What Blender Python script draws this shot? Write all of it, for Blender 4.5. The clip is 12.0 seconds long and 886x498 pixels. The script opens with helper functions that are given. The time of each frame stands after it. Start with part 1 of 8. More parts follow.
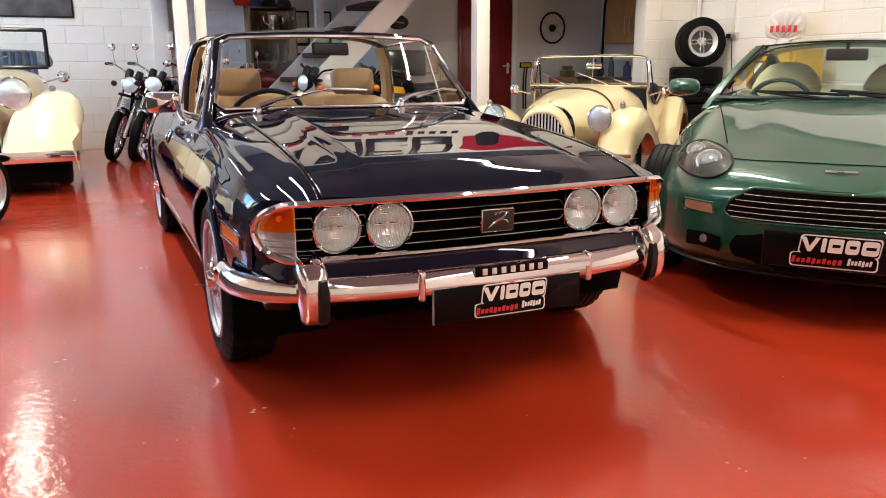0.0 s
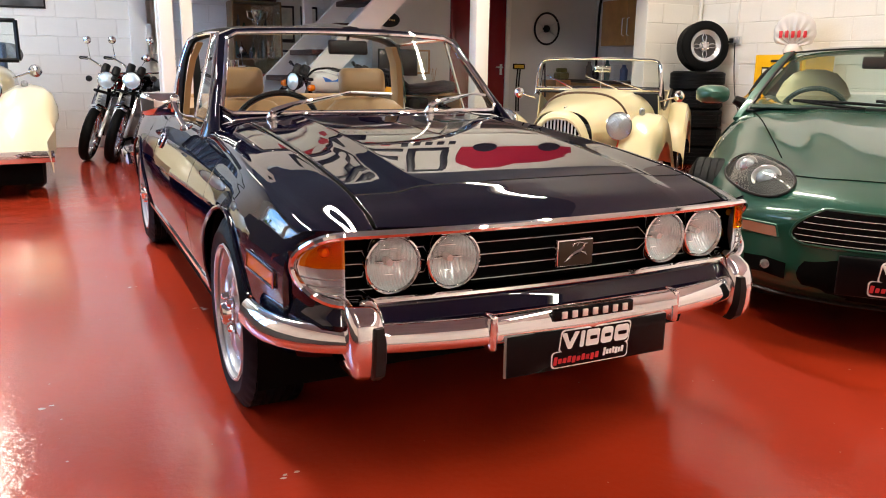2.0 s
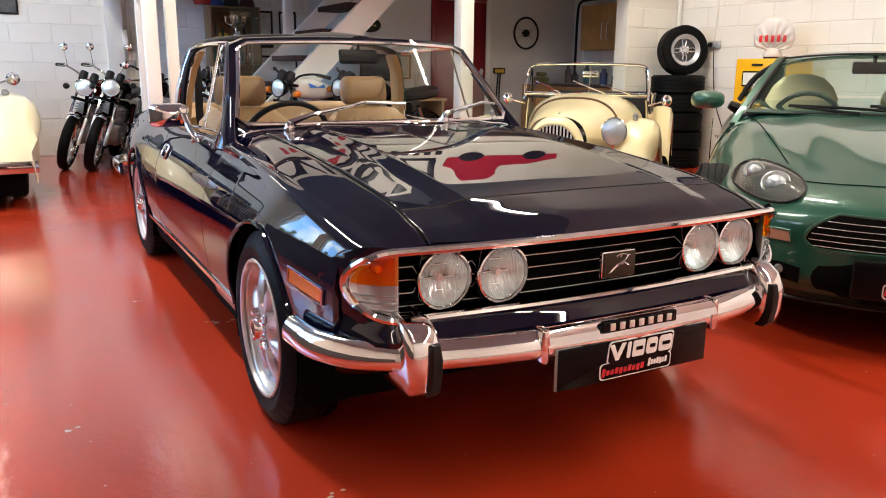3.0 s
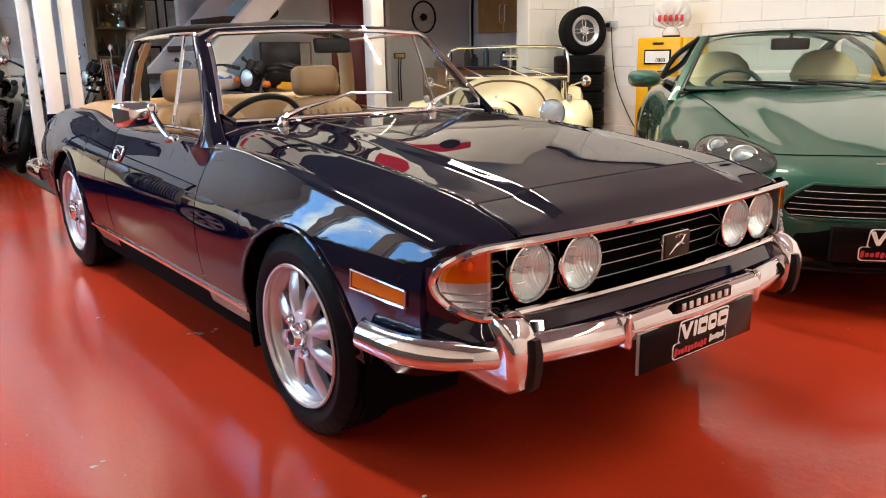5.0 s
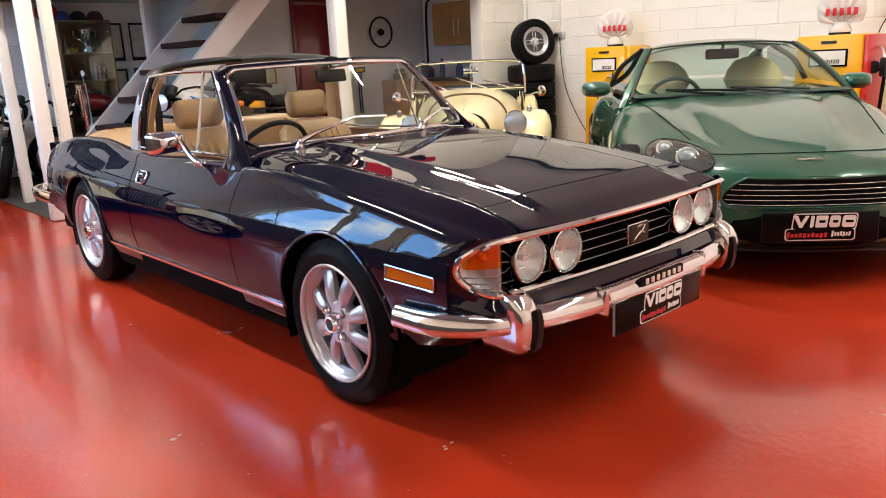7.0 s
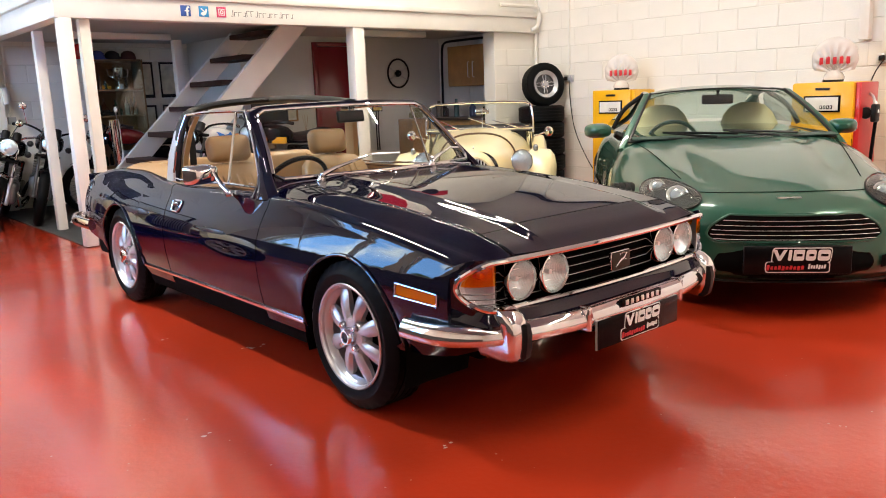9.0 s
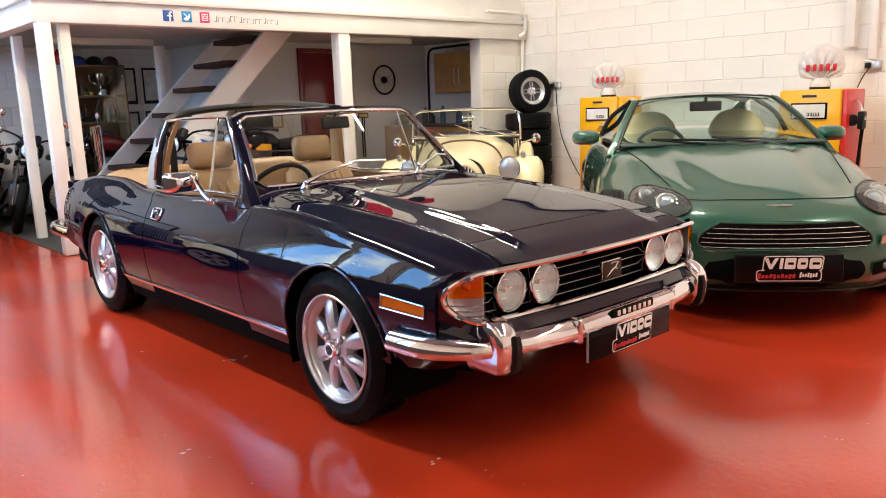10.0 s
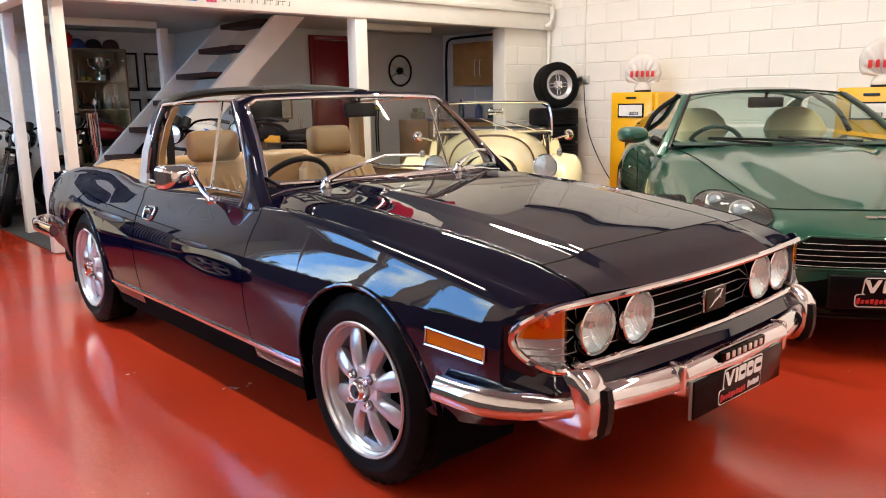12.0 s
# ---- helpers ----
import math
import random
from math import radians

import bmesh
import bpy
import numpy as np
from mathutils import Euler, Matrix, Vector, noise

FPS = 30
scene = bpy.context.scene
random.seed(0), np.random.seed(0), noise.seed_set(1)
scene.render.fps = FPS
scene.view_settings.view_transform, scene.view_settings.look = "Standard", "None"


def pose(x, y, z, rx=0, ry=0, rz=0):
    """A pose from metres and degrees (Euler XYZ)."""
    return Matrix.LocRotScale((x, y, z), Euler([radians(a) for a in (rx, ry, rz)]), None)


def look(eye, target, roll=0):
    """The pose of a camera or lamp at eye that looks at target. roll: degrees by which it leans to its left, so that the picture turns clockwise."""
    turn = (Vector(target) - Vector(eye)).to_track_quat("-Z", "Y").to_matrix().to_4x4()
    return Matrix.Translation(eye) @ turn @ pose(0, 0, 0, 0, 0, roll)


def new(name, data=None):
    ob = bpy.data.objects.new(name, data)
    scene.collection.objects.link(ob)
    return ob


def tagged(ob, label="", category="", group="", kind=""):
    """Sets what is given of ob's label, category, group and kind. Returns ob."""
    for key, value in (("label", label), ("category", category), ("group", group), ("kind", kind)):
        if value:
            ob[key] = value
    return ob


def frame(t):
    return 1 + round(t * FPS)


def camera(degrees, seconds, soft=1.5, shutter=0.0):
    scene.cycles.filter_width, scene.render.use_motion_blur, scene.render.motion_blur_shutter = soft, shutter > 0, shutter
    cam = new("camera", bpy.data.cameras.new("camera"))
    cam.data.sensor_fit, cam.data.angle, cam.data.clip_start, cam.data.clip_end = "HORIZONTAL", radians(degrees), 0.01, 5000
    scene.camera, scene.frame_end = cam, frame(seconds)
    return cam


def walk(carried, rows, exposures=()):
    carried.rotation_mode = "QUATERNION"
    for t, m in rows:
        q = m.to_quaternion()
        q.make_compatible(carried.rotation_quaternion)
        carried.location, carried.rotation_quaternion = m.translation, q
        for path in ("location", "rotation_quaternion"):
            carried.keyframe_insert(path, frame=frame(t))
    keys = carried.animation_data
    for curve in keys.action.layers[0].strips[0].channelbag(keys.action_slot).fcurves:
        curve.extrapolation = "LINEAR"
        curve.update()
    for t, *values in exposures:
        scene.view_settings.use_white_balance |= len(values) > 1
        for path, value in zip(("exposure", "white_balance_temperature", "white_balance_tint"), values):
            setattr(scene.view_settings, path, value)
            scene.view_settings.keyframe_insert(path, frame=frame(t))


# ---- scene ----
import functools

cam = camera(59.4, 12.0, soft=1.0)
PATH = [
    (0, (-1.123, -2.839, 1.051), (-0.333, -1.059, 0.594), -0.2),
    (0.5, (-1.06, -2.689, 1.04), (-0.261, -0.917, 0.568), 0.1),
    (1, (-1.062, -2.574, 1.041), (-0.25, -0.81, 0.565), 0.4),
    (1.5, (-1.133, -2.471, 1.055), (-0.299, -0.715, 0.585), 0.7),
    (2, (-1.206, -2.385, 1.064), (-0.346, -0.638, 0.605), 0.8),
    (2.5, (-1.279, -2.328, 1.076), (-0.389, -0.595, 0.624), 0.8),
    (4.3, (-1.655, -2.114, 1.106), (-0.56, -0.509, 0.633), -0.3),
    (4.5, (-1.685, -2.074, 1.102), (-0.561, -0.49, 0.626), -0.3),
    (5, (-1.762, -1.957, 1.101), (-0.568, -0.43, 0.611), -1.0),
    (5.5, (-1.841, -1.948, 1.121), (-0.593, -0.469, 0.615), -1.7),
    (6, (-2.015, -1.976, 1.15), (-0.731, -0.531, 0.637), -2.4),
    (6.5, (-2.108, -2.065, 1.19), (-0.815, -0.626, 0.684), -2.9),
    (7, (-2.219, -2.222, 1.204), (-0.93, -0.77, 0.722), -2.9),
    (9, (-2.418, -2.506, 1.23), (-1.141, -1.017, 0.842), -2.2),
    (9.5, (-2.414, -2.504, 1.232), (-1.125, -1.023, 0.852), -2.2),
    (10, (-2.368, -2.444, 1.225), (-1.062, -0.976, 0.853), -2.1),
    (10.5, (-2.283, -2.331, 1.218), (-0.96, -0.877, 0.85), -2.0),
    (11, (-2.187, -2.161, 1.198), (-0.855, -0.715, 0.832), -1.7),
    (11.5, (-2.147, -2.015, 1.19), (-0.823, -0.562, 0.819), -1.4),
    (12, (-2.084, -1.88, 1.181), (-0.786, -0.406, 0.801), -1.0),
]
walk(cam, [(t, look(eye, target, roll)) for t, eye, target, roll in PATH])

# ---- world, sun and lamps ----
world = bpy.data.worlds.new("world")
scene.world = world
world.use_nodes = True
wn = world.node_tree.nodes
sky = wn.new("ShaderNodeTexSky")
sky.sky_type, sky.sun_disc = "NISHITA", False
sky.sun_elevation, sky.sun_rotation = radians(38), radians(250)
wn["Background"].inputs["Strength"].default_value = 0.12
world.node_tree.links.new(sky.outputs[0], wn["Background"].inputs["Color"])

EXPOSURE = -0.04
scene.view_settings.exposure = EXPOSURE


def area_lamp(name, m, sx, sy, power, color):
    data = bpy.data.lights.new(name, "AREA")
    data.shape, data.size, data.size_y, data.energy, data.color = "RECTANGLE", sx, sy, power, color
    ob = new(name, data)
    ob.matrix_world = m
    return ob


# ---- helpers for building ----
def pchip(xs, ys):
    """A smooth curve through points, without overshoot."""
    xs, ys = np.array(xs, float), np.array(ys, float)
    h, d = np.diff(xs), np.diff(ys) / np.diff(xs)
    m = np.zeros(len(xs))
    for i in range(1, len(xs) - 1):
        if d[i - 1] * d[i] > 0:
            w1, w2 = 2 * h[i] + h[i - 1], h[i] + 2 * h[i - 1]
            m[i] = (w1 + w2) / (w1 / d[i - 1] + w2 / d[i])
    m[0], m[-1] = d[0], d[-1]

    def f(x):
        x = min(max(x, xs[0]), xs[-1])
        i = min(max(int(np.searchsorted(xs, x)) - 1, 0), len(xs) - 2)
        t = (x - xs[i]) / h[i]
        return float((2 * t**3 - 3 * t**2 + 1) * ys[i] + (t**3 - 2 * t**2 + t) * h[i] * m[i]
                     + (-2 * t**3 + 3 * t**2) * ys[i + 1] + (t**3 - t**2) * h[i] * m[i + 1])
    return f


def smooth(t):
    t = min(max(t, 0), 1)
    return t * t * (3 - 2 * t)


def lerp(a, b, t):
    return a + (b - a) * t


def curve_points(pts, n):
    """n + 1 points on a smooth line through pts (3D)."""
    pts = [Vector(p) for p in pts]
    ds = [0.0]
    for a, b in zip(pts, pts[1:]):
        ds.append(ds[-1] + max((b - a).length, 1e-6))
    fs = [pchip(ds, [p[k] for p in pts]) for k in range(3)] if len(pts) > 2 else None
    out = []
    for i in range(n + 1):
        s = ds[-1] * i / n
        out.append(Vector([f(s) for f in fs]) if fs else pts[0].lerp(pts[1], i / n))
    return out


def finish(name, bm, material, parent=None, label="", flat=35, weld=True):
    if weld:
        bmesh.ops.remove_doubles(bm, verts=bm.verts, dist=1e-5)
    bmesh.ops.recalc_face_normals(bm, faces=bm.faces)
    me = bpy.data.meshes.new(name)
    bm.to_mesh(me)
    bm.free()
    for p in me.polygons:
        p.use_smooth = True
    me.set_sharp_from_angle(angle=radians(flat))
    for m in material if isinstance(material, (list, tuple)) else [material]:
        me.materials.append(m)
    ob = new(name, me)
    if parent is not None:
        ob.parent = parent
    if label:
        ob["label"] = label
    return ob


def part(name, bm, material, parent, label="", flat=35):
    return finish(name, bm, material, parent, label, flat)


def thing(name, m, label, category, group=""):
    ob = new(name)
    ob.empty_display_size = 0.1
    ob.matrix_world = m
    return tagged(ob, label, category, group)


def solo(name, bm, material, label, category, group="", kind="", flat=35):
    return tagged(finish(name, bm, material, None, "", flat), label, category, group, kind)


def B():
    return bmesh.new()


def box(bm, c, s, bevel=0.0, m=None, seg=2):
    """A box with centre c and size s, its edges rounded by bevel."""
    r = bmesh.ops.create_cube(bm, size=1.0)
    vs = r["verts"]
    bmesh.ops.scale(bm, vec=s, verts=vs)
    if bevel > 0:
        es = list({e for v in vs for e in v.link_edges})
        rb = bmesh.ops.bevel(bm, geom=es, offset=min(bevel, 0.49 * min(s)), segments=seg, affect="EDGES", profile=0.5)
        vs = list({v for f in rb["faces"] for v in f.verts} | {v for v in vs if v.is_valid})
        seen, todo = set(vs), list(vs)
        while todo:
            v = todo.pop()
            for e in v.link_edges:
                o = e.other_vert(v)
                if o not in seen:
                    seen.add(o)
                    todo.append(o)
        vs = list(seen)
    bmesh.ops.translate(bm, vec=c, verts=vs)
    if m is not None:
        bmesh.ops.transform(bm, matrix=m, verts=vs)
    return vs


def span(bm, x0, x1, y0, y1, z0, z1, bevel=0.0):
    return box(bm, ((x0 + x1) / 2, (y0 + y1) / 2, (z0 + z1) / 2), (x1 - x0, y1 - y0, z1 - z0), bevel)


def grid(bm, rows, closed=False, mat=0):
    """A skin over rows of points."""
    vv = [[bm.verts.new(p) for p in r] for r in rows]
    for a, b in zip(vv, vv[1:]):
        n = len(a)
        for j in range(n if closed else n - 1):
            k = (j + 1) % n
            try:
                f = bm.faces.new((a[j], a[k], b[k], b[j]))
                f.material_index = mat
            except ValueError:
                pass
    return vv


def cap(bm, ring):
    try:
        bm.faces.new(ring)
    except ValueError:
        pass


def skin(bm, rows, thick=0.0, closed=False):
    """A skin over rows of points, with a thickness."""
    vv = grid(bm, rows, closed)
    if thick:
        faces = list({f for r in vv for v in r for f in v.link_faces})
        bmesh.ops.remove_doubles(bm, verts=bm.verts, dist=1e-5)
        faces = [f for f in faces if f.is_valid]
        bmesh.ops.recalc_face_normals(bm, faces=faces)
        bmesh.ops.solidify(bm, geom=faces, thickness=thick)


def frames_along(pts, up=Vector((0, 0, 1))):
    out = []
    for i, p in enumerate(pts):
        d = (pts[min(i + 1, len(pts) - 1)] - pts[max(i - 1, 0)]).normalized()
        u = up if abs(d.dot(up)) < 0.97 else Vector((0, 1, 0))
        a = d.cross(u).normalized()
        out.append((p, d, a, a.cross(d).normalized()))
    return out


def tube(bm, pts, r, n=10, caps=True, squash=1.0, up=Vector((0, 0, 1)), closed=False):
    """A round (or, with squash, flattened) bar along pts; r may be a list."""
    pts = [Vector(p) for p in pts]
    rs = r if isinstance(r, (list, tuple)) else [r] * len(pts)
    rows = []
    for (p, d, a, b), q in zip(frames_along(pts, up), rs):
        rows.append([p + a * (q * math.cos(t)) + b * (q * squash * math.sin(t)) for t in [2 * math.pi * k / n for k in range(n)]])
    if closed:
        rows.append(rows[0])
    vv = grid(bm, rows, True)
    if caps and not closed:
        cap(bm, vv[0]), cap(bm, vv[-1])
    return vv


def sweep(bm, pts, shape, caps=True, up=Vector((0, 0, 1)), closed=True):
    """A profile (list of (a, b), b upwards) carried along pts."""
    pts = [Vector(p) for p in pts]
    rows = [[p + a * u + b * v for u, v in shape] for p, d, a, b in frames_along(pts, up)]
    vv = grid(bm, rows, closed)
    if caps and closed:
        cap(bm, vv[0]), cap(bm, vv[-1])


def rod(bm, a, b, r, r2=None, n=10):
    return tube(bm, [a, b], [r, r if r2 is None else r2], n)


def lathe(bm, prof, m=None, n=32, close=True):
    """A body turned from (radius, along) pairs, about its local x axis."""
    rows = [[Vector((h, r * math.cos(t), r * math.sin(t))) for t in [2 * math.pi * k / n for k in range(n)]] for r, h in prof]
    if m is not None:
        rows = [[m @ v for v in row] for row in rows]
    vv = grid(bm, rows, True)
    if close:
        cap(bm, vv[0]), cap(bm, vv[-1])
    return vv


def disc(bm, c, r, axis, n=24):
    m = Matrix.Translation(c) @ Vector(axis).to_track_quat("X", "Z").to_matrix().to_4x4()
    cap(bm, [bm.verts.new(m @ Vector((0, r * math.cos(2 * math.pi * k / n), r * math.sin(2 * math.pi * k / n)))) for k in range(n)])


def aim(c, axis):
    """The pose that turns the local x axis along axis."""
    return Matrix.Translation(c) @ Vector(axis).to_track_quat("X", "Z").to_matrix().to_4x4()


def flip(bm, axis=0):
    """Mirror a whole bmesh."""
    s = [1, 1, 1]
    s[axis] = -1
    bmesh.ops.scale(bm, vec=s, verts=bm.verts)
    bmesh.ops.reverse_faces(bm, faces=bm.faces)
    return bm


# ---- materials ----
def surf(name, color, rough=0.5, metal=0.0, coat=0.0, var=0.0, scale=3.0, bump=0.0, bscale=60.0, rvar=0.0, coat_rough=0.03, spec=0.5, sheen=0.0):
    """A surface with slow stains and fine grain in the thing's own coordinates."""
    mt = bpy.data.materials.new(name)
    mt.use_nodes = True
    nt = mt.node_tree
    n, l = nt.nodes, nt.links
    p = n["Principled BSDF"]
    p.inputs["Base Color"].default_value = (*color, 1)
    p.inputs["Roughness"].default_value = rough
    p.inputs["Metallic"].default_value = metal
    p.inputs["Coat Weight"].default_value = coat
    p.inputs["Coat Roughness"].default_value = coat_rough
    p.inputs["Specular IOR Level"].default_value = spec
    p.inputs["Sheen Weight"].default_value = sheen
    if var or bump or rvar:
        co = n.new("ShaderNodeTexCoord")
    if var or rvar:
        big = n.new("ShaderNodeTexNoise")
        big.inputs["Scale"].default_value, big.inputs["Detail"].default_value = scale, 6
        l.new(co.outputs["Object"], big.inputs["Vector"])
    if var:
        ramp = n.new("ShaderNodeMapRange")
        ramp.inputs["From Min"].default_value, ramp.inputs["From Max"].default_value = 0.3, 0.7
        ramp.inputs["To Min"].default_value, ramp.inputs["To Max"].default_value = 1 - var, 1 + var
        l.new(big.outputs["Fac"], ramp.inputs["Value"])
        mul = n.new("ShaderNodeMix")
        mul.data_type, mul.blend_type = "RGBA", "MULTIPLY"
        mul.inputs[0].default_value = 1
        mul.inputs[6].default_value = (*color, 1)
        l.new(ramp.outputs[0], mul.inputs[7])
        l.new(mul.outputs[2], p.inputs["Base Color"])
    if rvar:
        r2 = n.new("ShaderNodeMapRange")
        r2.inputs["From Min"].default_value, r2.inputs["From Max"].default_value = 0.3, 0.7
        r2.inputs["To Min"].default_value, r2.inputs["To Max"].default_value = max(rough - rvar, 0.01), rough + rvar
        l.new(big.outputs["Fac"], r2.inputs["Value"])
        l.new(r2.outputs[0], p.inputs["Roughness"])
    if bump:
        fine = n.new("ShaderNodeTexNoise")
        fine.inputs["Scale"].default_value, fine.inputs["Detail"].default_value = bscale, 4
        l.new(co.outputs["Object"], fine.inputs["Vector"])
        b = n.new("ShaderNodeBump")
        b.inputs["Strength"].default_value, b.inputs["Distance"].default_value = 0.5, bump
        l.new(fine.outputs["Fac"], b.inputs["Height"])
        l.new(b.outputs[0], p.inputs["Normal"])
    return mt


def glass(name, tint=(1, 1, 1), rough=0.0):
    """A thin pane: clear, with the gloss of glass."""
    mt = bpy.data.materials.new(name)
    mt.use_nodes = True
    n, l = mt.node_tree.nodes, mt.node_tree.links
    n.remove(n["Principled BSDF"])
    tr, gl, mx, lw, pw, ad = n.new("ShaderNodeBsdfTransparent"), n.new("ShaderNodeBsdfGlossy"), n.new("ShaderNodeMixShader"), n.new("ShaderNodeLayerWeight"), n.new("ShaderNodeMath"), n.new("ShaderNodeMath")
    tr.inputs[0].default_value = (*tint, 1)
    gl.inputs["Roughness"].default_value = rough
    lw.inputs[0].default_value = 0.5
    pw.operation, ad.operation = "POWER", "MULTIPLY_ADD"
    pw.inputs[1].default_value, ad.inputs[1].default_value, ad.inputs[2].default_value = 5.0, 0.90, 0.06
    l.new(lw.outputs["Facing"], pw.inputs[0]), l.new(pw.outputs[0], ad.inputs[0])
    l.new(ad.outputs[0], mx.inputs[0]), l.new(tr.outputs[0], mx.inputs[1]), l.new(gl.outputs[0], mx.inputs[2])
    l.new(mx.outputs[0], n["Material Output"].inputs[0])
    return mt


def glow(name, color, strength):
    mt = bpy.data.materials.new(name)
    mt.use_nodes = True
    p = mt.node_tree.nodes["Principled BSDF"]
    p.inputs["Base Color"].default_value = (*color, 1)
    p.inputs["Emission Color"].default_value = (*color, 1)
    p.inputs["Emission Strength"].default_value = strength
    return mt


navy = surf("navy_paint", (0.002, 0.0022, 0.012), 0.5, 0.0, 1.0, coat_rough=0.012, spec=0.0)
navy.node_tree.nodes["Principled BSDF"].inputs["Coat IOR"].default_value = 1.62
green_paint = surf("green_metallic_paint", (0.011, 0.080, 0.050), 0.36, 0.2, 1.0, coat_rough=0.012, spec=0.3)
cream_paint = surf("cream_paint", (0.78, 0.68, 0.40), 0.3, 0.0, 0.8, var=0.03, scale=2)
pale_cream = surf("pale_cream_paint", (0.76, 0.69, 0.48), 0.3, 0.0, 0.8, var=0.03, scale=2)
chrome = surf("chrome", (0.80, 0.80, 0.82), 0.035, 1.0)
steel = surf("brushed_steel", (0.62, 0.62, 0.62), 0.30, 0.75)
bright_bar = surf("bright_bar", (0.80, 0.80, 0.80), 0.35, 0.5)
alloy = surf("silver_alloy", (0.60, 0.61, 0.64), 0.27, 0.6, bump=0.0004, bscale=300)
dark_alloy = surf("dark_alloy", (0.06, 0.06, 0.065), 0.4, 0.5)
rubber = surf("tyre_rubber", (0.0035, 0.0037, 0.0042), 0.55, var=0.2, scale=8, bump=0.0004, bscale=150, spec=0.10)
black_plastic = surf("black_plastic", (0.008, 0.008, 0.009), 0.4, bump=0.0003, bscale=400, spec=0.25)
black_gloss = surf("black_gloss", (0.004, 0.004, 0.005), 0.14, 0, 0.0, spec=0.12)
black_vinyl = surf("black_vinyl", (0.009, 0.009, 0.011), 0.42, bump=0.0008, bscale=250, spec=0.3)
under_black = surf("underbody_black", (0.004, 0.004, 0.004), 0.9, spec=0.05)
tan_leather = surf("tan_leather", (0.36, 0.215, 0.10), 0.42, var=0.10, scale=7, bump=0.001, bscale=120, coat=0.1)
cream_leather = surf("cream_leather", (0.62, 0.55, 0.30), 0.45, var=0.08, scale=6, bump=0.001, bscale=120)
amber = surf("amber_lens", (0.62, 0.15, 0.004), 0.2, 0, 0.35, bump=0.001, bscale=120)
clear_lens = surf("clear_ribbed_lens", (0.24, 0.24, 0.25), 0.18, 0.3, 1.0, bump=0.0015, bscale=140)


def ribbed_lens():
    """Pressed lamp glass: clear, with fine upright ribs that break up its gloss."""
    mt = glass("ribbed_lamp_glass", (0.97, 0.98, 0.98), 0.06)
    n, l = mt.node_tree.nodes, mt.node_tree.links
    co, wv, nz, add, bp = n.new("ShaderNodeTexCoord"), n.new("ShaderNodeTexWave"), n.new("ShaderNodeTexNoise"), n.new("ShaderNodeMath"), n.new("ShaderNodeBump")
    wv.bands_direction = "X"
    wv.inputs["Scale"].default_value, wv.inputs["Distortion"].default_value = 30, 0.3
    nz.inputs["Scale"].default_value = 26
    add.operation = "MULTIPLY_ADD"
    add.inputs[1].default_value = 0.5
    l.new(co.outputs["Object"], wv.inputs["Vector"]), l.new(co.outputs["Object"], nz.inputs["Vector"])
    l.new(wv.outputs["Fac"], add.inputs[0]), l.new(nz.outputs["Fac"], add.inputs[2])
    bp.inputs["Strength"].default_value, bp.inputs["Distance"].default_value = 0.5, 0.006
    l.new(add.outputs[0], bp.inputs["Height"])
    for node in n:
        if node.type == "BSDF_GLOSSY":
            l.new(bp.outputs[0], node.inputs["Normal"])
        if node.type == "MATH" and node.operation == "MULTIPLY_ADD" and node is not add:
            node.inputs[2].default_value = 0.16
    return mt


def ribbed_mirror():
    """A lamp's bowl as it shows through ribbed glass: silver, tinted blue to cancel the floor's red light, broken into
    upright stripes.
    """
    mt = surf("lamp_reflector", (0.77, 0.90, 0.94), 0.15, 0.65, var=0.10, scale=20)
    n, l = mt.node_tree.nodes, mt.node_tree.links
    co, wv, nz, add, bp = n.new("ShaderNodeTexCoord"), n.new("ShaderNodeTexWave"), n.new("ShaderNodeTexNoise"), n.new("ShaderNodeMath"), n.new("ShaderNodeBump")
    wv.bands_direction = "X"
    wv.inputs["Scale"].default_value, wv.inputs["Distortion"].default_value = 42, 0.2
    nz.inputs["Scale"].default_value = 24
    add.operation = "MULTIPLY_ADD"
    add.inputs[1].default_value = 0.10
    l.new(co.outputs["Object"], wv.inputs["Vector"]), l.new(co.outputs["Object"], nz.inputs["Vector"])
    l.new(wv.outputs["Fac"], add.inputs[0]), l.new(nz.outputs["Fac"], add.inputs[2])
    bp.inputs["Strength"].default_value, bp.inputs["Distance"].default_value = 0.6, 0.012
    l.new(add.outputs[0], bp.inputs["Height"]), l.new(bp.outputs[0], n["Principled BSDF"].inputs["Normal"])
    return mt


HEAD_LENS = ribbed_lens()
lamp_mirror = ribbed_mirror()
AMBER_COVER = glass("amber_cover", (1.0, 0.54, 0.03), 0.03)
CLEAR_COVER = glass("clear_cover", (0.82, 0.83, 0.86), 0.05)
SCREEN = glass("screen_glass", (0.90, 0.95, 0.92))
TINTED = glass("tinted_glass", (0.80, 0.90, 0.86))
pane = glass("clear_glass", (0.93, 0.97, 0.94))
white_paint = surf("white_painted_wood", (0.78, 0.76, 0.72), 0.45, var=0.05, scale=2.5, bump=0.0008, bscale=40)
white_block = surf("white_painted_block", (0.80, 0.77, 0.72), 0.5, var=0.05, scale=1.7, bump=0.004, bscale=55)
mortar = surf("painted_mortar", (0.74, 0.71, 0.66), 0.6, var=0.05, scale=2, bump=0.003, bscale=50)
plaster = surf("off_white_plaster", (0.66, 0.65, 0.63), 0.6, var=0.06, scale=1.2, bump=0.001, bscale=30)
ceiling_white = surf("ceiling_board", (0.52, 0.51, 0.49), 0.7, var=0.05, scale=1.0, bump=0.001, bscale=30)
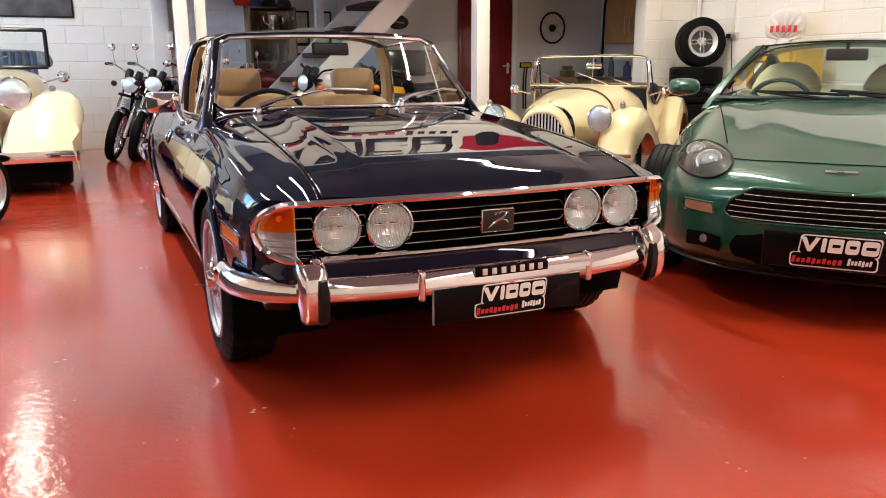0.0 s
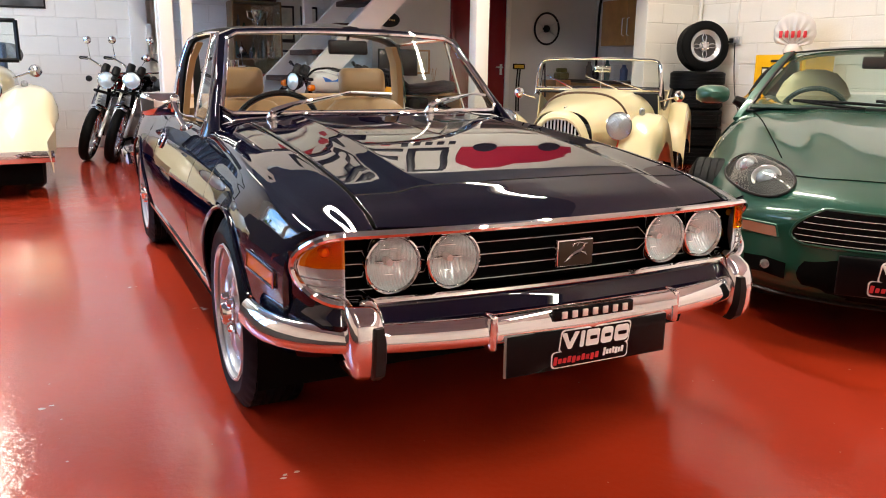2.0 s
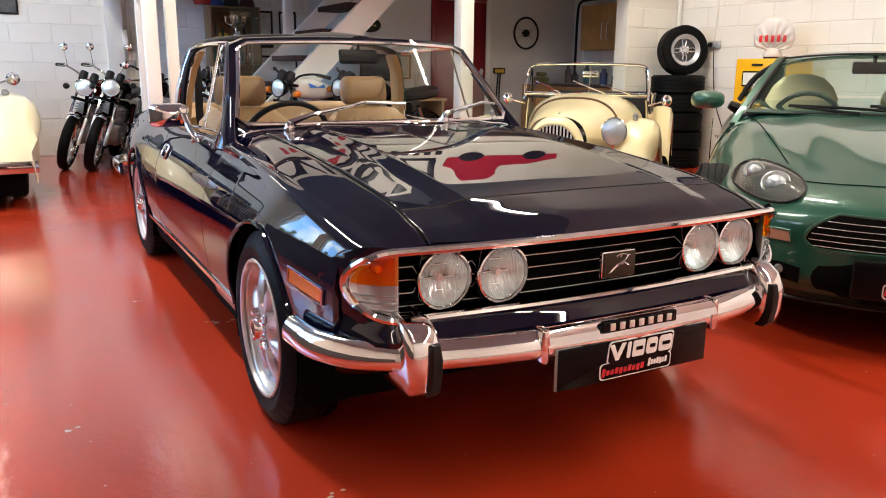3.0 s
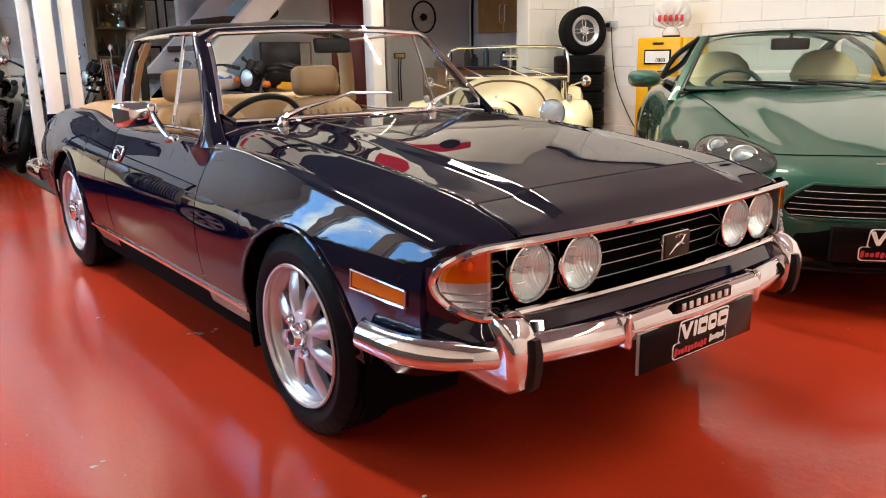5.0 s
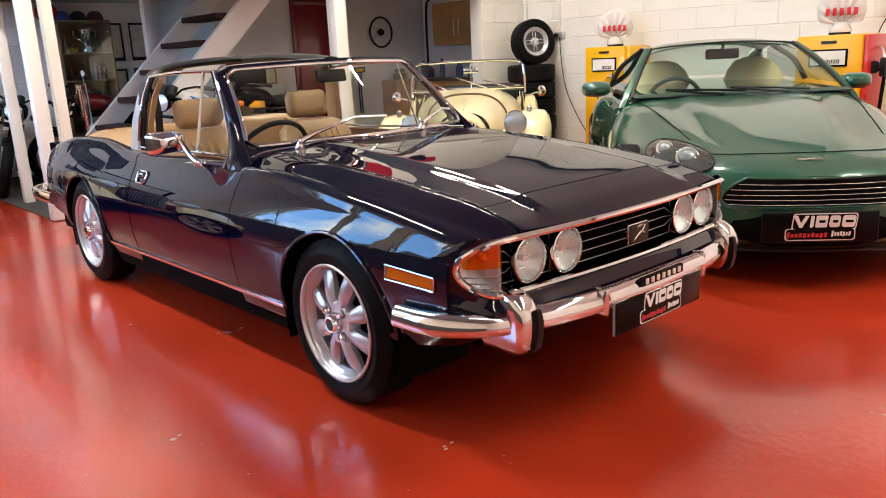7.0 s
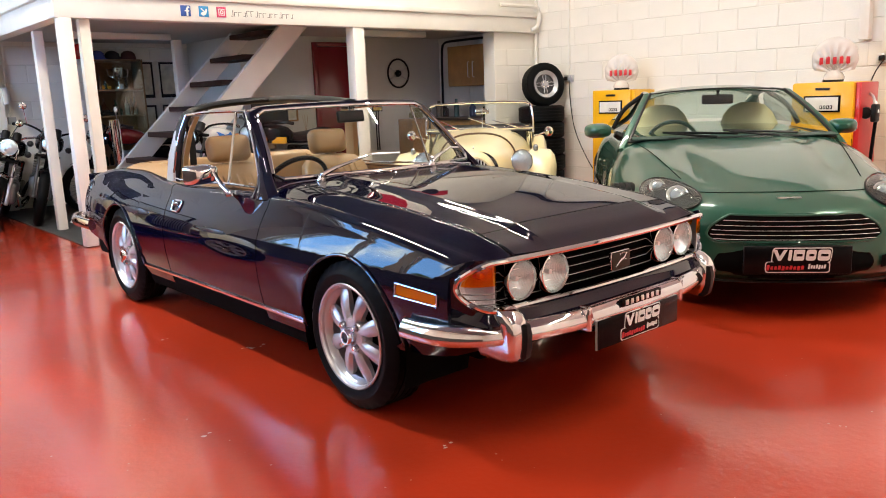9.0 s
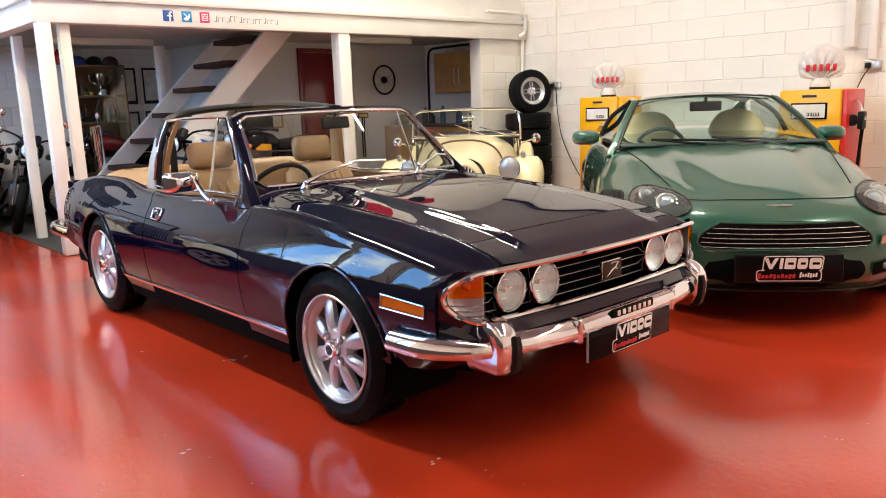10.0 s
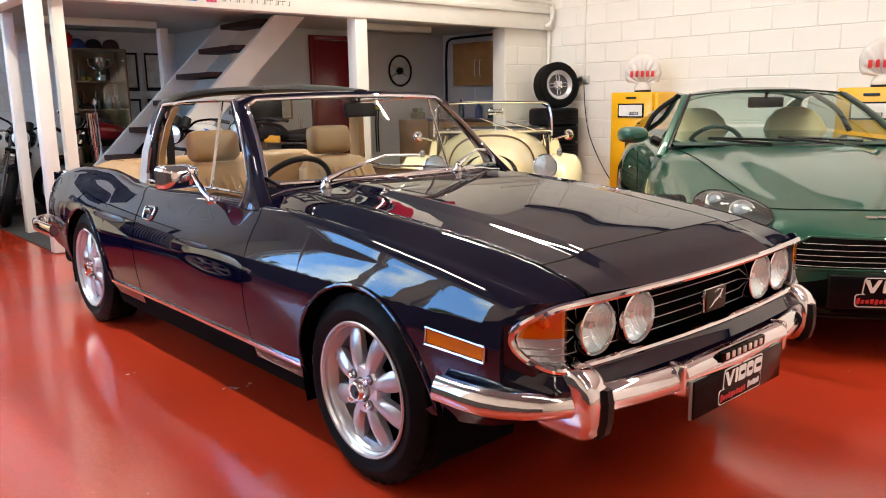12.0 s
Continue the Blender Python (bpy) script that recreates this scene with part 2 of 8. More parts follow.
dark_wood = surf("dark_brown_tread", (0.045, 0.022, 0.018), 0.6, var=0.25, scale=5, bump=0.001, bscale=80, spec=0.15)
pine = surf("pine_board", (0.42, 0.23, 0.09), 0.45, var=0.2, scale=6, bump=0.0008, bscale=60)
oak = surf("oak_veneer", (0.45, 0.25, 0.08), 0.4, var=0.15, scale=7, bump=0.0005, bscale=80)
red_gloss = surf("red_gloss_paint", (0.19, 0.009, 0.016), 0.25, 0, 0.4, var=0.08, scale=3)
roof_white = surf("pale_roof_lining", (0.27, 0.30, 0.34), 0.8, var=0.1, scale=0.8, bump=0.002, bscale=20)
lining_board = surf("white_lining_board", (0.66, 0.64, 0.61), 0.6, var=0.06, scale=0.9, bump=0.001, bscale=30)
carpet = surf("grey_carpet", (0.045, 0.047, 0.05), 0.95, var=0.25, scale=6, bump=0.006, bscale=200)
pump_yellow = surf("yellow_enamel", (0.80, 0.42, 0.008), 0.3, 0, 0.4, var=0.04, scale=4)
pump_red = surf("red_enamel", (0.55, 0.02, 0.02), 0.3, 0, 0.4, var=0.05, scale=4)
opal = surf("opal_glass", (0.62, 0.58, 0.56), 0.2, 0, 0.5, var=0.05, scale=8)
letter_red = surf("red_lettering", (0.55, 0.02, 0.03), 0.4)
ink = surf("black_lettering", (0.01, 0.01, 0.012), 0.4)
white_ink = surf("white_lettering", (0.85, 0.85, 0.85), 0.4)
grey_plastic = surf("grey_plastic", (0.35, 0.35, 0.36), 0.4)
paper = surf("paper", (0.75, 0.74, 0.70), 0.6, var=0.05, scale=10)
photo_grey = surf("picture_print", (0.06, 0.065, 0.07), 0.3, var=0.9, scale=3.0)


def red_floor():
    """Glossy red floor paint, uneven, scuffed, with faint streaks."""
    mt = surf("red_floor_paint", (0.42, 0.032, 0.009), 0.45, 0, 1.0, var=0.13, scale=1.3, rvar=0.08, spec=0.14, coat_rough=0.10)
    n, l = mt.node_tree.nodes, mt.node_tree.links
    p = n["Principled BSDF"]
    p.inputs["Coat IOR"].default_value = 1.75
    co = n.new("ShaderNodeTexCoord")
    a, b, add, bp = n.new("ShaderNodeTexNoise"), n.new("ShaderNodeTexNoise"), n.new("ShaderNodeMath"), n.new("ShaderNodeBump")
    a.inputs["Scale"].default_value, a.inputs["Detail"].default_value = 2.2, 3
    b.inputs["Scale"].default_value, b.inputs["Detail"].default_value = 34, 5
    add.operation = "MULTIPLY_ADD"
    add.inputs[1].default_value = 0.27
    l.new(co.outputs["Object"], a.inputs["Vector"]), l.new(co.outputs["Object"], b.inputs["Vector"])
    l.new(b.outputs["Fac"], add.inputs[0]), l.new(a.outputs["Fac"], add.inputs[2])
    bp.inputs["Strength"].default_value, bp.inputs["Distance"].default_value = 0.35, 0.012
    l.new(add.outputs[0], bp.inputs["Height"]), l.new(bp.outputs[0], p.inputs["Normal"]), l.new(bp.outputs[0], p.inputs["Coat Normal"])
    # sparse pale specks of dust and chips in the paint
    vo, gate, lt, mx = n.new("ShaderNodeTexVoronoi"), n.new("ShaderNodeTexNoise"), n.new("ShaderNodeMath"), n.new("ShaderNodeMix")
    vo.inputs["Scale"].default_value, gate.inputs["Scale"].default_value = 14, 3.7
    l.new(co.outputs["Object"], vo.inputs["Vector"]), l.new(co.outputs["Object"], gate.inputs["Vector"])
    far, both_ = n.new("ShaderNodeMapRange"), n.new("ShaderNodeMath")
    far.inputs["From Min"].default_value, far.inputs["From Max"].default_value, far.inputs["To Min"].default_value, far.inputs["To Max"].default_value = 0.50, 0.62, 0.0, 0.065
    l.new(gate.outputs["Fac"], far.inputs["Value"])
    lt.operation = "LESS_THAN"
    l.new(vo.outputs["Distance"], lt.inputs[0]), l.new(far.outputs[0], lt.inputs[1])
    mx.data_type = "RGBA"
    both_.operation = "MULTIPLY"
    both_.inputs[1].default_value = 0.65
    l.new(lt.outputs[0], both_.inputs[0]), l.new(both_.outputs[0], mx.inputs[0])
    base = p.inputs["Base Color"].links[0].from_socket
    l.new(base, mx.inputs[6])
    mx.inputs[7].default_value = (0.55, 0.42, 0.36, 1)
    l.new(mx.outputs[2], p.inputs["Base Color"])
    return mt


floor_red = red_floor()


# ---- the room ----
XL, XR, YF, YB, ZC = -4.5, 5.72, -7.5, 8.5, 4.6
YW = 6.9       # wall with the red door
XW = 2.35      # its corner towards the shelves
YM = 4.86      # front of the mezzanine
XM = -0.35     # its open side
ZM = 2.005     # underside of its beam


def structure(name, bm, mt, label, flat=35):
    return solo(name, bm, mt, label, "structure", kind="structure", flat=flat)


bm = B()
span(bm, XL - 0.2, XR + 0.2, YF - 0.2, YB + 0.2, -0.15, 0)
structure("floor", bm, floor_red, "glossy red painted concrete workshop floor")

paint_chip = surf("pale_scuff", (0.50, 0.40, 0.36), 0.6, var=0.2, scale=60)
rng = random.Random(11)
for cx, cy, n, spread in ((-0.694, 1.036, 7, 0.045), (-0.954, 1.530, 2, 0.012), (-1.318, 0.193, 2, 0.012), (-0.742, -0.529, 3, 0.02)):
    bm = B()
    for i in range(n):
        x, y, r = cx + rng.uniform(-spread, spread) * 1.6, cy + rng.uniform(-spread, spread) * 0.6, rng.uniform(0.006, 0.015)
        cap(bm, [bm.verts.new((x + r * rng.uniform(0.5, 1.3) * math.cos(a), y + 0.6 * r * rng.uniform(0.5, 1.3) * math.sin(a), 0.0012)) for a in np.linspace(0, 2 * math.pi, 8)[:-1]])
    solo("paint_scuff", bm, paint_chip, "small pale scuff marks in the red floor paint", "scuff", "scuffs on the floor", "stuff")

bm = B()
span(bm, XM, XR, YM + 0.02, YB, 0.001, 0.008)
structure("floor_carpet", bm, carpet, "dark grey carpet under the mezzanine")

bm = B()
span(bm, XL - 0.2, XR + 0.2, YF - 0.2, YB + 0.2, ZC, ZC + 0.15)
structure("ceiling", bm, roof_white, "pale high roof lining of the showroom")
ZE = 3.15      # eaves of the east wall, from which the roof lining slopes up
bm = B()
skin(bm, [[(XR + 0.05, y, ZE), (2.95, y, ZC - 0.002), (2.95, y, ZC + 0.05), (XR + 0.05, y, ZE + 0.15)] for y in (YF, YB)], closed=True)
structure("ceiling_slope", bm, lining_board, "pale sloping roof lining above the block wall")
bm = B()
span(bm, XR - 0.075, XR, YF, YB, ZE - 0.045, ZE + 0.01, 0.004)
structure("trim_eaves", bm, surf("dark_steel_plate", (0.03, 0.03, 0.032), 0.6, bump=0.001, bscale=40), "dark steel plate along the top of the block wall")


COURSE, BLOCK = 0.225, 0.45


def block_wall(name, origin, along, inward, length, height, label, z_top_detail, u0=0.0, u1=None):
    """A painted block wall: a thick backing with courses of separate blocks standing proud of the joints."""
    o, a, n = Vector(origin), Vector(along), Vector(inward)
    m = Matrix((( a.x, n.x, 0, o.x), (a.y, n.y, 0, o.y), (0, 0, 1, 0), (0, 0, 0, 1)))
    bm = B()
    box(bm, (length / 2, -0.1, height / 2), (length, 0.2, height), m=m)
    wall = structure(name, bm, mortar, label)
    WALLS.append((wall, m, length, height, z_top_detail, u0, length if u1 is None else u1))
    return wall


WALLS = []
block_wall("wall_north", (XL, YB, 0), (1, 0, 0), (0, -1, 0), XR - XL, ZC, "white painted block back wall", 2.5, 1.4, 5.2)
block_wall("wall_east", (XR, YF, 0), (0, 1, 0), (-1, 0, 0), YB - YF, ZC, "white painted block side wall", 3.1, 6.6, 13.0)
block_wall("wall_pier", (4.92, YM + 0.02, 0), (1, 0, 0), (0, -1, 0), XR - 4.92, ZM, "white painted block pier beside the opening", 2.1)

bm = B()
span(bm, XL - 0.2, XR + 0.2, YF - 0.2, YF, 0, ZC)
structure("wall_south", bm, white_block, "white painted wall of the showroom")

# the west wall has three large glazed openings towards the yard
bm = B()
WIN = [(1.6, 3.05), (3.45, 5.0), (5.35, 7.6)]
z0, z1 = 1.3, 3.8
ys = [YF] + [v for w in WIN for v in w] + [YB]
for i in range(0, len(ys), 2):
    span(bm, XL - 0.2, XL, ys[i], ys[i + 1], z0, ZC)
for a, b in WIN:
    span(bm, XL - 0.2, XL, a, b, z1, ZC)
structure("wall_west", bm, white_block, "white painted wall with large windows")
bm = B()
span(bm, XL - 0.2, XL, YF, YB, 0, z0)
structure("wall_west_dado", bm, surf("dark_grey_dado_paint", (0.06, 0.06, 0.065), 0.5, var=0.1, scale=2, bump=0.003, bscale=50), "dark grey painted lower part of the window wall")
for i, (a, b) in enumerate(WIN):
    bm = B()
    for c0, c1, d0, d1 in ((a, b, z0, z0 + 0.06), (a, b, z1 - 0.06, z1), (a, a + 0.06, z0 + 0.06, z1 - 0.06), (b - 0.06, b, z0 + 0.06, z1 - 0.06)):
        span(bm, XL - 0.14, XL - 0.06, c0, c1, d0, d1, 0.008)
    w = structure("window_%d" % (i + 1), bm, white_paint, "white framed window")
    bm = B()
    span(bm, XL - 0.105, XL - 0.099, a + 0.06, b - 0.06, z0 + 0.06, z1 - 0.06)
    g = part("pane", bm, pane, w)
    g.visible_shadow = False

# walls under the mezzanine
bm = B()
span(bm, XW, XR, YW, YW + 0.1, 0, ZM + 0.25)
span(bm, XW, XW + 0.1, YW + 0.1, YB, 0, ZM + 0.25)
structure("wall_inner", bm, plaster, "off-white plastered partition wall")

# the mezzanine: beam, deck, parapet
bm = B()
span(bm, XM - 0.04, XR, YM - 0.05, YM + 0.10, ZM, ZM + 0.19, 0.006)
span(bm, XM - 0.04, XM + 0.10, YM + 0.10, YB, ZM, ZM + 0.19, 0.006)
structure("beam", bm, white_paint, "white painted beam edging the mezzanine")
bm = B()
span(bm, XM - 0.075, XR, YM - 0.085, YM + 0.10, ZM + 0.19, ZM + 0.25, 0.01)
span(bm, XM - 0.075, XM + 0.10, YM + 0.10, YB, ZM + 0.19, ZM + 0.25, 0.01)
structure("trim", bm, white_paint, "white moulding along the top of the beam")
bm = B()
span(bm, XM - 0.03, XR, YM - 0.03, YM + 0.05, ZM + 0.25, ZM + 1.42)
span(bm, XM - 0.03, XM + 0.05, YM + 0.05, YB, ZM + 0.25, ZM + 1.42)
structure("wall_parapet", bm, white_paint, "white boarded parapet above the mezzanine beam")
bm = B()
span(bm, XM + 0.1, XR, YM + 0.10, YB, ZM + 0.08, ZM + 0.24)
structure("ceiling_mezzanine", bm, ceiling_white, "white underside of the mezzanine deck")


def post(x, y, s, label, z1=ZM):
    bm = B()
    span(bm, x - s / 2, x + s / 2, y - s / 2, y + s / 2, 0.008, z1, 0.006)
    return solo("post", bm, white_paint, label, "post", "posts of the mezzanine")


post(XM + 0.04, YM + 0.0, 0.11, "white square timber corner post")
post(XM + 0.22, YM + 0.06, 0.09, "white square timber post beside the corner post")
post(-0.20, 6.15, 0.09, "thin white timber post on the carpet edge")
post(1.55, 6.95, 0.10, "white timber post behind the stairs")
post(2.76, YM + 0.04, 0.15, "white square timber post under the beam")

# ---- strip lights ----
tube_glow = glow("lit_tube", (1.0, 0.93, 0.82), 9.0)


def strip_light(x, y, z, length, along_y, power):
    t = thing("strip_light", pose(x, y, z, 0, 0, 90 if along_y else 0), "white ceiling strip light, lit, out of view", "ceiling light", "strip lights")
    bm = B()
    box(bm, (0, 0, 0.03), (length, 0.14, 0.06), 0.01)
    part("housing", bm, white_paint, t)
    bm = B()
    rod(bm, (-length / 2 + 0.03, 0, -0.02), (length / 2 - 0.03, 0, -0.02), 0.02)
    part("tube", bm, tube_glow, t)
    area_lamp("strip_lamp", pose(x, y, z - 0.06, 0, 0, 90 if along_y else 0), length, 0.07, power, (1.0, 0.915, 0.755))
    return t


# the row at y -5.9 is added, unseen, to brighten the cars' fronts
for lx in (-1.7, 2.75):
    for ly, lp in ((-5.9, 55), (-2.75, 230 if lx > 1 else 25), (2.85, 182 if lx > 1 else 240)):
        strip_light(lx, ly, ZC - 0.07, 2.4 if ly < -5 else 2.8, True, lp)
# unseen lamp with rods, added to put a bright sheen on the left floor
hung = strip_light(-2.2, 6.9, 3.55, 2.4, True, 22)
for u in (-0.9, 0.9):
    bm = B()
    rod(bm, (u, 0, 0.055), (u, 0, ZC - 3.55 + 0.002), 0.004)
    part("suspension_rod", bm, steel, hung)


def batten(x, y, length):
    bm = B()
    box(bm, (x, y, ZM + 0.04), (length, 0.09, 0.075), 0.01)
    solo("light_batten", bm, white_paint, "white unlit light batten under the mezzanine", "ceiling light", "unlit battens")


batten(0.9, 7.0, 1.2)
batten(4.0, 5.9, 1.2)


def yard_backdrop():
    """Bright sky over a line of trees, outside the windows."""
    mt = bpy.data.materials.new("sky_and_trees")
    mt.use_nodes = True
    n, l = mt.node_tree.nodes, mt.node_tree.links
    n.remove(n["Principled BSDF"])
    co, sep, nz, cl, em = n.new("ShaderNodeTexCoord"), n.new("ShaderNodeSeparateXYZ"), n.new("ShaderNodeTexNoise"), n.new("ShaderNodeTexNoise"), n.new("ShaderNodeEmission")
    l.new(co.outputs["Object"], sep.inputs[0]), l.new(co.outputs["Object"], nz.inputs["Vector"]), l.new(co.outputs["Object"], cl.inputs["Vector"])
    nz.inputs["Scale"].default_value, nz.inputs["Detail"].default_value = 1.3, 8
    cl.inputs["Scale"].default_value, cl.inputs["Detail"].default_value = 0.35, 5
    edge = n.new("ShaderNodeMath")
    edge.operation = "MULTIPLY_ADD"
    edge.inputs[1].default_value = -2.2
    l.new(nz.outputs["Fac"], edge.inputs[0]), l.new(sep.outputs["Z"], edge.inputs[2])
    trees = n.new("ShaderNodeMapRange")
    trees.inputs["From Min"].default_value, trees.inputs["From Max"].default_value = 0.55, 0.75
    l.new(edge.outputs[0], trees.inputs["Value"])
    cloud = n.new("ShaderNodeMapRange")
    cloud.inputs["From Min"].default_value, cloud.inputs["From Max"].default_value = 0.45, 0.65
    l.new(cl.outputs["Fac"], cloud.inputs["Value"])
    skyc, mix, low = n.new("ShaderNodeMix"), n.new("ShaderNodeMix"), n.new("ShaderNodeMix")
    for m_ in (skyc, mix):
        m_.data_type = "RGBA"
    skyc.inputs[6].default_value, skyc.inputs[7].default_value = (0.22, 0.46, 1.0, 1), (0.95, 0.97, 1.0, 1)
    l.new(cloud.outputs[0], skyc.inputs[0])
    mix.inputs[6].default_value = (0.035, 0.05, 0.012, 1)
    l.new(trees.outputs[0], mix.inputs[0]), l.new(skyc.outputs[2], mix.inputs[7])
    l.new(mix.outputs[2], em.inputs["Color"])
    em.inputs["Strength"].default_value = 11.0
    l.new(em.outputs[0], n["Material Output"].inputs[0])
    bm = B()
    span(bm, XL - 1.6, XL - 1.5, -4.0, 10.5, -0.4, 6.0)
    return solo("backdrop", bm, mt, "bright sky over trees beyond the windows", "backdrop", kind="structure")


yard_backdrop()


# ---- the dark blue open car: x across, y to the rear, front axle at y = 0 ----
half_w = pchip([-0.66, -0.5, -0.3, 0.0, 0.5, 1.2, 1.9, 2.5, 3.0, 3.4, 3.52], [0.735, 0.762, 0.782, 0.798, 0.797, 0.797, 0.802, 0.806, 0.785, 0.735, 0.70])
shoulder = pchip([-0.70, -0.5, -0.2, 0.2, 0.7, 1.2, 1.7, 2.0, 2.4, 2.8, 3.2, 3.52], [0.662, 0.704, 0.748, 0.784, 0.803, 0.804, 0.790, 0.800, 0.838, 0.832, 0.790, 0.735])
centre = pchip([-0.74, -0.70, -0.64, -0.58, -0.535, -0.3, -0.1, 0.1, 0.4, 0.65, 0.86, 2.6, 3.0, 3.52], [0.668, 0.689, 0.722, 0.744, 0.758, 0.795, 0.821, 0.841, 0.862, 0.873, 0.872, 0.858, 0.850, 0.795])
SILL = 0.235
ARCH_R, ARCH_Z = 0.345, 0.288


def arch_z(y):
    """The lower edge of the flank: sill, or the wheel arch above it."""
    z = SILL + 0.02 * smooth((y - 2.7) / 0.6) + 0.16 * smooth((-0.30 - y) / 0.1) + 0.10 * smooth((y - 2.88) / 0.1)
    for yc in (0.0, 2.54):
        d = ARCH_R**2 - (y - yc) ** 2
        if d > 0:
            z = max(z, ARCH_Z + math.sqrt(d))
    return z


@functools.lru_cache(maxsize=None)
def bonnet_line(y):
    """The bonnet's cross-section at y: flat crown, soft ridge, fall to the shut line and on to the wing's crest."""
    c, e, sh = centre(y), crest(y), shoulder(y) + 0.002
    k, u = smooth((y + 0.74) / 0.19), smooth((y + 0.53) / 0.7)
    front = [0, 0.0010, 0.0022, 0.0027, 0.0044, 0.0093, 0.0152, 0.0166, 0.0171]
    rear = [0, 0.0010, 0.0022, 0.0028, 0.0047, 0.00965, 0.0155, 0.0220, 0.0275]
    return pchip([0.0, 0.24, 0.345, 0.362, 0.371, 0.395, 0.424, 0.480, 0.555, max(e, 0.60)], [c - k * lerp(a, b, u) for a, b in zip(front, rear)] + [sh])


def top_curve(x, y):
    """The height of the bonnet, wings and tail at x, out to the shoulder's roll."""
    if y < 0.9:
        return bonnet_line(round(y, 5))(x)
    w = half_w(y)
    c, s = centre(y), shoulder(y)
    t = x / (w - 0.145)
    return c + (s + 0.012 - c) * smooth(t) - 0.010 * t * t


def side_x(z, y):
    """The half-width of the flank at height z."""
    w, s = half_w(y), shoulder(y)
    if z > 0.52:
        return w - 1.5 * (z - 0.52) ** 2
    t = (0.52 - z) / 0.29
    return w - 0.045 * t**2


def crest(y):
    """Where the wing's top begins to roll over into the flank."""
    return half_w(y) - lerp(0.108, 0.145, smooth((y - 0.5) / 0.45))


def section(y, x0, zb, n_top=9, n_roll=5, n_side=12):
    """Points from x0 on the top over the shoulder and down the flank to zb."""
    w, s = half_w(y), shoulder(y)
    xe = crest(y)
    pts = []
    if x0 < xe:
        pts += [(lerp(x0, xe, i / n_top), top_curve(lerp(x0, xe, i / n_top), y)) for i in range(n_top)]
    zr = s - 0.045
    a, b = Vector((xe, top_curve(xe, y))), Vector((side_x(zr, y), zr))
    k = Vector((b.x - 0.018, a.y + 0.004))
    for i in range(n_roll + 1):
        t = i / n_roll
        pts.append(tuple((1 - t) ** 2 * a + 2 * t * (1 - t) * k + t * t * b))
    zb = min(zb, zr - 0.01)
    for i in range(1, n_side + 1):
        z = lerp(zr, zb, i / n_side)
        pts.append((side_x(z, y), z))
    return pts


def nose_y(x):
    """How far forward the front edge lies at x: the face is gently bowed and wraps round at its ends."""
    return -0.725 + 0.045 * (x / 0.66) ** 2 + 0.10 * max(0, (x - 0.62) / 0.14) ** 2


def stations(a, b):
    ys = set(np.linspace(a, b, max(3, int((b - a) / 0.06))).tolist())
    for yc in (0.0, 2.54):
        ys |= {yc - ARCH_R * math.cos(t) for t in np.linspace(0.0, math.pi, 25) if a < yc - ARCH_R * math.cos(t) < b}
        ys |= {v for v in (yc - ARCH_R - 0.004, yc + ARCH_R + 0.004) if a < v < b}
    return sorted(ys)


STAG = thing("roadster", pose(0, 0, 0), "glossy dark navy blue open classic car with tan seats", "car")


def both(name, build, mt, parent=STAG, label="", flat=35):
    """The same part on both sides of the car."""
    out = []
    for sgn in (1, -1):
        bm = B()
        build(bm)
        if sgn < 0:
            flip(bm)
        out.append(part(name, bm, mt, parent, label, flat))
    return out


GAP = 0.0042
SHUT_X, SHUT_Y = 0.553, -0.533



def scuttle_y(x):
    """The rear edge of the bonnet, bowed forward in the middle."""
    return 0.545 + 0.165 * (abs(x) / 0.60) ** 2.2


# bonnet
bm = B()
side = SHUT_X - GAP
xs = sorted(set(np.linspace(-side + 0.006, side - 0.006, 26).tolist() + [s * v for s in (1, -1) for v in (0.30, 0.335, 0.348, 0.356, 0.362, 0.367, 0.372, 0.377, 0.382, 0.388, 0.395, 0.405, 0.415, 0.424, 0.435, 0.46, side - 0.008)]))
# the sheet's edges are rolled down a little
lip = [(0.0012, 0.0075), (0.0004, 0.0042), (-0.0010, 0.0020), (-0.0030, 0.0006)]
roll = [(-side - a, d) for a, d in lip] + [(x, 0.0) for x in xs] + [(side + a, d) for a, d in reversed(lip)]
rows = []
for t, d, back in [(0, 0.007, -0.0015), (0, 0.002, -0.0005)] + [(t, 0, 0) for t in np.linspace(0, 1, 30)]:
    row = []
    for x, dz in roll:
        y = lerp(SHUT_Y + GAP, scuttle_y(x), t) + back
        row.append((x, y, top_curve(abs(x), y) - max(d, dz)))
    rows.append(row)
skin(bm, rows, 0.004)
part("bonnet", bm, navy, STAG)
# front panel between bonnet and face
bm = B()
rows = []
for t, d, back in [(0, 0.007, 0.0015), (0, 0.002, 0.0005)] + [(t, 0, 0) for t in np.linspace(0, 1, 15)]:
    row = []
    for x, dz in roll:
        y = lerp(SHUT_Y - GAP, nose_y(abs(x)), t) + back
        row.append((x, y, top_curve(abs(x), y) - max(d, dz * 0.6)))
    rows.append(row)
skin(bm, rows, 0.004)
part("front_panel", bm, navy, STAG)

# dark strips laid in the shut lines stand in for the shade of the gaps
for pts in ([(x, SHUT_Y) for x in np.linspace(-SHUT_X, SHUT_X, 41)],
            [(-SHUT_X, y) for y in np.linspace(nose_y(SHUT_X) + 0.01, scuttle_y(SHUT_X), 41)],
            [(SHUT_X, y) for y in np.linspace(nose_y(SHUT_X) + 0.01, scuttle_y(SHUT_X), 41)]):
    bm = B()
    tube(bm, [(x, y, top_curve(abs(x), y) - 0.0022) for x, y in pts], 0.0050, 6, squash=0.3)
    part("shut_line_shade", bm, under_black, STAG)


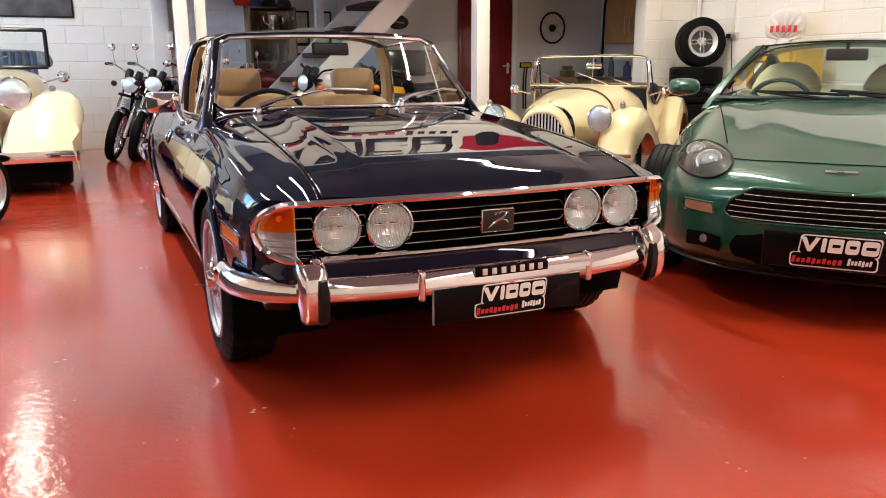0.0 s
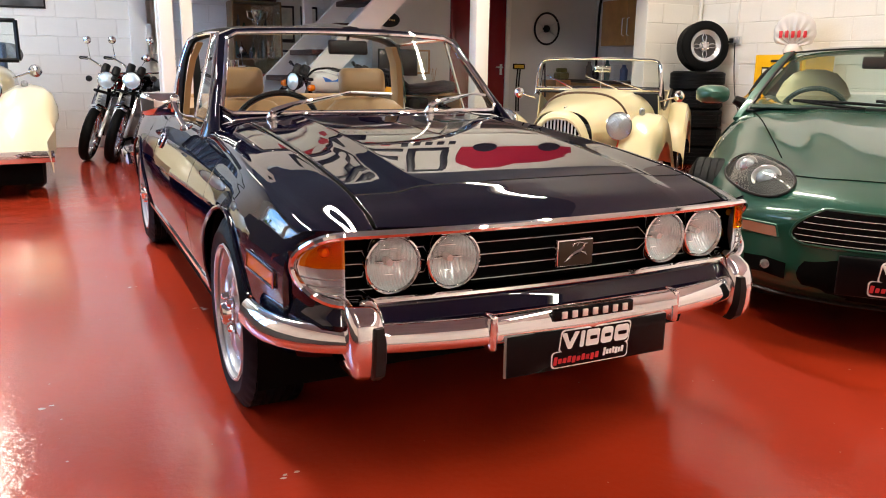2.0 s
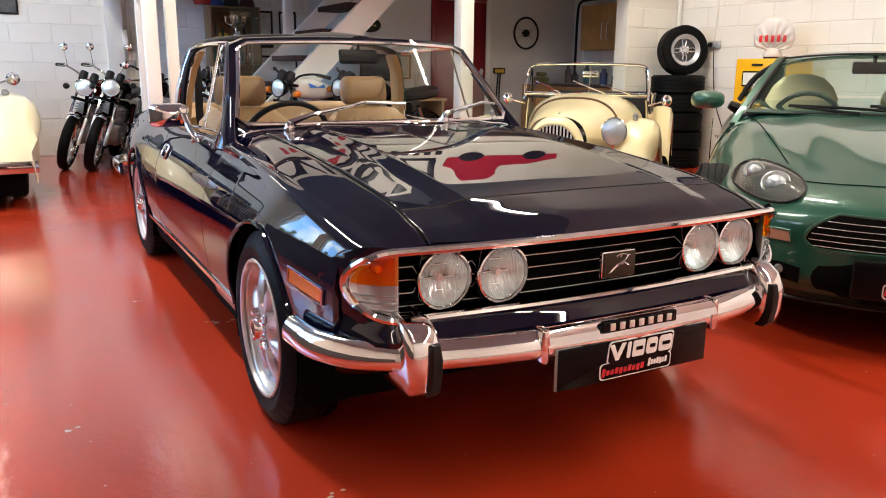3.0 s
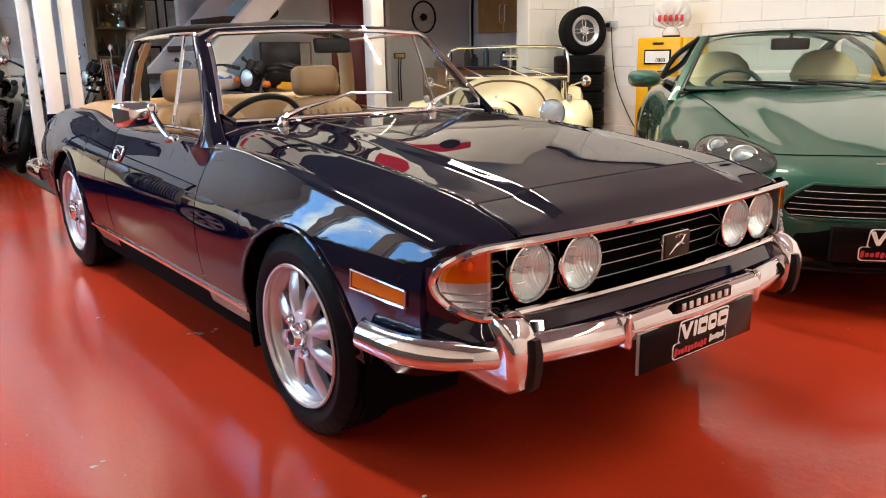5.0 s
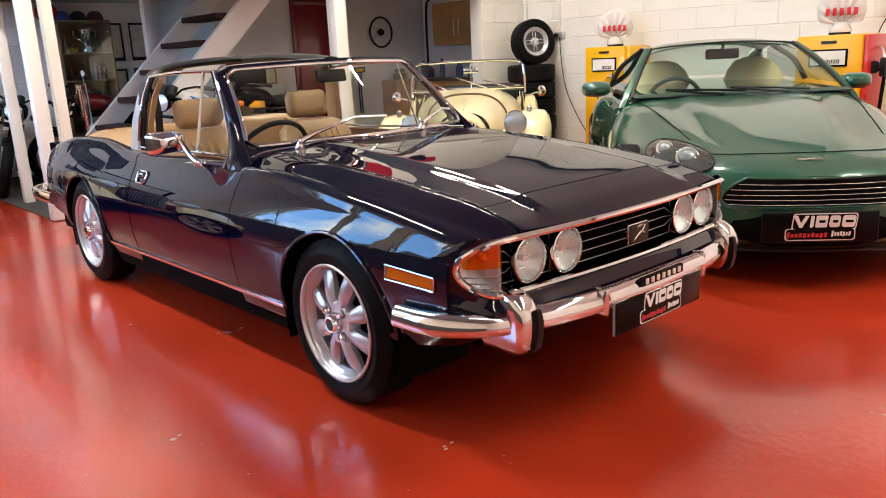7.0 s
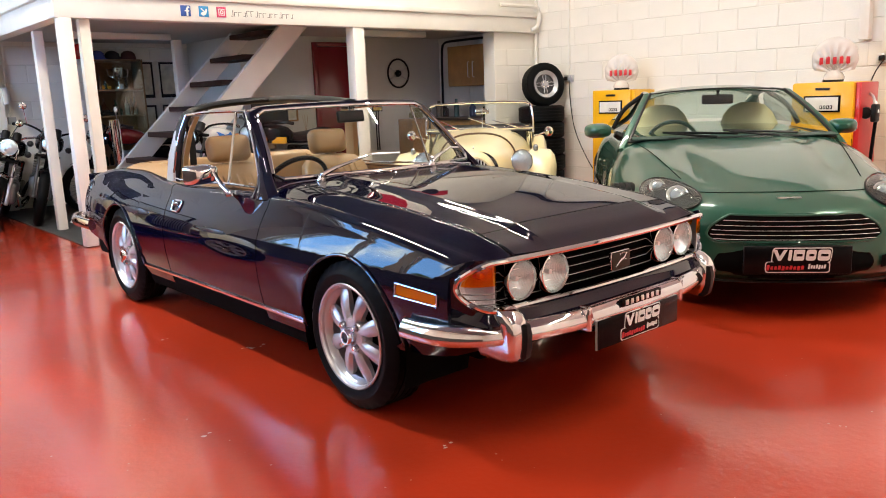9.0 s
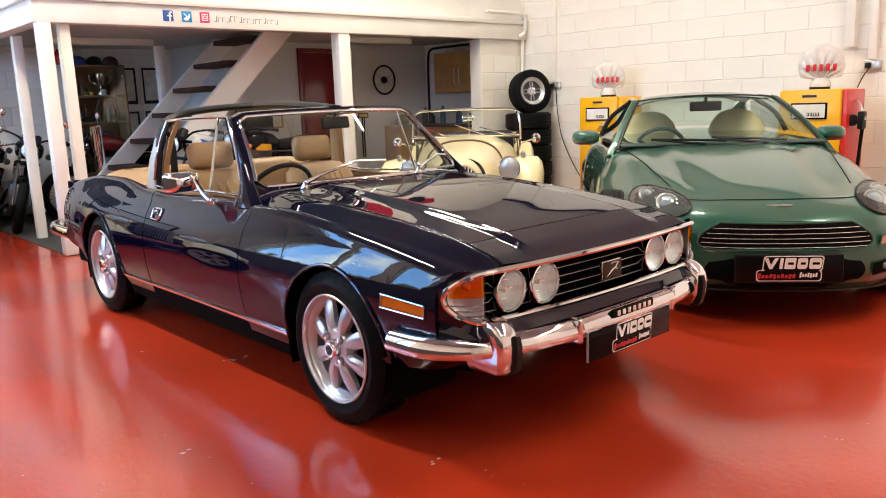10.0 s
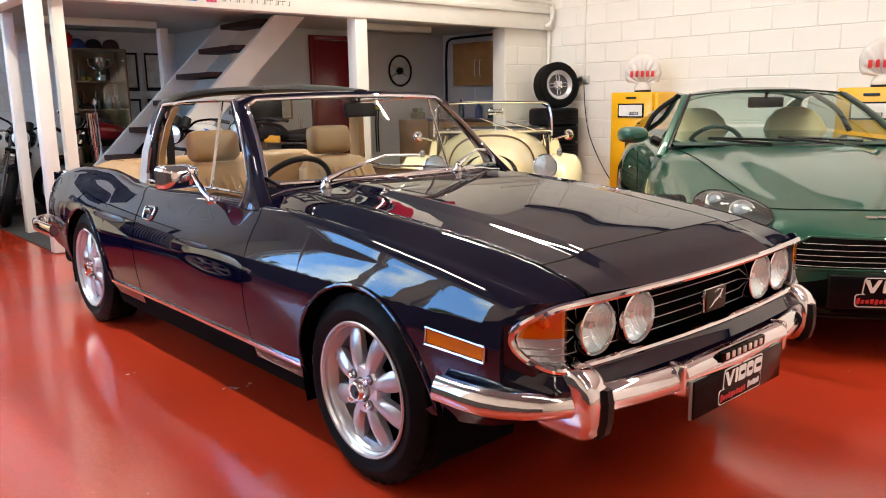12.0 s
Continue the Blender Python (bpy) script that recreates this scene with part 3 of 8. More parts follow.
FZ0, FZ1 = 0.505, 0.672


def face_outline(n=10, d=0.0):
    """The rounded outline of the face, from the middle of the top to the right and all round."""
    zc, h = (FZ0 + FZ1) / 2, (FZ1 - FZ0) / 2 + d
    right = [(x, zc + h) for x in np.linspace(0, 0.625, 14)]
    for t in np.linspace(math.pi / 2, -math.pi / 2, 2 * n + 1)[1:-1]:
        right.append((0.625 + (0.104 + d) * math.cos(t) ** 0.9, zc + h * math.sin(t)))
    right += [(x, zc - h) for x in np.linspace(0.625, 0, 14)]
    return right + [(-x, z) for x, z in reversed(right[1:-1])]


def face_pt(x, z, back=0.0):
    y = nose_y(abs(x)) + 0.22 * max(0, (abs(x) - 0.69) / 0.07) ** 2 * 0.35
    return Vector((x, y + back, z))


def wing_build(bm):
    rows = []
    for y in sorted(set(stations(-0.70, 0.706) + [SHUT_Y - 0.004, SHUT_Y + 0.004])):
        pts = section(y, SHUT_X + GAP, arch_z(y))
        zt = shoulder(y) - 0.062
        pts = [(pts[0][0] - a, pts[0][1] - d) for a, d in lip] + [(pts[0][0] + 0.006, pts[0][1] - 0.0002)] + pts[1:]
        rows.append([(x, max(y, lerp(-0.572, nose_y(x), smooth((z - zt) / 0.02))) if y < -0.5 else y, z) for x, z in pts])
    skin(bm, rows, 0.004)
    # rounded end of the wing round the lamp cluster
    rows = []
    zc, h = (FZ0 + FZ1) / 2, (FZ1 - FZ0) / 2
    for t in np.linspace(math.pi * 0.5, -math.pi * 0.5, 21):
        row = []
        for k in (0.99, 1.08, 1.16, 1.25, 1.36):
            x, z = 0.625 + 0.104 * (1 + (k - 1) * 0.8) * max(math.cos(t), 0) ** 0.9, zc + h * k * math.sin(t) * (1 if math.sin(t) < 0 else lerp(1, 0.995, k - 1))
            p = face_pt(x, min(z, FZ1 + 0.012), 0.0)
            if p.y > -0.60:
                p.x = min(p.x, side_x(p.z, p.y) + 0.001)
            row.append(p)
        rows.append(row)
    skin(bm, rows, 0.003)


both("front_wing", wing_build, navy)


def door_build(bm):
    rows = []
    for y in np.linspace(0.712, 1.79, 20):
        rows.append([(x, y + 0.05 * smooth((z - 0.72) / 0.1) * smooth((y - 1.5) / 0.3), z) for x, z in section(y, half_w(y) - 0.17, SILL + 0.045, 3)])
    skin(bm, rows, 0.004)


DOORS = both("door", door_build, navy)


def rear_wing_build(bm):
    rows = []
    for y in stations(1.80, 3.50):
        rows.append([(x, y + (0.05 * smooth((z - 0.72) / 0.1) if y < 1.9 else 0), z) for x, z in section(y, lerp(half_w(y) - 0.17, 0.47, smooth((y - 2.3) / 0.5)), arch_z(y))])
    skin(bm, rows, 0.004)


both("rear_wing", rear_wing_build, navy)

bm = B()
skin(bm, [[(x, y, top_curve(abs(x), y)) for x in np.linspace(-0.466, 0.466, 15)] for y in np.linspace(2.70, 3.50, 12)], 0.004)
part("boot_lid", bm, navy, STAG)
bm = B()
skin(bm, [[(x, 3.50 + 0.03 * (1 - (x / 0.7) ** 2) - 0.02 * (0.8 - z), z) for x in np.linspace(-0.655, 0.655, 17)] for z in np.linspace(0.35, 0.765, 8)], 0.004)
part("tail_panel", bm, navy, STAG)


def sill_build(bm):
    rows = [[(side_x(z, y) - 0.004, y, z) for z in (SILL + 0.041, SILL + 0.02, SILL, 0.20, 0.17)] + [(0.6, y, 0.17)] for y in np.linspace(0.36, 2.19, 10)]
    skin(bm, rows, 0.004)


both("sill", sill_build, under_black)


def sill_trim(bm):
    sweep(bm, [(side_x(SILL + 0.06, y) + 0.003, y, SILL + 0.058) for y in np.linspace(0.352, 2.185, 14)], [(-0.006, -0.011), (0.004, -0.009), (0.006, 0), (0.004, 0.009), (-0.006, 0.011)])


both("sill_trim", sill_trim, chrome)


def arch_lip(yc):
    def build(bm):
        pts = []
        for t in np.linspace(0.02, math.pi - 0.02, 26):
            y, z = yc - ARCH_R * math.cos(t), ARCH_Z + ARCH_R * math.sin(t)
            pts.append((side_x(z, y) + 0.002, y, z))
        tube(bm, pts, 0.008, 8)
    return build


both("arch_lip", arch_lip(0.0), navy)
both("arch_lip", arch_lip(2.54), navy)


def well(yc):
    def build(bm):
        prof = [(yc - (ARCH_R + 0.01) * math.cos(t), ARCH_Z + (ARCH_R + 0.01) * math.sin(t)) for t in np.linspace(-0.35, math.pi + 0.35, 22)]
        grid(bm, [[(x, y, z) for y, z in prof] for x in (0.45, 0.77)])
        cap(bm, [bm.verts.new((0.45, y, z)) for y, z in prof])
    return build


both("wheel_well", well(0.0), under_black)
both("wheel_well", well(2.54), under_black)
bm = B()
for y0, y1 in ((-0.50, -0.36), (0.36, 2.18), (2.92, 3.45)):
    span(bm, -0.66, 0.66, y0, y1, 0.30 if y0 < 0 else 0.19, 0.42 if y0 > 0 and y1 < 2.5 else 0.45, 0.03)
span(bm, -0.44, 0.44, -0.40, 3.0, 0.20, 0.55, 0.03)
part("underbody", bm, under_black, STAG)

# valance below the face
bm = B()
rows = []
for z, back in ((0.512, 0.0), (0.497, -0.003), (0.478, -0.020), (0.460, -0.036), (0.440, -0.036), (0.40, 0.02), (0.35, 0.10), (0.31, 0.17)):
    rows.append([(x, nose_y(min(abs(x), 0.74)) + back + 0.35 * max(0, (abs(x) - 0.70) / 0.075) ** 2 * 0.6, z) for x in np.linspace(-0.765, 0.765, 41)])
skin(bm, rows, 0.004)
part("valance", bm, navy, STAG)

# ---- the face ----
bm = B()
out = face_outline()
tube(bm, [face_pt(x, z, -0.006) for x, z in out], 0.0105, 8, closed=True, up=Vector((0, 1, 0)))
part("grille_surround", bm, chrome, STAG)
bm = B()
grid(bm, [[face_pt(x, lerp(FZ0, FZ1, j / 4), 0.075) for x in np.linspace(-0.62, 0.62, 31)] for j in range(5)])
part("grille_backing", bm, under_black, STAG)
for k in range(5):
    z = lerp(FZ0, FZ1, (k + 0.55) / 5.1)
    bm = B()
    sweep(bm, [face_pt(x, z, 0.056) for x in np.linspace(-0.615, 0.615, 31)], [(-0.012, -0.002), (0.004, -0.002), (0.004, 0.002), (-0.012, 0.002)])
    bar = part("grille_bar", bm, under_black, STAG)
    bm = B()
    sweep(bm, [face_pt(x, z, 0.0505) for x in np.linspace(-0.615, 0.615, 31)], [(-0.001, -0.0009), (0.001, -0.0009), (0.001, 0.0009), (-0.001, 0.0009)])
    part("grille_strip", bm, bright_bar, bar, "thin bright strip")

LAMP_Z = 0.591
for x in (-0.506, -0.347, 0.331, 0.490):
    y = nose_y(abs(x)) + 0.016
    m = aim((x, y, LAMP_Z), (0, -1, 0))
    bm = B()
    lathe(bm, [(0.060, -0.06), (0.0745, -0.03), (0.0765, 0.0), (0.074, 0.010), (0.070, 0.012), (0.0685, 0.006), (0.066, -0.02)], m, 32, False)
    lamp = part("headlamp", bm, chrome, STAG, "round sealed-beam headlamp")
    bm = B()
    lathe(bm, [(0.0005, -0.048), (0.014, -0.046), (0.030, -0.039), (0.046, -0.026), (0.058, -0.013), (0.067, 0.002)], m, 32, False)
    part("reflector", bm, lamp_mirror, lamp)
    bm = B()
    lathe(bm, [(0.0005, 0.022), (0.025, 0.0205), (0.045, 0.016), (0.060, 0.009), (0.069, 0.004)], m, 32, False)
    part("lens", bm, HEAD_LENS, lamp, "ribbed glass lens")
    bm = B()
    rod(bm, m @ Vector((-0.046, 0, 0)), m @ Vector((-0.014, 0, 0)), 0.010, 0.009, 12)
    part("bulb_shield", bm, steel, lamp)


def indicator(z0, z1):
    def build(bm):
        rows = []
        zc, h = (FZ0 + FZ1) / 2, (FZ1 - FZ0) / 2 - 0.006
        for j in range(7):
            z = lerp(z0, z1, j / 6)
            e = math.sqrt(max(0, 1 - ((z - zc) / h) ** 2))
            rows.append([face_pt(lerp(0.628, 0.632 + 0.090 * e, i / 10), z, -0.004 + 0.012 * (i / 10) ** 4) for i in range(11)])
        skin(bm, rows, 0.012)
    return build


def cluster_bowl(bm):
    rows = []
    zc, h = (FZ0 + FZ1) / 2, (FZ1 - FZ0) / 2 - 0.006
    for j in range(9):
        z = lerp(0.511, 0.666, j / 8)
        e = math.sqrt(max(0, 1 - ((z - zc) / h) ** 2))
        rows.append([face_pt(lerp(0.626, 0.630 + 0.090 * e, i / 10), z, 0.006 + 0.045 * math.sin(math.pi * i / 10) * (1 - abs(j / 4 - 1) ** 3)) for i in range(11)])
    skin(bm, rows, 0.003)


def cluster_bulb(bm):
    lathe(bm, [(0.0005, 0.0), (0.010, 0.004), (0.015, 0.016), (0.012, 0.030), (0.010, 0.045)], aim(face_pt(0.665, 0.628, 0.008), (0, 1, 0)), 14, False)


both("lamp_bowl", cluster_bowl, surf("silvered_bowl", (0.82, 0.84, 0.86), 0.35, 0.5, bump=0.002, bscale=90))
both("bulb", cluster_bulb, surf("amber_bulb", (0.85, 0.33, 0.03), 0.2, 0, 0.5))
for q in both("indicator_lamp", indicator(0.592, 0.665), AMBER_COVER, label="amber indicator lens"):
    q.visible_shadow = False
side_lamps = both("side_lamp", indicator(0.512, 0.590), CLEAR_COVER, label="clear ribbed side lamp lens")
for q in side_lamps:
    q.visible_shadow = False
for lampx, sgn in zip(side_lamps, (1, -1)):
    for z in (0.530, 0.548, 0.566):
        e = math.sqrt(max(0, 1 - ((z - (FZ0 + FZ1) / 2) / ((FZ1 - FZ0) / 2 - 0.006)) ** 2))
        bm = B()
        tube(bm, [face_pt(lerp(0.632, 0.628 + 0.090 * e, i / 10), z, -0.0045 + 0.012 * (i / 10) ** 4) for i in range(11)], 0.0022, 6)
        part("lens_rib", flip(bm) if sgn < 0 else bm, clear_lens, lampx)

bm = B()
box(bm, (0, nose_y(0) - 0.002, 0.585), (0.118, 0.016, 0.076), 0.012)
badge = part("grille_badge", bm, chrome, STAG, "chrome framed grille badge with a leaping animal emblem")
bm = B()
box(bm, (0, nose_y(0) - 0.0115, 0.585), (0.108, 0.004, 0.067), 0.002)
part("badge_field", bm, surf("badge_brown", (0.035, 0.026, 0.018), 0.45, 0.0, spec=0.2), badge)
bm = B()
EY = nose_y(0) - 0.015
for pts, rr in (([(-0.034, 0.566), (-0.022, 0.576), (-0.008, 0.585), (0.010, 0.591), (0.020, 0.600), (0.026, 0.609), (0.034, 0.609)], [0.0016, 0.003, 0.0055, 0.0055, 0.0035, 0.003, 0.0012]),
                ([(0.010, 0.588), (0.026, 0.584), (0.032, 0.577)], [0.003, 0.002, 0.0012]), ([(-0.010, 0.583), (-0.026, 0.570), (-0.040, 0.563)], [0.003, 0.002, 0.0012]),
                ([(0.022, 0.610), (0.006, 0.614), (-0.016, 0.609)], [0.0012, 0.0015, 0.001]), ([(0.008, 0.613), (0.000, 0.605)], [0.0012, 0.0008]), ([(-0.006, 0.612), (-0.014, 0.603)], [0.0012, 0.0008])):
    tube(bm, [(x, EY, z) for x, z in pts], rr, 6)
part("emblem", bm, chrome, badge)

# side marker lamps
def marker(bm):
    c = [(side_x(z, y) + 0.004, y, z) for y, z in ((-0.524, 0.523), (-0.524, 0.555), (-0.328, 0.569), (-0.328, 0.532))]
    rows = [[Vector(c[0]).lerp(Vector(c[3]), i / 6) for i in range(7)], [Vector(c[1]).lerp(Vector(c[2]), i / 6) for i in range(7)]]
    skin(bm, rows, 0.012)


def marker_rim(bm):
    c = [(side_x(z, y) + 0.006, y, z) for y, z in ((-0.529, 0.518), (-0.529, 0.560), (-0.323, 0.574), (-0.323, 0.527))]
    for i in range(4):
        tube(bm, [c[i], c[(i + 1) % 4]], 0.0033, 8)


for mk, rim in zip(both("marker_lamp", marker, amber, label="amber side marker lamp"), both("marker_rim", marker_rim, chrome)):
    rim.parent = mk

# bumper
def bumper_line(sx, n=12):
    pts = [(0.0, -0.842), (0.30, -0.822), (0.52, -0.775), (0.66, -0.715), (0.745, -0.63), (0.785, -0.52), (0.792, -0.39)]
    return [(sx * x, -0.39 + (y + 0.39) * 0.90, 0.424) for x, y, _ in curve_points([(x, y, 0) for x, y in pts], n)]


line = bumper_line(-1, 18)[::-1] + bumper_line(1, 18)[1:]
shape = [(0.034 * math.cos(t) * (1.0 if math.cos(t) > 0 else 0.5), 0.037 * math.sin(t) - 0.013 * max(math.cos(t), 0) ** 2) for t in np.linspace(0, 2 * math.pi, 25)[:-1]]
bm = B()
sweep(bm, line, shape)
for end in (line[0], line[-1]):
    lathe(bm, [(0.0005, 0.02), (0.020, 0.014), (0.034, 0.0)], Matrix.Translation(end) @ Matrix.Diagonal((0.55, 1, 1.25, 1)) @ aim((0, 0, 0), (0, 1, 0)), 16, False)
bumper = part("front_bumper", bm, chrome, STAG, "chrome wraparound front bumper")
for sx in (-1, 1):
    OVER = ((-0.106, 0.000, 0.016), (-0.102, -0.022, 0.028), (-0.085, -0.042, 0.038), (-0.045, -0.052, 0.043), (0.0, -0.054, 0.045), (0.035, -0.047, 0.045), (0.062, -0.030, 0.043), (0.082, 0.000, 0.038), (0.092, 0.036, 0.028), (0.094, 0.075, 0.020))
    bm = B()
    rows = []
    for dz, dy, w in OVER:
        c = Vector((sx * 0.598, -0.722 + dy, 0.430 + dz))
        deep = 0.125 - dy * 0.9
        rows.append([c + Vector((w * u, v, 0)) for u, v in ((-1, deep), (-1, 0.030), (-0.94, 0.014), (-0.75, 0.004), (-0.4, 0.0), (0.4, 0.0), (0.75, 0.004), (0.94, 0.014), (1, 0.030), (1, deep))])
    skin(bm, rows, 0.003)
    part("overrider", bm, chrome, bumper, "chrome overrider with a black rubber buffer")
    bm = B()
    rows = []
    for dz, dy, w in OVER[1:6]:
        c = Vector((sx * 0.576, -0.722 + dy - 0.014, 0.430 + dz))
        k = 0.015 if -0.09 < dz < 0.03 else 0.011
        rows.append([c + Vector((u * k, v, 0)) for u, v in ((-1, 0.030), (-1, 0.005), (-0.8, 0.0), (0.8, 0.0), (1, 0.005), (1, 0.030))])
    vv = grid(bm, rows)
    cap(bm, vv[0]), cap(bm, vv[-1])
    part("buffer", bm, black_plastic, bumper, "black rubber buffer")
# raised middle of the bumper above the plate, with turned-down ends
bm = B()
sweep(bm, [(x, -0.812, 0.448) for x in (-0.285, -0.27, 0.27, 0.285)], [(0.016, -0.018), (0.013, -0.004), (0.004, 0.013), (-0.002, 0.017), (-0.02, 0.018), (-0.02, -0.018)])
for sx in (-1, 1):
    box(bm, (sx * 0.290, -0.795, 0.424), (0.022, 0.052, 0.094), 0.009, seg=3)
part("plate_lamp_bar", bm, chrome, bumper)
bm = B()
box(bm, (0, -0.826, 0.452), (0.250, 0.016, 0.031), 0.003)
strip = part("name_strip", bm, black_gloss, bumper, "black name strip with raised bright letters made as plain bars")
bm = B()
for i in range(7):
    box(bm, (-0.096 + 0.032 * i, -0.835, 0.452), (0.016, 0.004, 0.019), 0.001)
part("bars", bm, bright_bar, strip)


def flat_shape(bm, pts, y0, y1, m):
    """A thin upright plate with the outline pts (x, z), from y0 to y1."""
    rows = [[m @ Vector((x, y, z)) for x, z in pts] for y in (y0, y1)]
    vv = grid(bm, rows, True)
    cap(bm, vv[0]), cap(bm, vv[1])


def rounded(x0, x1, z0, z1, r, n=4, slant=0.0):
    """The outline of a rounded rectangle, leaning by slant."""
    out = []
    for cx, cz, a0 in ((x1 - r, z1 - r, 0), (x0 + r, z1 - r, 90), (x0 + r, z0 + r, 180), (x1 - r, z0 + r, 270)):
        out += [(cx + r * math.cos(radians(a0 + 90 * i / n)), cz + r * math.sin(radians(a0 + 90 * i / n))) for i in range(n + 1)]
    return [(x + slant * z, z) for x, z in out]


def show_plate(parent, m, w=0.52, h=0.111):
    """A black show plate with the dealer's emblem as plain shapes; local x across, z up, facing -y."""
    bm = B()
    box(bm, (0, 0, 0), (w, 0.006, h), 0.002, m)
    plate = part("show_plate", bm, black_gloss, parent, "black show plate with white and red emblem shapes")
    k = h / 0.111 * 1.13
    sc = Matrix.Diagonal((k, 1, k, 1))
    for name, grow, y, mt in (("emblem_outline", 0.0035, -0.0040, white_ink), ("emblem_field", 0.0, -0.0055, black_gloss)):
        bm = B()
        flat_shape(bm, rounded(-0.088 - grow, 0.110 + grow, -0.006 - grow, 0.044 + grow, 0.010, slant=0.12), y, 0.0, m @ sc)
        flat_shape(bm, rounded(-0.108 - grow, 0.108 + grow, -0.042 - grow, -0.006 + grow * 0.5, 0.010), y - 0.0002, 0.0, m @ sc)
        part(name, bm, mt, plate)
    # five white blocks, the first tapering downwards, the second a slim bar
    blocks = ((-0.086, -0.040), (-0.034, -0.023), (-0.017, 0.020), (0.026, 0.060), (0.066, 0.108))
    for i, (x0, x1) in enumerate(blocks):
        if i == 0:
            pts = [(x0, 0.040), (x0 + 0.014, 0.040), (-0.0625, 0.015), (x1 - 0.008, 0.040), (x1 + 0.004, 0.040), (-0.058, 0.0), (-0.067, 0.0)]
        else:
            pts = rounded(x0, x1, 0.0, 0.040, 0.004 if i < 3 else 0.009, slant=0.10)
        bm = B()
        flat_shape(bm, pts, -0.0072, -0.004, m @ sc)
        part("emblem_block", bm, white_ink, plate)
    for x0, x1 in blocks[2:]:
        bm = B()
        flat_shape(bm, rounded(x0 + 0.010, x1 - 0.007, 0.0155, 0.0245, 0.002, slant=0.10), -0.0084, -0.006, m @ sc)
        part("emblem_slit", bm, black_gloss, plate)
    for mt, x0, x1, n, zc in ((letter_red, -0.102, 0.030, 10, -0.026), (white_ink, 0.040, 0.102, 7, -0.022)):
        bm = B()
        step = (x1 - x0) / n
        for i in range(n):
            hh = 0.0075 if i and i % 4 else 0.010
            flat_shape(bm, rounded(x0 + step * i, x0 + step * (i + 0.72), zc - hh, zc + hh * (0.6 if i % 3 else 1.0), 0.0015, 2, slant=0.15), -0.0072, -0.004, m @ sc)
        part("letter_bar", bm, mt, plate)
    return plate


show_plate(STAG, pose(-0.005, -0.826, 0.358), 0.505, 0.108)
bm = B()
box(bm, (-0.005, -0.818, 0.357), (0.513, 0.008, 0.112), 0.003)
part("plate_backing", bm, grey_plastic, STAG)

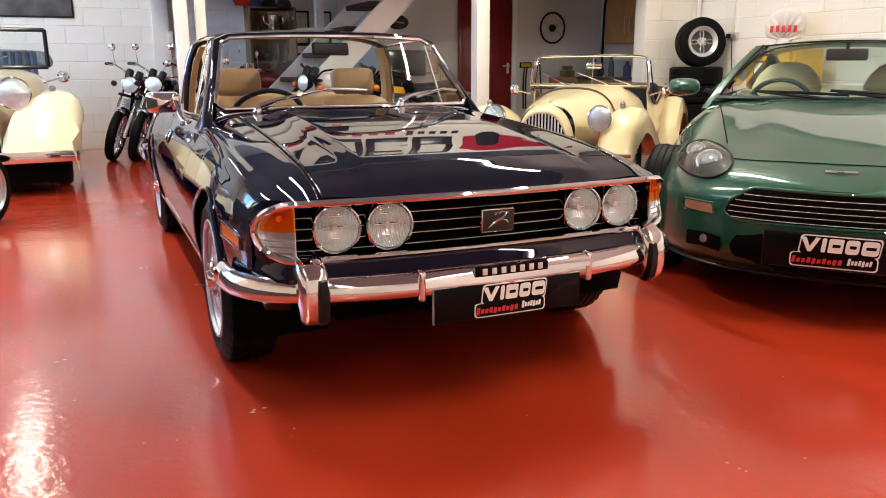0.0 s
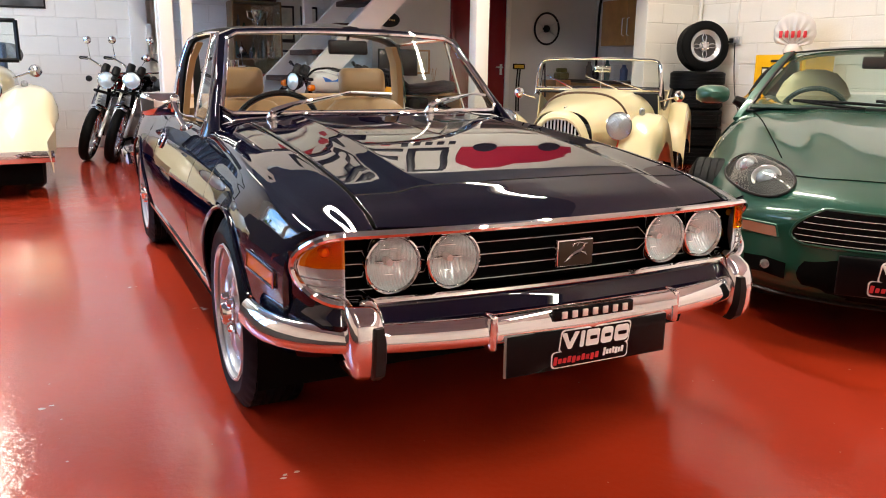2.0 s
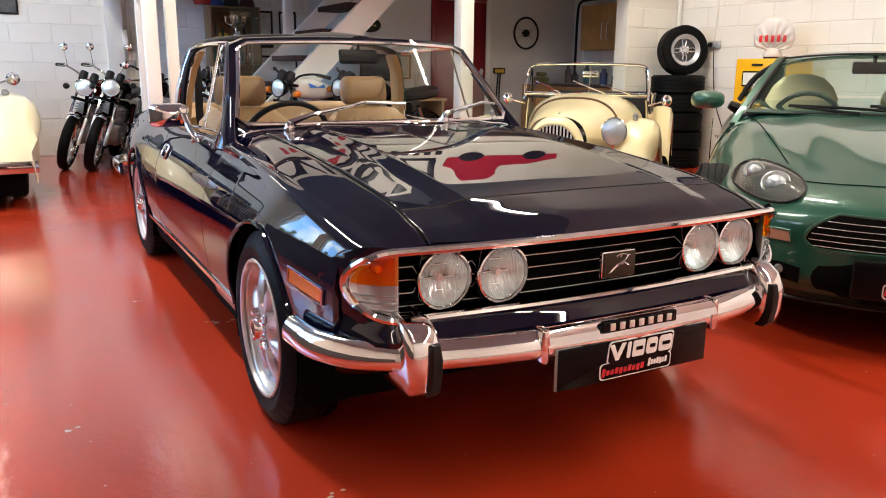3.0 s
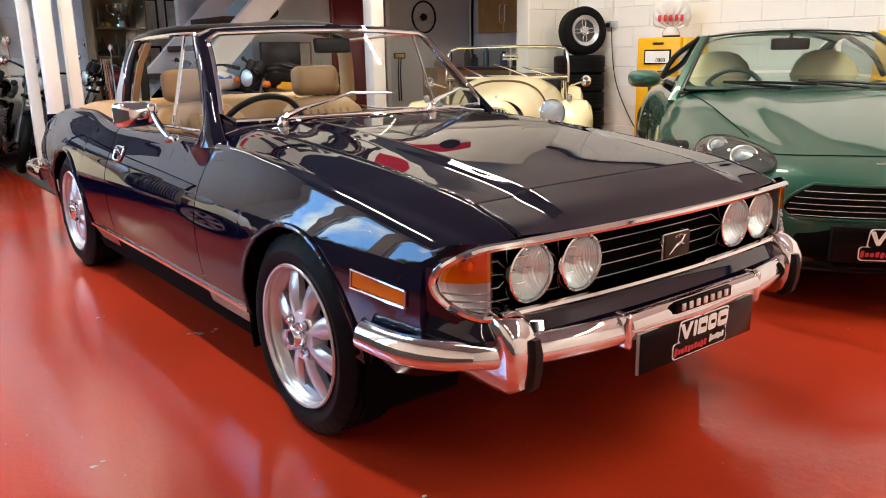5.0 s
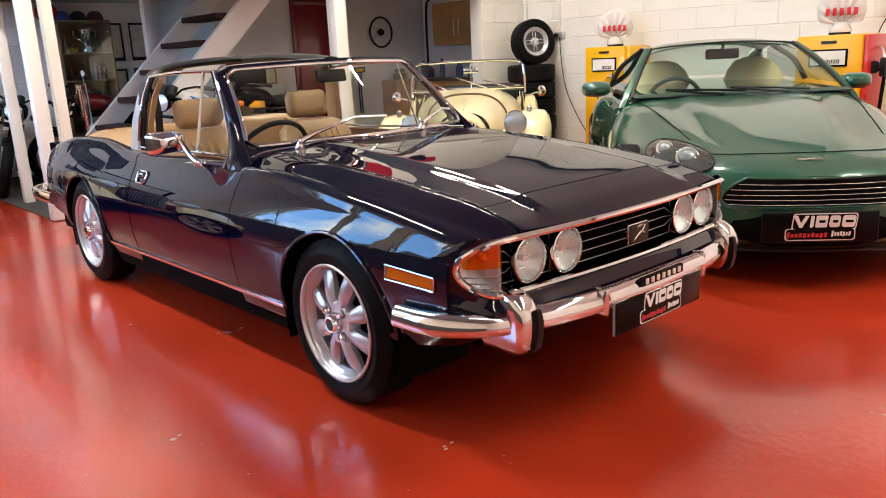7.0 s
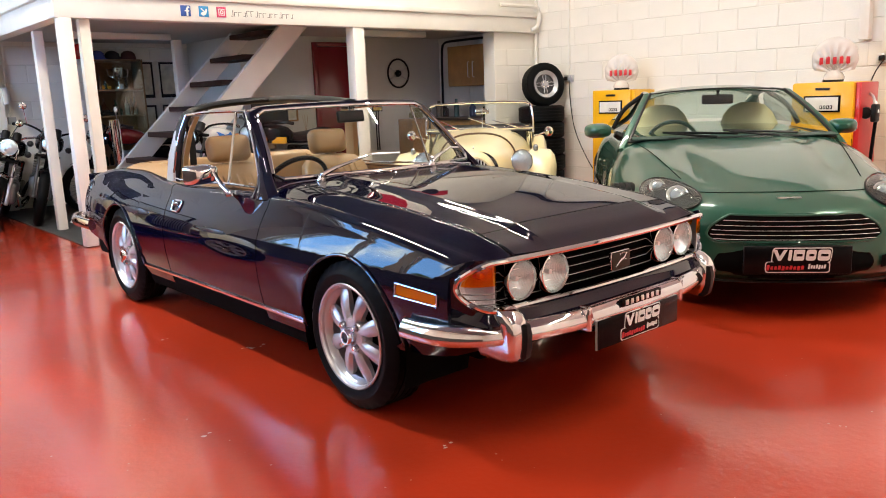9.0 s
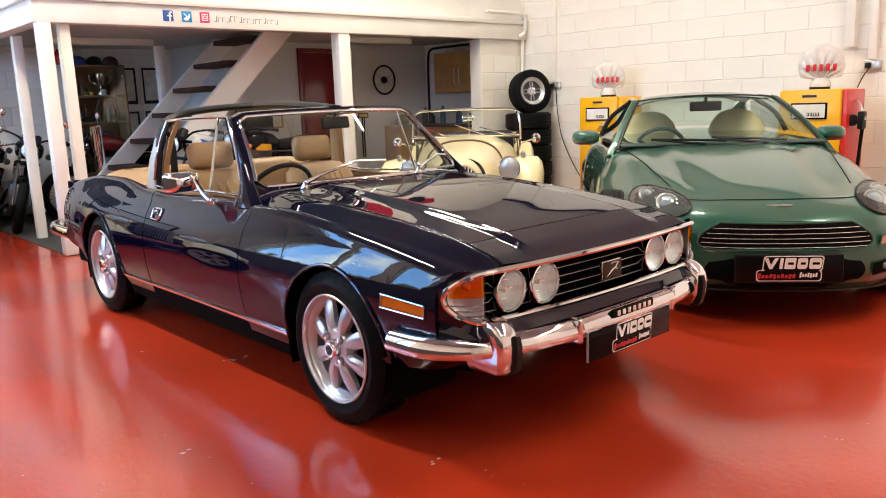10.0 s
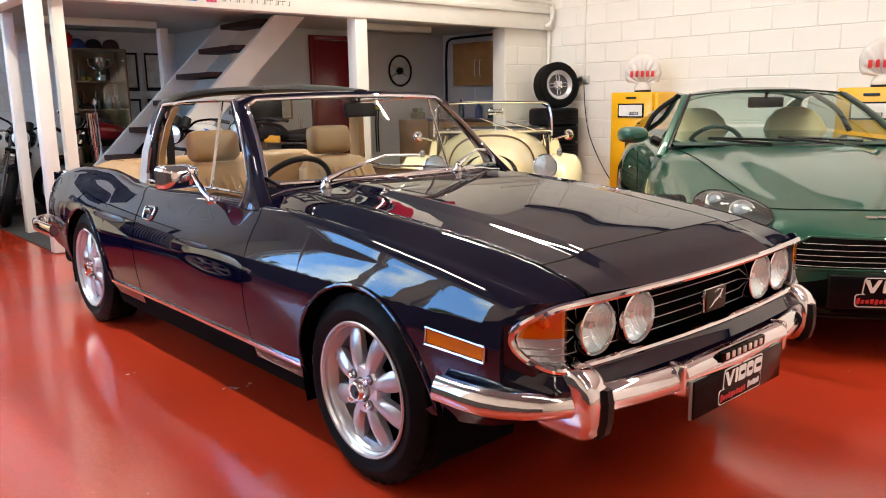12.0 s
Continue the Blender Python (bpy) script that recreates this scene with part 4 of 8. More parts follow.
# ---- wheels ----
def wheel(parent, c, side, spokes=8, steer=0.0, R=0.302, rim=0.212, width=0.19, face=None):
    """A road wheel: tyre with tread, rim, spoked centre, nuts and cap. side: -1 faces -x."""
    m = Matrix.Translation(c) @ Matrix.Rotation(radians(steer), 4, "Z") @ Matrix.Diagonal((side, 1, 1, 1))
    bm = B()
    w = width / 2
    prof = [(rim - 0.012, -w + 0.02), (rim + 0.01, -w + 0.004), (rim + 0.045, -w - 0.006), (R - 0.03, -w + 0.004), (R - 0.008, -w + 0.016)]
    for i in range(5):
        h0 = -w + 0.024 + i * (2 * w - 0.048) / 5
        h1 = h0 + (2 * w - 0.048) / 5
        prof += [(R, h0), (R, h1 - 0.006), (R - 0.007, h1 - 0.005), (R - 0.007, h1 - 0.001)]
    prof += [(R, w - 0.022), (R - 0.008, w - 0.016), (R - 0.03, w - 0.004), (R - 0.034, w - 0.002), (rim + 0.045, w + 0.006), (rim + 0.040, w + 0.007), (rim + 0.01, w - 0.004), (rim - 0.012, w - 0.02)]
    vv = lathe(bm, prof, m, 144, False)
    for row in vv[3:-6]:
        if (m.inverted() @ row[0].co).yz.length > R - 0.012:
            edge = abs((m.inverted() @ row[0].co).x) > w - 0.045
            for j, v in enumerate(row):
                if edge and j % 4 == 0:
                    q = m.inverted() @ v.co
                    v.co = m @ Vector((q.x, q.y * (1 - 0.006 / R), q.z * (1 - 0.006 / R)))
    # black disc filling the rim stands in for the shade between the spokes
    gap_disc = B()
    rod(gap_disc, m @ Vector((-0.06, 0, 0)), m @ Vector((0.018, 0, 0)), rim - 0.037, n=32)
    parent = part("wheel", gap_disc, under_black, parent, "road wheel with a silver eight-spoke alloy rim")
    part("tyre", bm, rubber, parent, "black road tyre")
    bm = B()
    lathe(bm, [(rim - 0.014, -w + 0.01), (rim - 0.03, -w + 0.03), (rim - 0.035, 0.0), (rim - 0.030, w - 0.045), (rim - 0.016, w - 0.030), (rim - 0.012, w - 0.016), (rim + 0.002, w - 0.006), (rim + 0.006, w - 0.001), (rim + 0.002, w + 0.004), (rim - 0.004, w + 0.002), (rim - 0.008, w - 0.008)], m, 48, False)
    part("rim", bm, alloy, parent, "silver alloy rim")
    bm = B()
    x0 = w - 0.040
    for i in range(spokes):
        t = 2 * math.pi * (i + 0.5) / spokes
        mm = m @ Matrix.Rotation(t, 4, "X")
        rows = []
        for r, hw, dx, th in ((0.045, 0.017, 0.010, 0.020), (0.075, 0.021, 0.012, 0.020), (0.105, 0.0275, 0.012, 0.019), (0.14, 0.0325, 0.007, 0.017), (0.165, 0.032, 0.002, 0.014), (rim - 0.018, 0.024, -0.004, 0.010)):
            rows.append([mm @ Vector((x0 + dx + u * th, v * hw, r)) for u, v in ((-1, -1), (0.2, -1), (0.85, -0.55), (1.0, 0), (0.85, 0.55), (0.2, 1), (-1, 1))])
        grid(bm, rows)
    lathe(bm, [(0.080, -0.02), (0.079, 0.018), (0.073, 0.028), (0.040, 0.030), (0.038, 0.024)], m @ Matrix.Translation((x0, 0, 0)), 32, False)
    part("spokes", bm, alloy, parent)
    bm = B()
    lathe(bm, [(0.037, 0.0), (0.036, 0.034), (0.033, 0.052), (0.028, 0.060), (0.024, 0.060), (0.022, 0.057), (0.0005, 0.057)], m @ Matrix.Translation((x0, 0, 0)), 24, False)
    part("hub_cap", bm, chrome, parent, "chrome hub cap")
    bm = B()
    disc(bm, m @ Vector((x0 + 0.0585, 0, 0)), 0.021, m.to_3x3() @ Vector((1, 0, 0)))
    part("cap_disc", bm, black_gloss, parent)
    for i in range(4):
        t = 2 * math.pi * (i + 0.5) / 4
        bm = B()
        lathe(bm, [(0.0165, 0.0295), (0.0160, 0.0312), (0.0125, 0.0313)], m @ Matrix.Translation(Vector((x0, 0.058 * math.cos(t), 0.058 * math.sin(t)))), 16, False)
        part("nut_seat", bm, dark_alloy, parent)
        bm = B()
        p = Vector((0, 0.058 * math.cos(t), 0.058 * math.sin(t)))
        lathe(bm, [(0.0125, 0.01), (0.0125, 0.042), (0.009, 0.050), (0.0005, 0.052)], m @ Matrix.Translation(p + Vector((x0, 0, 0))), 6, False)
        part("wheel_nut", bm, chrome, parent)


for y in (0.0, 2.54):
    for s in (-1, 1):
        wheel(STAG, (s * 0.687, y, 0.302), s)


# ---- the open car's windscreen, hoop, doors and cabin ----
def ws_base(a):
    return Vector((0.626 * a, 0.645 + 0.155 * abs(a) ** 2.2, 0.878 - 0.008 * a * a))


def ws_top(a):
    return Vector((0.528 * a, 1.005 + 0.115 * abs(a) ** 2.2, 1.199 - 0.012 * a * a))


def ws_point(a, t):
    return ws_base(a).lerp(ws_top(a), t) + Vector((0, -0.018 * 4 * t * (1 - t), 0))


A = np.linspace(-1, 1, 25)
bm = B()
grid(bm, [[ws_point(a * 0.97, t) for a in A] for t in np.linspace(0.02, 0.98, 8)])
g = part("windscreen", bm, SCREEN, STAG, "clear curved windscreen glass")
g.visible_shadow = False
ring = [ws_point(a, 0.0) for a in np.linspace(-0.93, 0.93, 21)] + [ws_point(1, t) for t in np.linspace(0.07, 0.93, 8)] + [ws_point(a, 1.0) for a in np.linspace(0.93, -0.93, 21)] + [ws_point(-1, t) for t in np.linspace(0.93, 0.07, 8)]
bm = B()
tube(bm, [p + Vector((0, -0.012, 0.0)) for p in ring], 0.0095, 8, closed=True, up=Vector((0, 1, 0.3)))
part("screen_trim", bm, chrome, STAG, "bright windscreen surround")
# painted frame outside the trim
bm = B()
rows = []
for k, (o, dy) in enumerate(((0.0, -0.006), (0.014, -0.010), (0.033, 0.002), (0.040, 0.030), (0.034, 0.075))):
    row = []
    for p in ring:
        d = Vector((p.x / 0.60, 0, (p.z - 1.035) / 0.165))
        d = Vector((max(-1, min(1, d.x)) ** 5 if abs(d.x) < 0.995 else (1 if d.x > 0 else -1), 0, max(-1, min(1, d.z)) ** 5))
        d = d.normalized() if d.length > 0.01 else Vector((0, 0, 1))
        s = 0.62 if d.z > 0.6 else 1.0
        row.append(p + Vector((d.x * o * s, dy + (0.0 if d.z > -0.6 else -0.3 * o), d.z * o * s)))
    rows.append(row)
skin(bm, rows, 0.003, True)
part("screen_frame", bm, navy, STAG)

# scuttle panel under the screen, with a bright strip
bm = B()
skin(bm, [[(x, lerp(scuttle_y(x) + GAP, ws_base(x / 0.655).y + 0.02, t), lerp(top_curve(abs(x), scuttle_y(x)), 0.872, t**1.3)) for x in np.linspace(-0.655, 0.655, 33)] for t in np.linspace(0, 1, 6)], 0.004)
part("scuttle", bm, navy, STAG)
bm = B()
tube(bm, [(x, scuttle_y(x) + 0.028, top_curve(abs(x), scuttle_y(x)) + 0.006) for x in np.linspace(-0.63, 0.63, 27)], 0.005, 8)
part("scuttle_trim", bm, chrome, STAG)


def post_foot(bm):
    """The foot of the windscreen pillar, widening into the wing and scuttle."""
    rows = []
    for (x, y, z), rx, ry in (((0.580, 1.015, 1.07), 0.018, 0.026), ((0.612, 0.915, 0.97), 0.022, 0.036), ((0.636, 0.855, 0.90), 0.025, 0.052), ((0.652, 0.822, 0.85), 0.030, 0.075), ((0.662, 0.810, 0.81), 0.040, 0.105), ((0.668, 0.810, 0.785), 0.046, 0.125)):
        rows.append([(x + rx * math.cos(t), y + ry * math.sin(t), z) for t in np.linspace(0, 2 * math.pi, 21)[:-1]])
    vv = grid(bm, rows, True)
    cap(bm, vv[0]), cap(bm, vv[-1])


both("pillar_foot", post_foot, navy)

# roll hoop, fore-and-aft bar, side rails
hoop = [(-0.63, 1.965, 0.79), (-0.615, 1.94, 0.95), (-0.59, 1.905, 1.10), (-0.548, 1.885, 1.180), (-0.42, 1.88, 1.219), (-0.2, 1.875, 1.238), (0, 1.873, 1.243)]
hoop = hoop + [(-x, y, z) for x, y, z in reversed(hoop[:-1])]
bm = B()
rows = []
for p, d, a, b in frames_along(curve_points(hoop, 44), Vector((0, 1, 0))):
    rows.append([p + Vector((0, 0.055 * math.cos(t), 0)) + d.cross(Vector((0, 1, 0))).normalized() * 0.020 * math.sin(t) for t in np.linspace(0, 2 * math.pi, 13)[:-1]])
grid(bm, rows, True)
part("roll_hoop", bm, black_vinyl, STAG, "black vinyl covered roll hoop")
bm = B()
tube(bm, curve_points([(0, 1.03, 1.208), (0, 1.25, 1.228), (0, 1.6, 1.242), (0, 1.89, 1.242)], 12), 0.060, 12, squash=0.36)
part("roof_bar", bm, black_vinyl, STAG, "black padded centre bar")


def hoop_lining(bm):
    rows = []
    for z, x, y in ((0.80, 0.600, 1.935), (0.95, 0.585, 1.91), (1.08, 0.560, 1.875), (1.165, 0.522, 1.855)):
        rows.append([(x + 0.022, y - 0.048, z), (x - 0.004, y - 0.045, z), (x - 0.012, y, z), (x - 0.004, y + 0.045, z)])
    skin(bm, rows, 0.006)


both("hoop_lining", hoop_lining, tan_leather, label="tan lining on the inside of the hoop")


def b_post_trim(bm):
    rows = []
    for z, x, y, w in ((0.790, 0.655, 1.985, 0.060), (0.95, 0.640, 1.96, 0.048), (1.08, 0.612, 1.922, 0.038), (1.175, 0.572, 1.898, 0.028)):
        rows.append([(x - 0.012, y - w, z), (x, y - w + 0.01, z), (x + 0.003, y, z), (x, y + w - 0.01, z), (x - 0.012, y + w, z)])
    skin(bm, rows, 0.003)


both("b_post_trim", b_post_trim, steel, label="brushed steel pillar trim")


def window_rail(bm):
    tube(bm, curve_points([(0.556, 1.150, 1.188), (0.575, 1.30, 1.190), (0.582, 1.60, 1.185), (0.574, 1.850, 1.174)], 12), 0.008, 8)
    tube(bm, curve_points([(0.574, 1.850, 1.174), (0.612, 1.885, 1.06), (0.650, 1.920, 0.85)], 8), 0.007, 8)
    tube(bm, curve_points([(0.668, 0.845, 0.836), (0.615, 0.98, 1.03), (0.560, 1.145, 1.188)], 8), 0.008, 8)


both("window_rail", window_rail, chrome, label="bright window frame")


def belt_trim(bm):
    tube(bm, [(half_w(y) - 0.150, y, shoulder(y) + 0.022) for y in np.linspace(0.85, 1.91, 14)], 0.006, 8)


both("belt_trim", belt_trim, chrome)


def quarter_glass(bm):
    cap(bm, [bm.verts.new(p) for p in ((0.662, 0.88, 0.836), (0.562, 1.165, 1.180), (0.570, 1.235, 1.182), (0.666, 1.19, 0.832))])


def quarter_frame(bm):
    tube(bm, [(0.666, 1.19, 0.832), (0.570, 1.235, 1.182)], 0.007, 8)


for q, f in zip(both("quarter_light", quarter_glass, pane, label="small fixed quarter-light glass"), both("quarter_frame", quarter_frame, chrome)):
    q.visible_shadow = False
    f.parent = q


def rear_deck(bm):
    rows = []
    for y in np.linspace(1.95, 2.72, 14):
        zo = top_curve(half_w(y) - 0.17, y) + 0.004
        xo = half_w(y) - 0.155
        rows.append([(lerp(xo, xo - 0.17, i / 8), y, zo + 0.028 * math.sin(i / 8 * math.pi * 0.75)) for i in range(9)])
    skin(bm, rows, 0.008)


both("deck_trim", rear_deck, tan_leather, label="tan padded trim round the rear of the cockpit")
bm = B()
skin(bm, [[(x, lerp(2.42, 2.74, t), 0.845 + 0.035 * math.sin(math.pi * min(t * 0.9 + 0.1, 1))) for x in np.linspace(-0.55, 0.55, 15)] for t in np.linspace(0, 1, 9)], 0.008)
part("hood_cover", bm, tan_leather, STAG, "tan cover over the folded hood")

# tub, dash, seats
bm = B()
skin(bm, [[(x, y, z) for x, z in ((-0.66, 0.80), (-0.64, 0.55), (-0.60, 0.36), (0.60, 0.36), (0.64, 0.55), (0.66, 0.80))] for y in (0.9, 1.4, 2.0, 2.5)], 0.006)
span(bm, -0.11, 0.11, 0.95, 2.1, 0.365, 0.52, 0.03)
part("cockpit_tub", bm, tan_leather, STAG)
bm = B()
skin(bm, [[(x, lerp(ws_base(x / 0.63).y + 0.03, 1.02, t), 0.852 - 0.05 * t**1.5) for x in np.linspace(-0.60, 0.60, 13)] for t in np.linspace(0, 1, 5)], 0.006)
skin(bm, [[(x, 1.02 + 0.03 * t, lerp(0.803, 0.60, t)) for x in np.linspace(-0.60, 0.60, 7)] for t in np.linspace(0, 1, 4)], 0.006)
part("dashboard", bm, black_vinyl, STAG)


def seat_back(cx):
    bm = B()
    rows = []
    for z, y, w, d in ((0.50, 1.66, 0.235, 0.07), (0.60, 1.70, 0.245, 0.085), (0.72, 1.745, 0.245, 0.085), (0.82, 1.785, 0.225, 0.07), (0.87, 1.805, 0.17, 0.05), (0.885, 1.81, 0.10, 0.03)):
        rows.append([(cx + w * math.copysign(abs(math.cos(t)) ** 0.5, math.cos(t)), y - d * math.copysign(abs(math.sin(t)) ** 0.6, math.sin(t)) - 0.02 * abs(math.cos(t)) ** 3, z) for t in np.linspace(0, 2 * math.pi, 29)[:-1]])
    vv = grid(bm, rows, True)
    cap(bm, vv[-1])
    return bm


for cx in (-0.345, 0.345):
    bm = B()
    box(bm, (cx, 1.46, 0.47), (0.47, 0.50, 0.16), 0.05, seg=3)
    st = part("front_seat", bm, tan_leather, STAG, "tan leather front seat with pleated backrest and headrest")
    part("backrest", seat_back(cx), tan_leather, st)
    for i in range(7):
        bm = B()
        x = cx - 0.135 + 0.045 * i
        tube(bm, curve_points([(x, 1.66 - 0.068, 0.54), (x, 1.69 - 0.078, 0.62), (x, 1.742 - 0.080, 0.74), (x, 1.782 - 0.063, 0.82)], 6), 0.017, 8, squash=0.6)
        part("pleat", bm, tan_leather, st)
    bm = B()
    box(bm, (0, 0, 0), (0.265, 0.10, 0.155), 0.042, pose(cx, 1.83, 0.968, -10), 4)
    part("headrest", bm, tan_leather, st)
    bm = B()
    rod(bm, (cx - 0.05, 1.815, 0.85), (cx - 0.05, 1.83, 0.93), 0.006)
    rod(bm, (cx + 0.05, 1.815, 0.85), (cx + 0.05, 1.83, 0.93), 0.006)
    part("headrest_stay", bm, chrome, st)
bm = B()
box(bm, (0, 0, 0), (1.12, 0.14, 0.40), 0.055, pose(0, 2.36, 0.69, -14), 4)
rs = part("rear_seat", bm, tan_leather, STAG, "tan leather rear bench seat")
bm = B()
box(bm, (0, 2.16, 0.49), (1.10, 0.34, 0.14), 0.05, seg=3)
part("seat_cushion", bm, tan_leather, rs)

# steering wheel on the driver's side
m = Matrix.Translation((-0.33, 1.11, 0.785)) @ Matrix.Rotation(radians(-56), 4, "X")
bm = B()
n = 40
tube(bm, [m @ Vector((0.188 * math.cos(2 * math.pi * i / n), 0.188 * math.sin(2 * math.pi * i / n), 0)) for i in range(n)], 0.0125, 8, closed=True, up=m.to_3x3() @ Vector((0, 0, 1)))
sw = part("steering_wheel", bm, black_plastic, STAG, "thin black steering wheel")
bm = B()
for t in (math.pi * 0.15, math.pi * 0.85):
    tube(bm, [m @ Vector((0.04 * math.cos(t), 0.04 * math.sin(t), -0.01)), m @ Vector((0.183 * math.cos(t), 0.183 * math.sin(t), 0))], 0.012, 8, squash=0.4, up=m.to_3x3() @ Vector((0, 0, 1)))
lathe(bm, [(0.0005, 0.02), (0.04, 0.012), (0.05, -0.01), (0.045, -0.03)], m @ aim((0, 0, 0), (0, 0, 1)), 20, False)
rod(bm, m @ Vector((0, 0, -0.02)), m @ Vector((0, 0, -0.30)), 0.025)
part("wheel_spokes", bm, black_plastic, sw)

# interior mirror, wipers, door mirror, handles
bm = B()
box(bm, (0, 0, 0), (0.20, 0.022, 0.062), 0.011, pose(-0.02, 1.01, 1.138, -8, 0, 12), 3)
im = part("interior_mirror", bm, black_plastic, STAG)
bm = B()
tube(bm, [(-0.02, 1.015, 1.155), (-0.01, 1.03, 1.200)], 0.007, 8)
part("mirror_stay", bm, chrome, im)


def wiper(px, py, joint, left, right):
    """A wiper: pivot on the scuttle, bright arm, blade lying on the glass; points on the glass as (a, t)."""
    on = lambda p: ws_point(*p) + Vector((0, -0.020, 0.008))
    piv = Vector((px, py, top_curve(abs(px), scuttle_y(px)) + 0.006))
    bm = B()
    lathe(bm, [(0.022, -0.02), (0.022, 0.006), (0.016, 0.016), (0.013, 0.030), (0.0005, 0.033)], aim(piv, (0, -0.35, 1)), 16, False)
    w = part("wiper", bm, chrome, STAG, "bright windscreen wiper")
    top = piv + Vector((0, -0.006, 0.026))
    bm = B()
    tube(bm, [top, top.lerp(on(joint), 0.25) + Vector((0, -0.010, 0.010)), top.lerp(on(joint), 0.6) + Vector((0, -0.010, 0.006)), on(joint)], [0.013, 0.009, 0.006, 0.0035], 8)
    part("wiper_arm", bm, chrome, w)
    bm = B()
    tube(bm, [on(left) + Vector((0, 0.010, -0.004)), on(joint) + Vector((0, 0.004, 0)), on(right) + Vector((0, 0.010, -0.004))], 0.0045, 6, squash=1.4)
    part("wiper_blade", bm, steel, w)


wiper(-0.466, 0.627, (-0.20, 0.215), (-0.50, 0.10), (0.10, 0.20))
wiper(0.191, 0.600, (0.80, 0.20), (0.50, 0.09), (0.955, 0.19))


def door_mirror(bm):
    m = pose(0.806, 1.205, 0.888, 0, 0, -8)
    rows = []
    for y, k in ((-0.056, 0.10), (-0.054, 0.35), (-0.048, 0.58), (-0.037, 0.78), (-0.020, 0.92), (0.003, 1.0), (0.03, 0.99)):
        rows.append([m @ Vector((0.078 * k * math.copysign(abs(math.cos(t)) ** 0.35, math.cos(t)), y, 0.050 * k * math.copysign(abs(math.sin(t)) ** 0.35, math.sin(t)))) for t in np.linspace(0, 2 * math.pi, 41)[:-1]])
    vv = grid(bm, rows, True)
    cap(bm, vv[0]), cap(bm, vv[-1])


def mirror_stay(bm):
    box(bm, (0.752, 1.165, 0.890), (0.040, 0.030, 0.074), 0.012, seg=3)
    tube(bm, curve_points([(0.758, 1.150, 0.895), (0.752, 1.130, 0.868), (0.742, 1.095, 0.828), (0.732, 1.060, 0.802)], 14), [0.011] * 5 + [0.012] * 10, 10)
    lathe(bm, [(0.029, 0.0), (0.027, 0.010), (0.016, 0.018), (0.0005, 0.020)], aim((0.724, 1.052, 0.792), (0.30, -0.1, 1)), 16, False)


bm = B()
door_mirror(bm)
q = part("door_mirror", flip(bm), chrome, STAG, "chrome door mirror on a curved arm")
bm = B()
mirror_stay(bm)
part("mirror_arm", flip(bm), chrome, q)


HY, HZ = 1.662, 0.690


def handle(bm):
    ring = [(-0.050, 0.027), (0.046, 0.027), (0.052, 0.018), (0.042, -0.020), (0.034, -0.027), (-0.036, -0.027), (-0.046, -0.020), (-0.056, 0.018)]
    tube(bm, [(side_x(HZ + b, HY + a) + 0.004, HY + a, HZ + b) for a, b in ring], 0.0065, 8, closed=True, up=Vector((1, 0, 0)))
    box(bm, (side_x(HZ, HY) + 0.006, HY, HZ + 0.012), (0.010, 0.056, 0.020), 0.004)


def handle_cup(bm):
    box(bm, (side_x(HZ, HY) + 0.001, HY - 0.002, HZ), (0.004, 0.090, 0.046), 0.001)


for q, f, d in zip(both("door_handle", handle, chrome, label="chrome door handle"), both("handle_recess", handle_cup, black_plastic), DOORS):
    q.parent = d
    f.parent = d

# side vent on the front wing, tail lamps, rear bumper
def tail_lamp(bm):
    rows = [[(side_x(z, y) + 0.006, y, z) for y in np.linspace(3.19, 3.33, 5)] for z in (0.565, 0.60, 0.632)]
    skin(bm, rows, 0.008)


both("side_repeater", tail_lamp, clear_lens, label="clear rear side lamp in a bright frame")
pts = [(x, y, 0.455) for x, y in ((0, 3.64), (0.35, 3.63), (0.62, 3.60), (0.76, 3.53), (0.822, 3.40), (0.826, 3.20), (0.822, 3.03))]
pts = curve_points([(-x, y, z) for x, y, z in reversed(pts[1:])] + pts, 36)
bm = B()
sweep(bm, pts, shape)
part("rear_bumper", bm, chrome, STAG, "chrome wraparound rear bumper")
# seat belt on the hoop
bm = B()
tube(bm, curve_points([(-0.545, 1.90, 1.13), (-0.54, 1.885, 1.0), (-0.545, 1.88, 0.85), (-0.54, 1.87, 0.80)], 8), 0.020, 8, squash=0.15, up=Vector((0, 1, 0)))
part("seat_belt", bm, black_vinyl, STAG, "black seat belt hanging from the hoop")
bm = B()
box(bm, (-0.545, 1.892, 1.14), (0.03, 0.03, 0.07), 0.01)
part("belt_guide", bm, chrome, STAG)


# ---- the green coupe: local x across, y to the rear from the nose ----
COUPE = thing("coupe", Matrix.Translation((1.545, -0.70, 0)) @ Matrix.Rotation(radians(-50), 4, "Z"), "metallic green two-door coupe with cream leather seats", "car")
plan = pchip([0.0, 0.20, 0.40, 0.55, 0.68, 0.78, 0.86, 0.905], [0.0, 0.012, 0.06, 0.15, 0.30, 0.50, 0.85, 1.35])      # nose y at x
width = pchip([0.0, 0.012, 0.06, 0.15, 0.30, 0.50, 0.85, 1.35, 2.2, 3.2, 3.7, 4.2, 4.5, 4.62], [0.02, 0.20, 0.40, 0.55, 0.68, 0.78, 0.86, 0.905, 0.895, 0.915, 0.90, 0.82, 0.66, 0.40])
deck = pchip([0.0, 0.06, 0.17, 0.30, 0.60, 1.0, 1.66, 2.2, 3.2, 3.9, 4.4, 4.62], [0.560, 0.585, 0.622, 0.650, 0.705, 0.775, 0.856, 0.885, 0.905, 0.885, 0.84, 0.78])
MID = 0.44


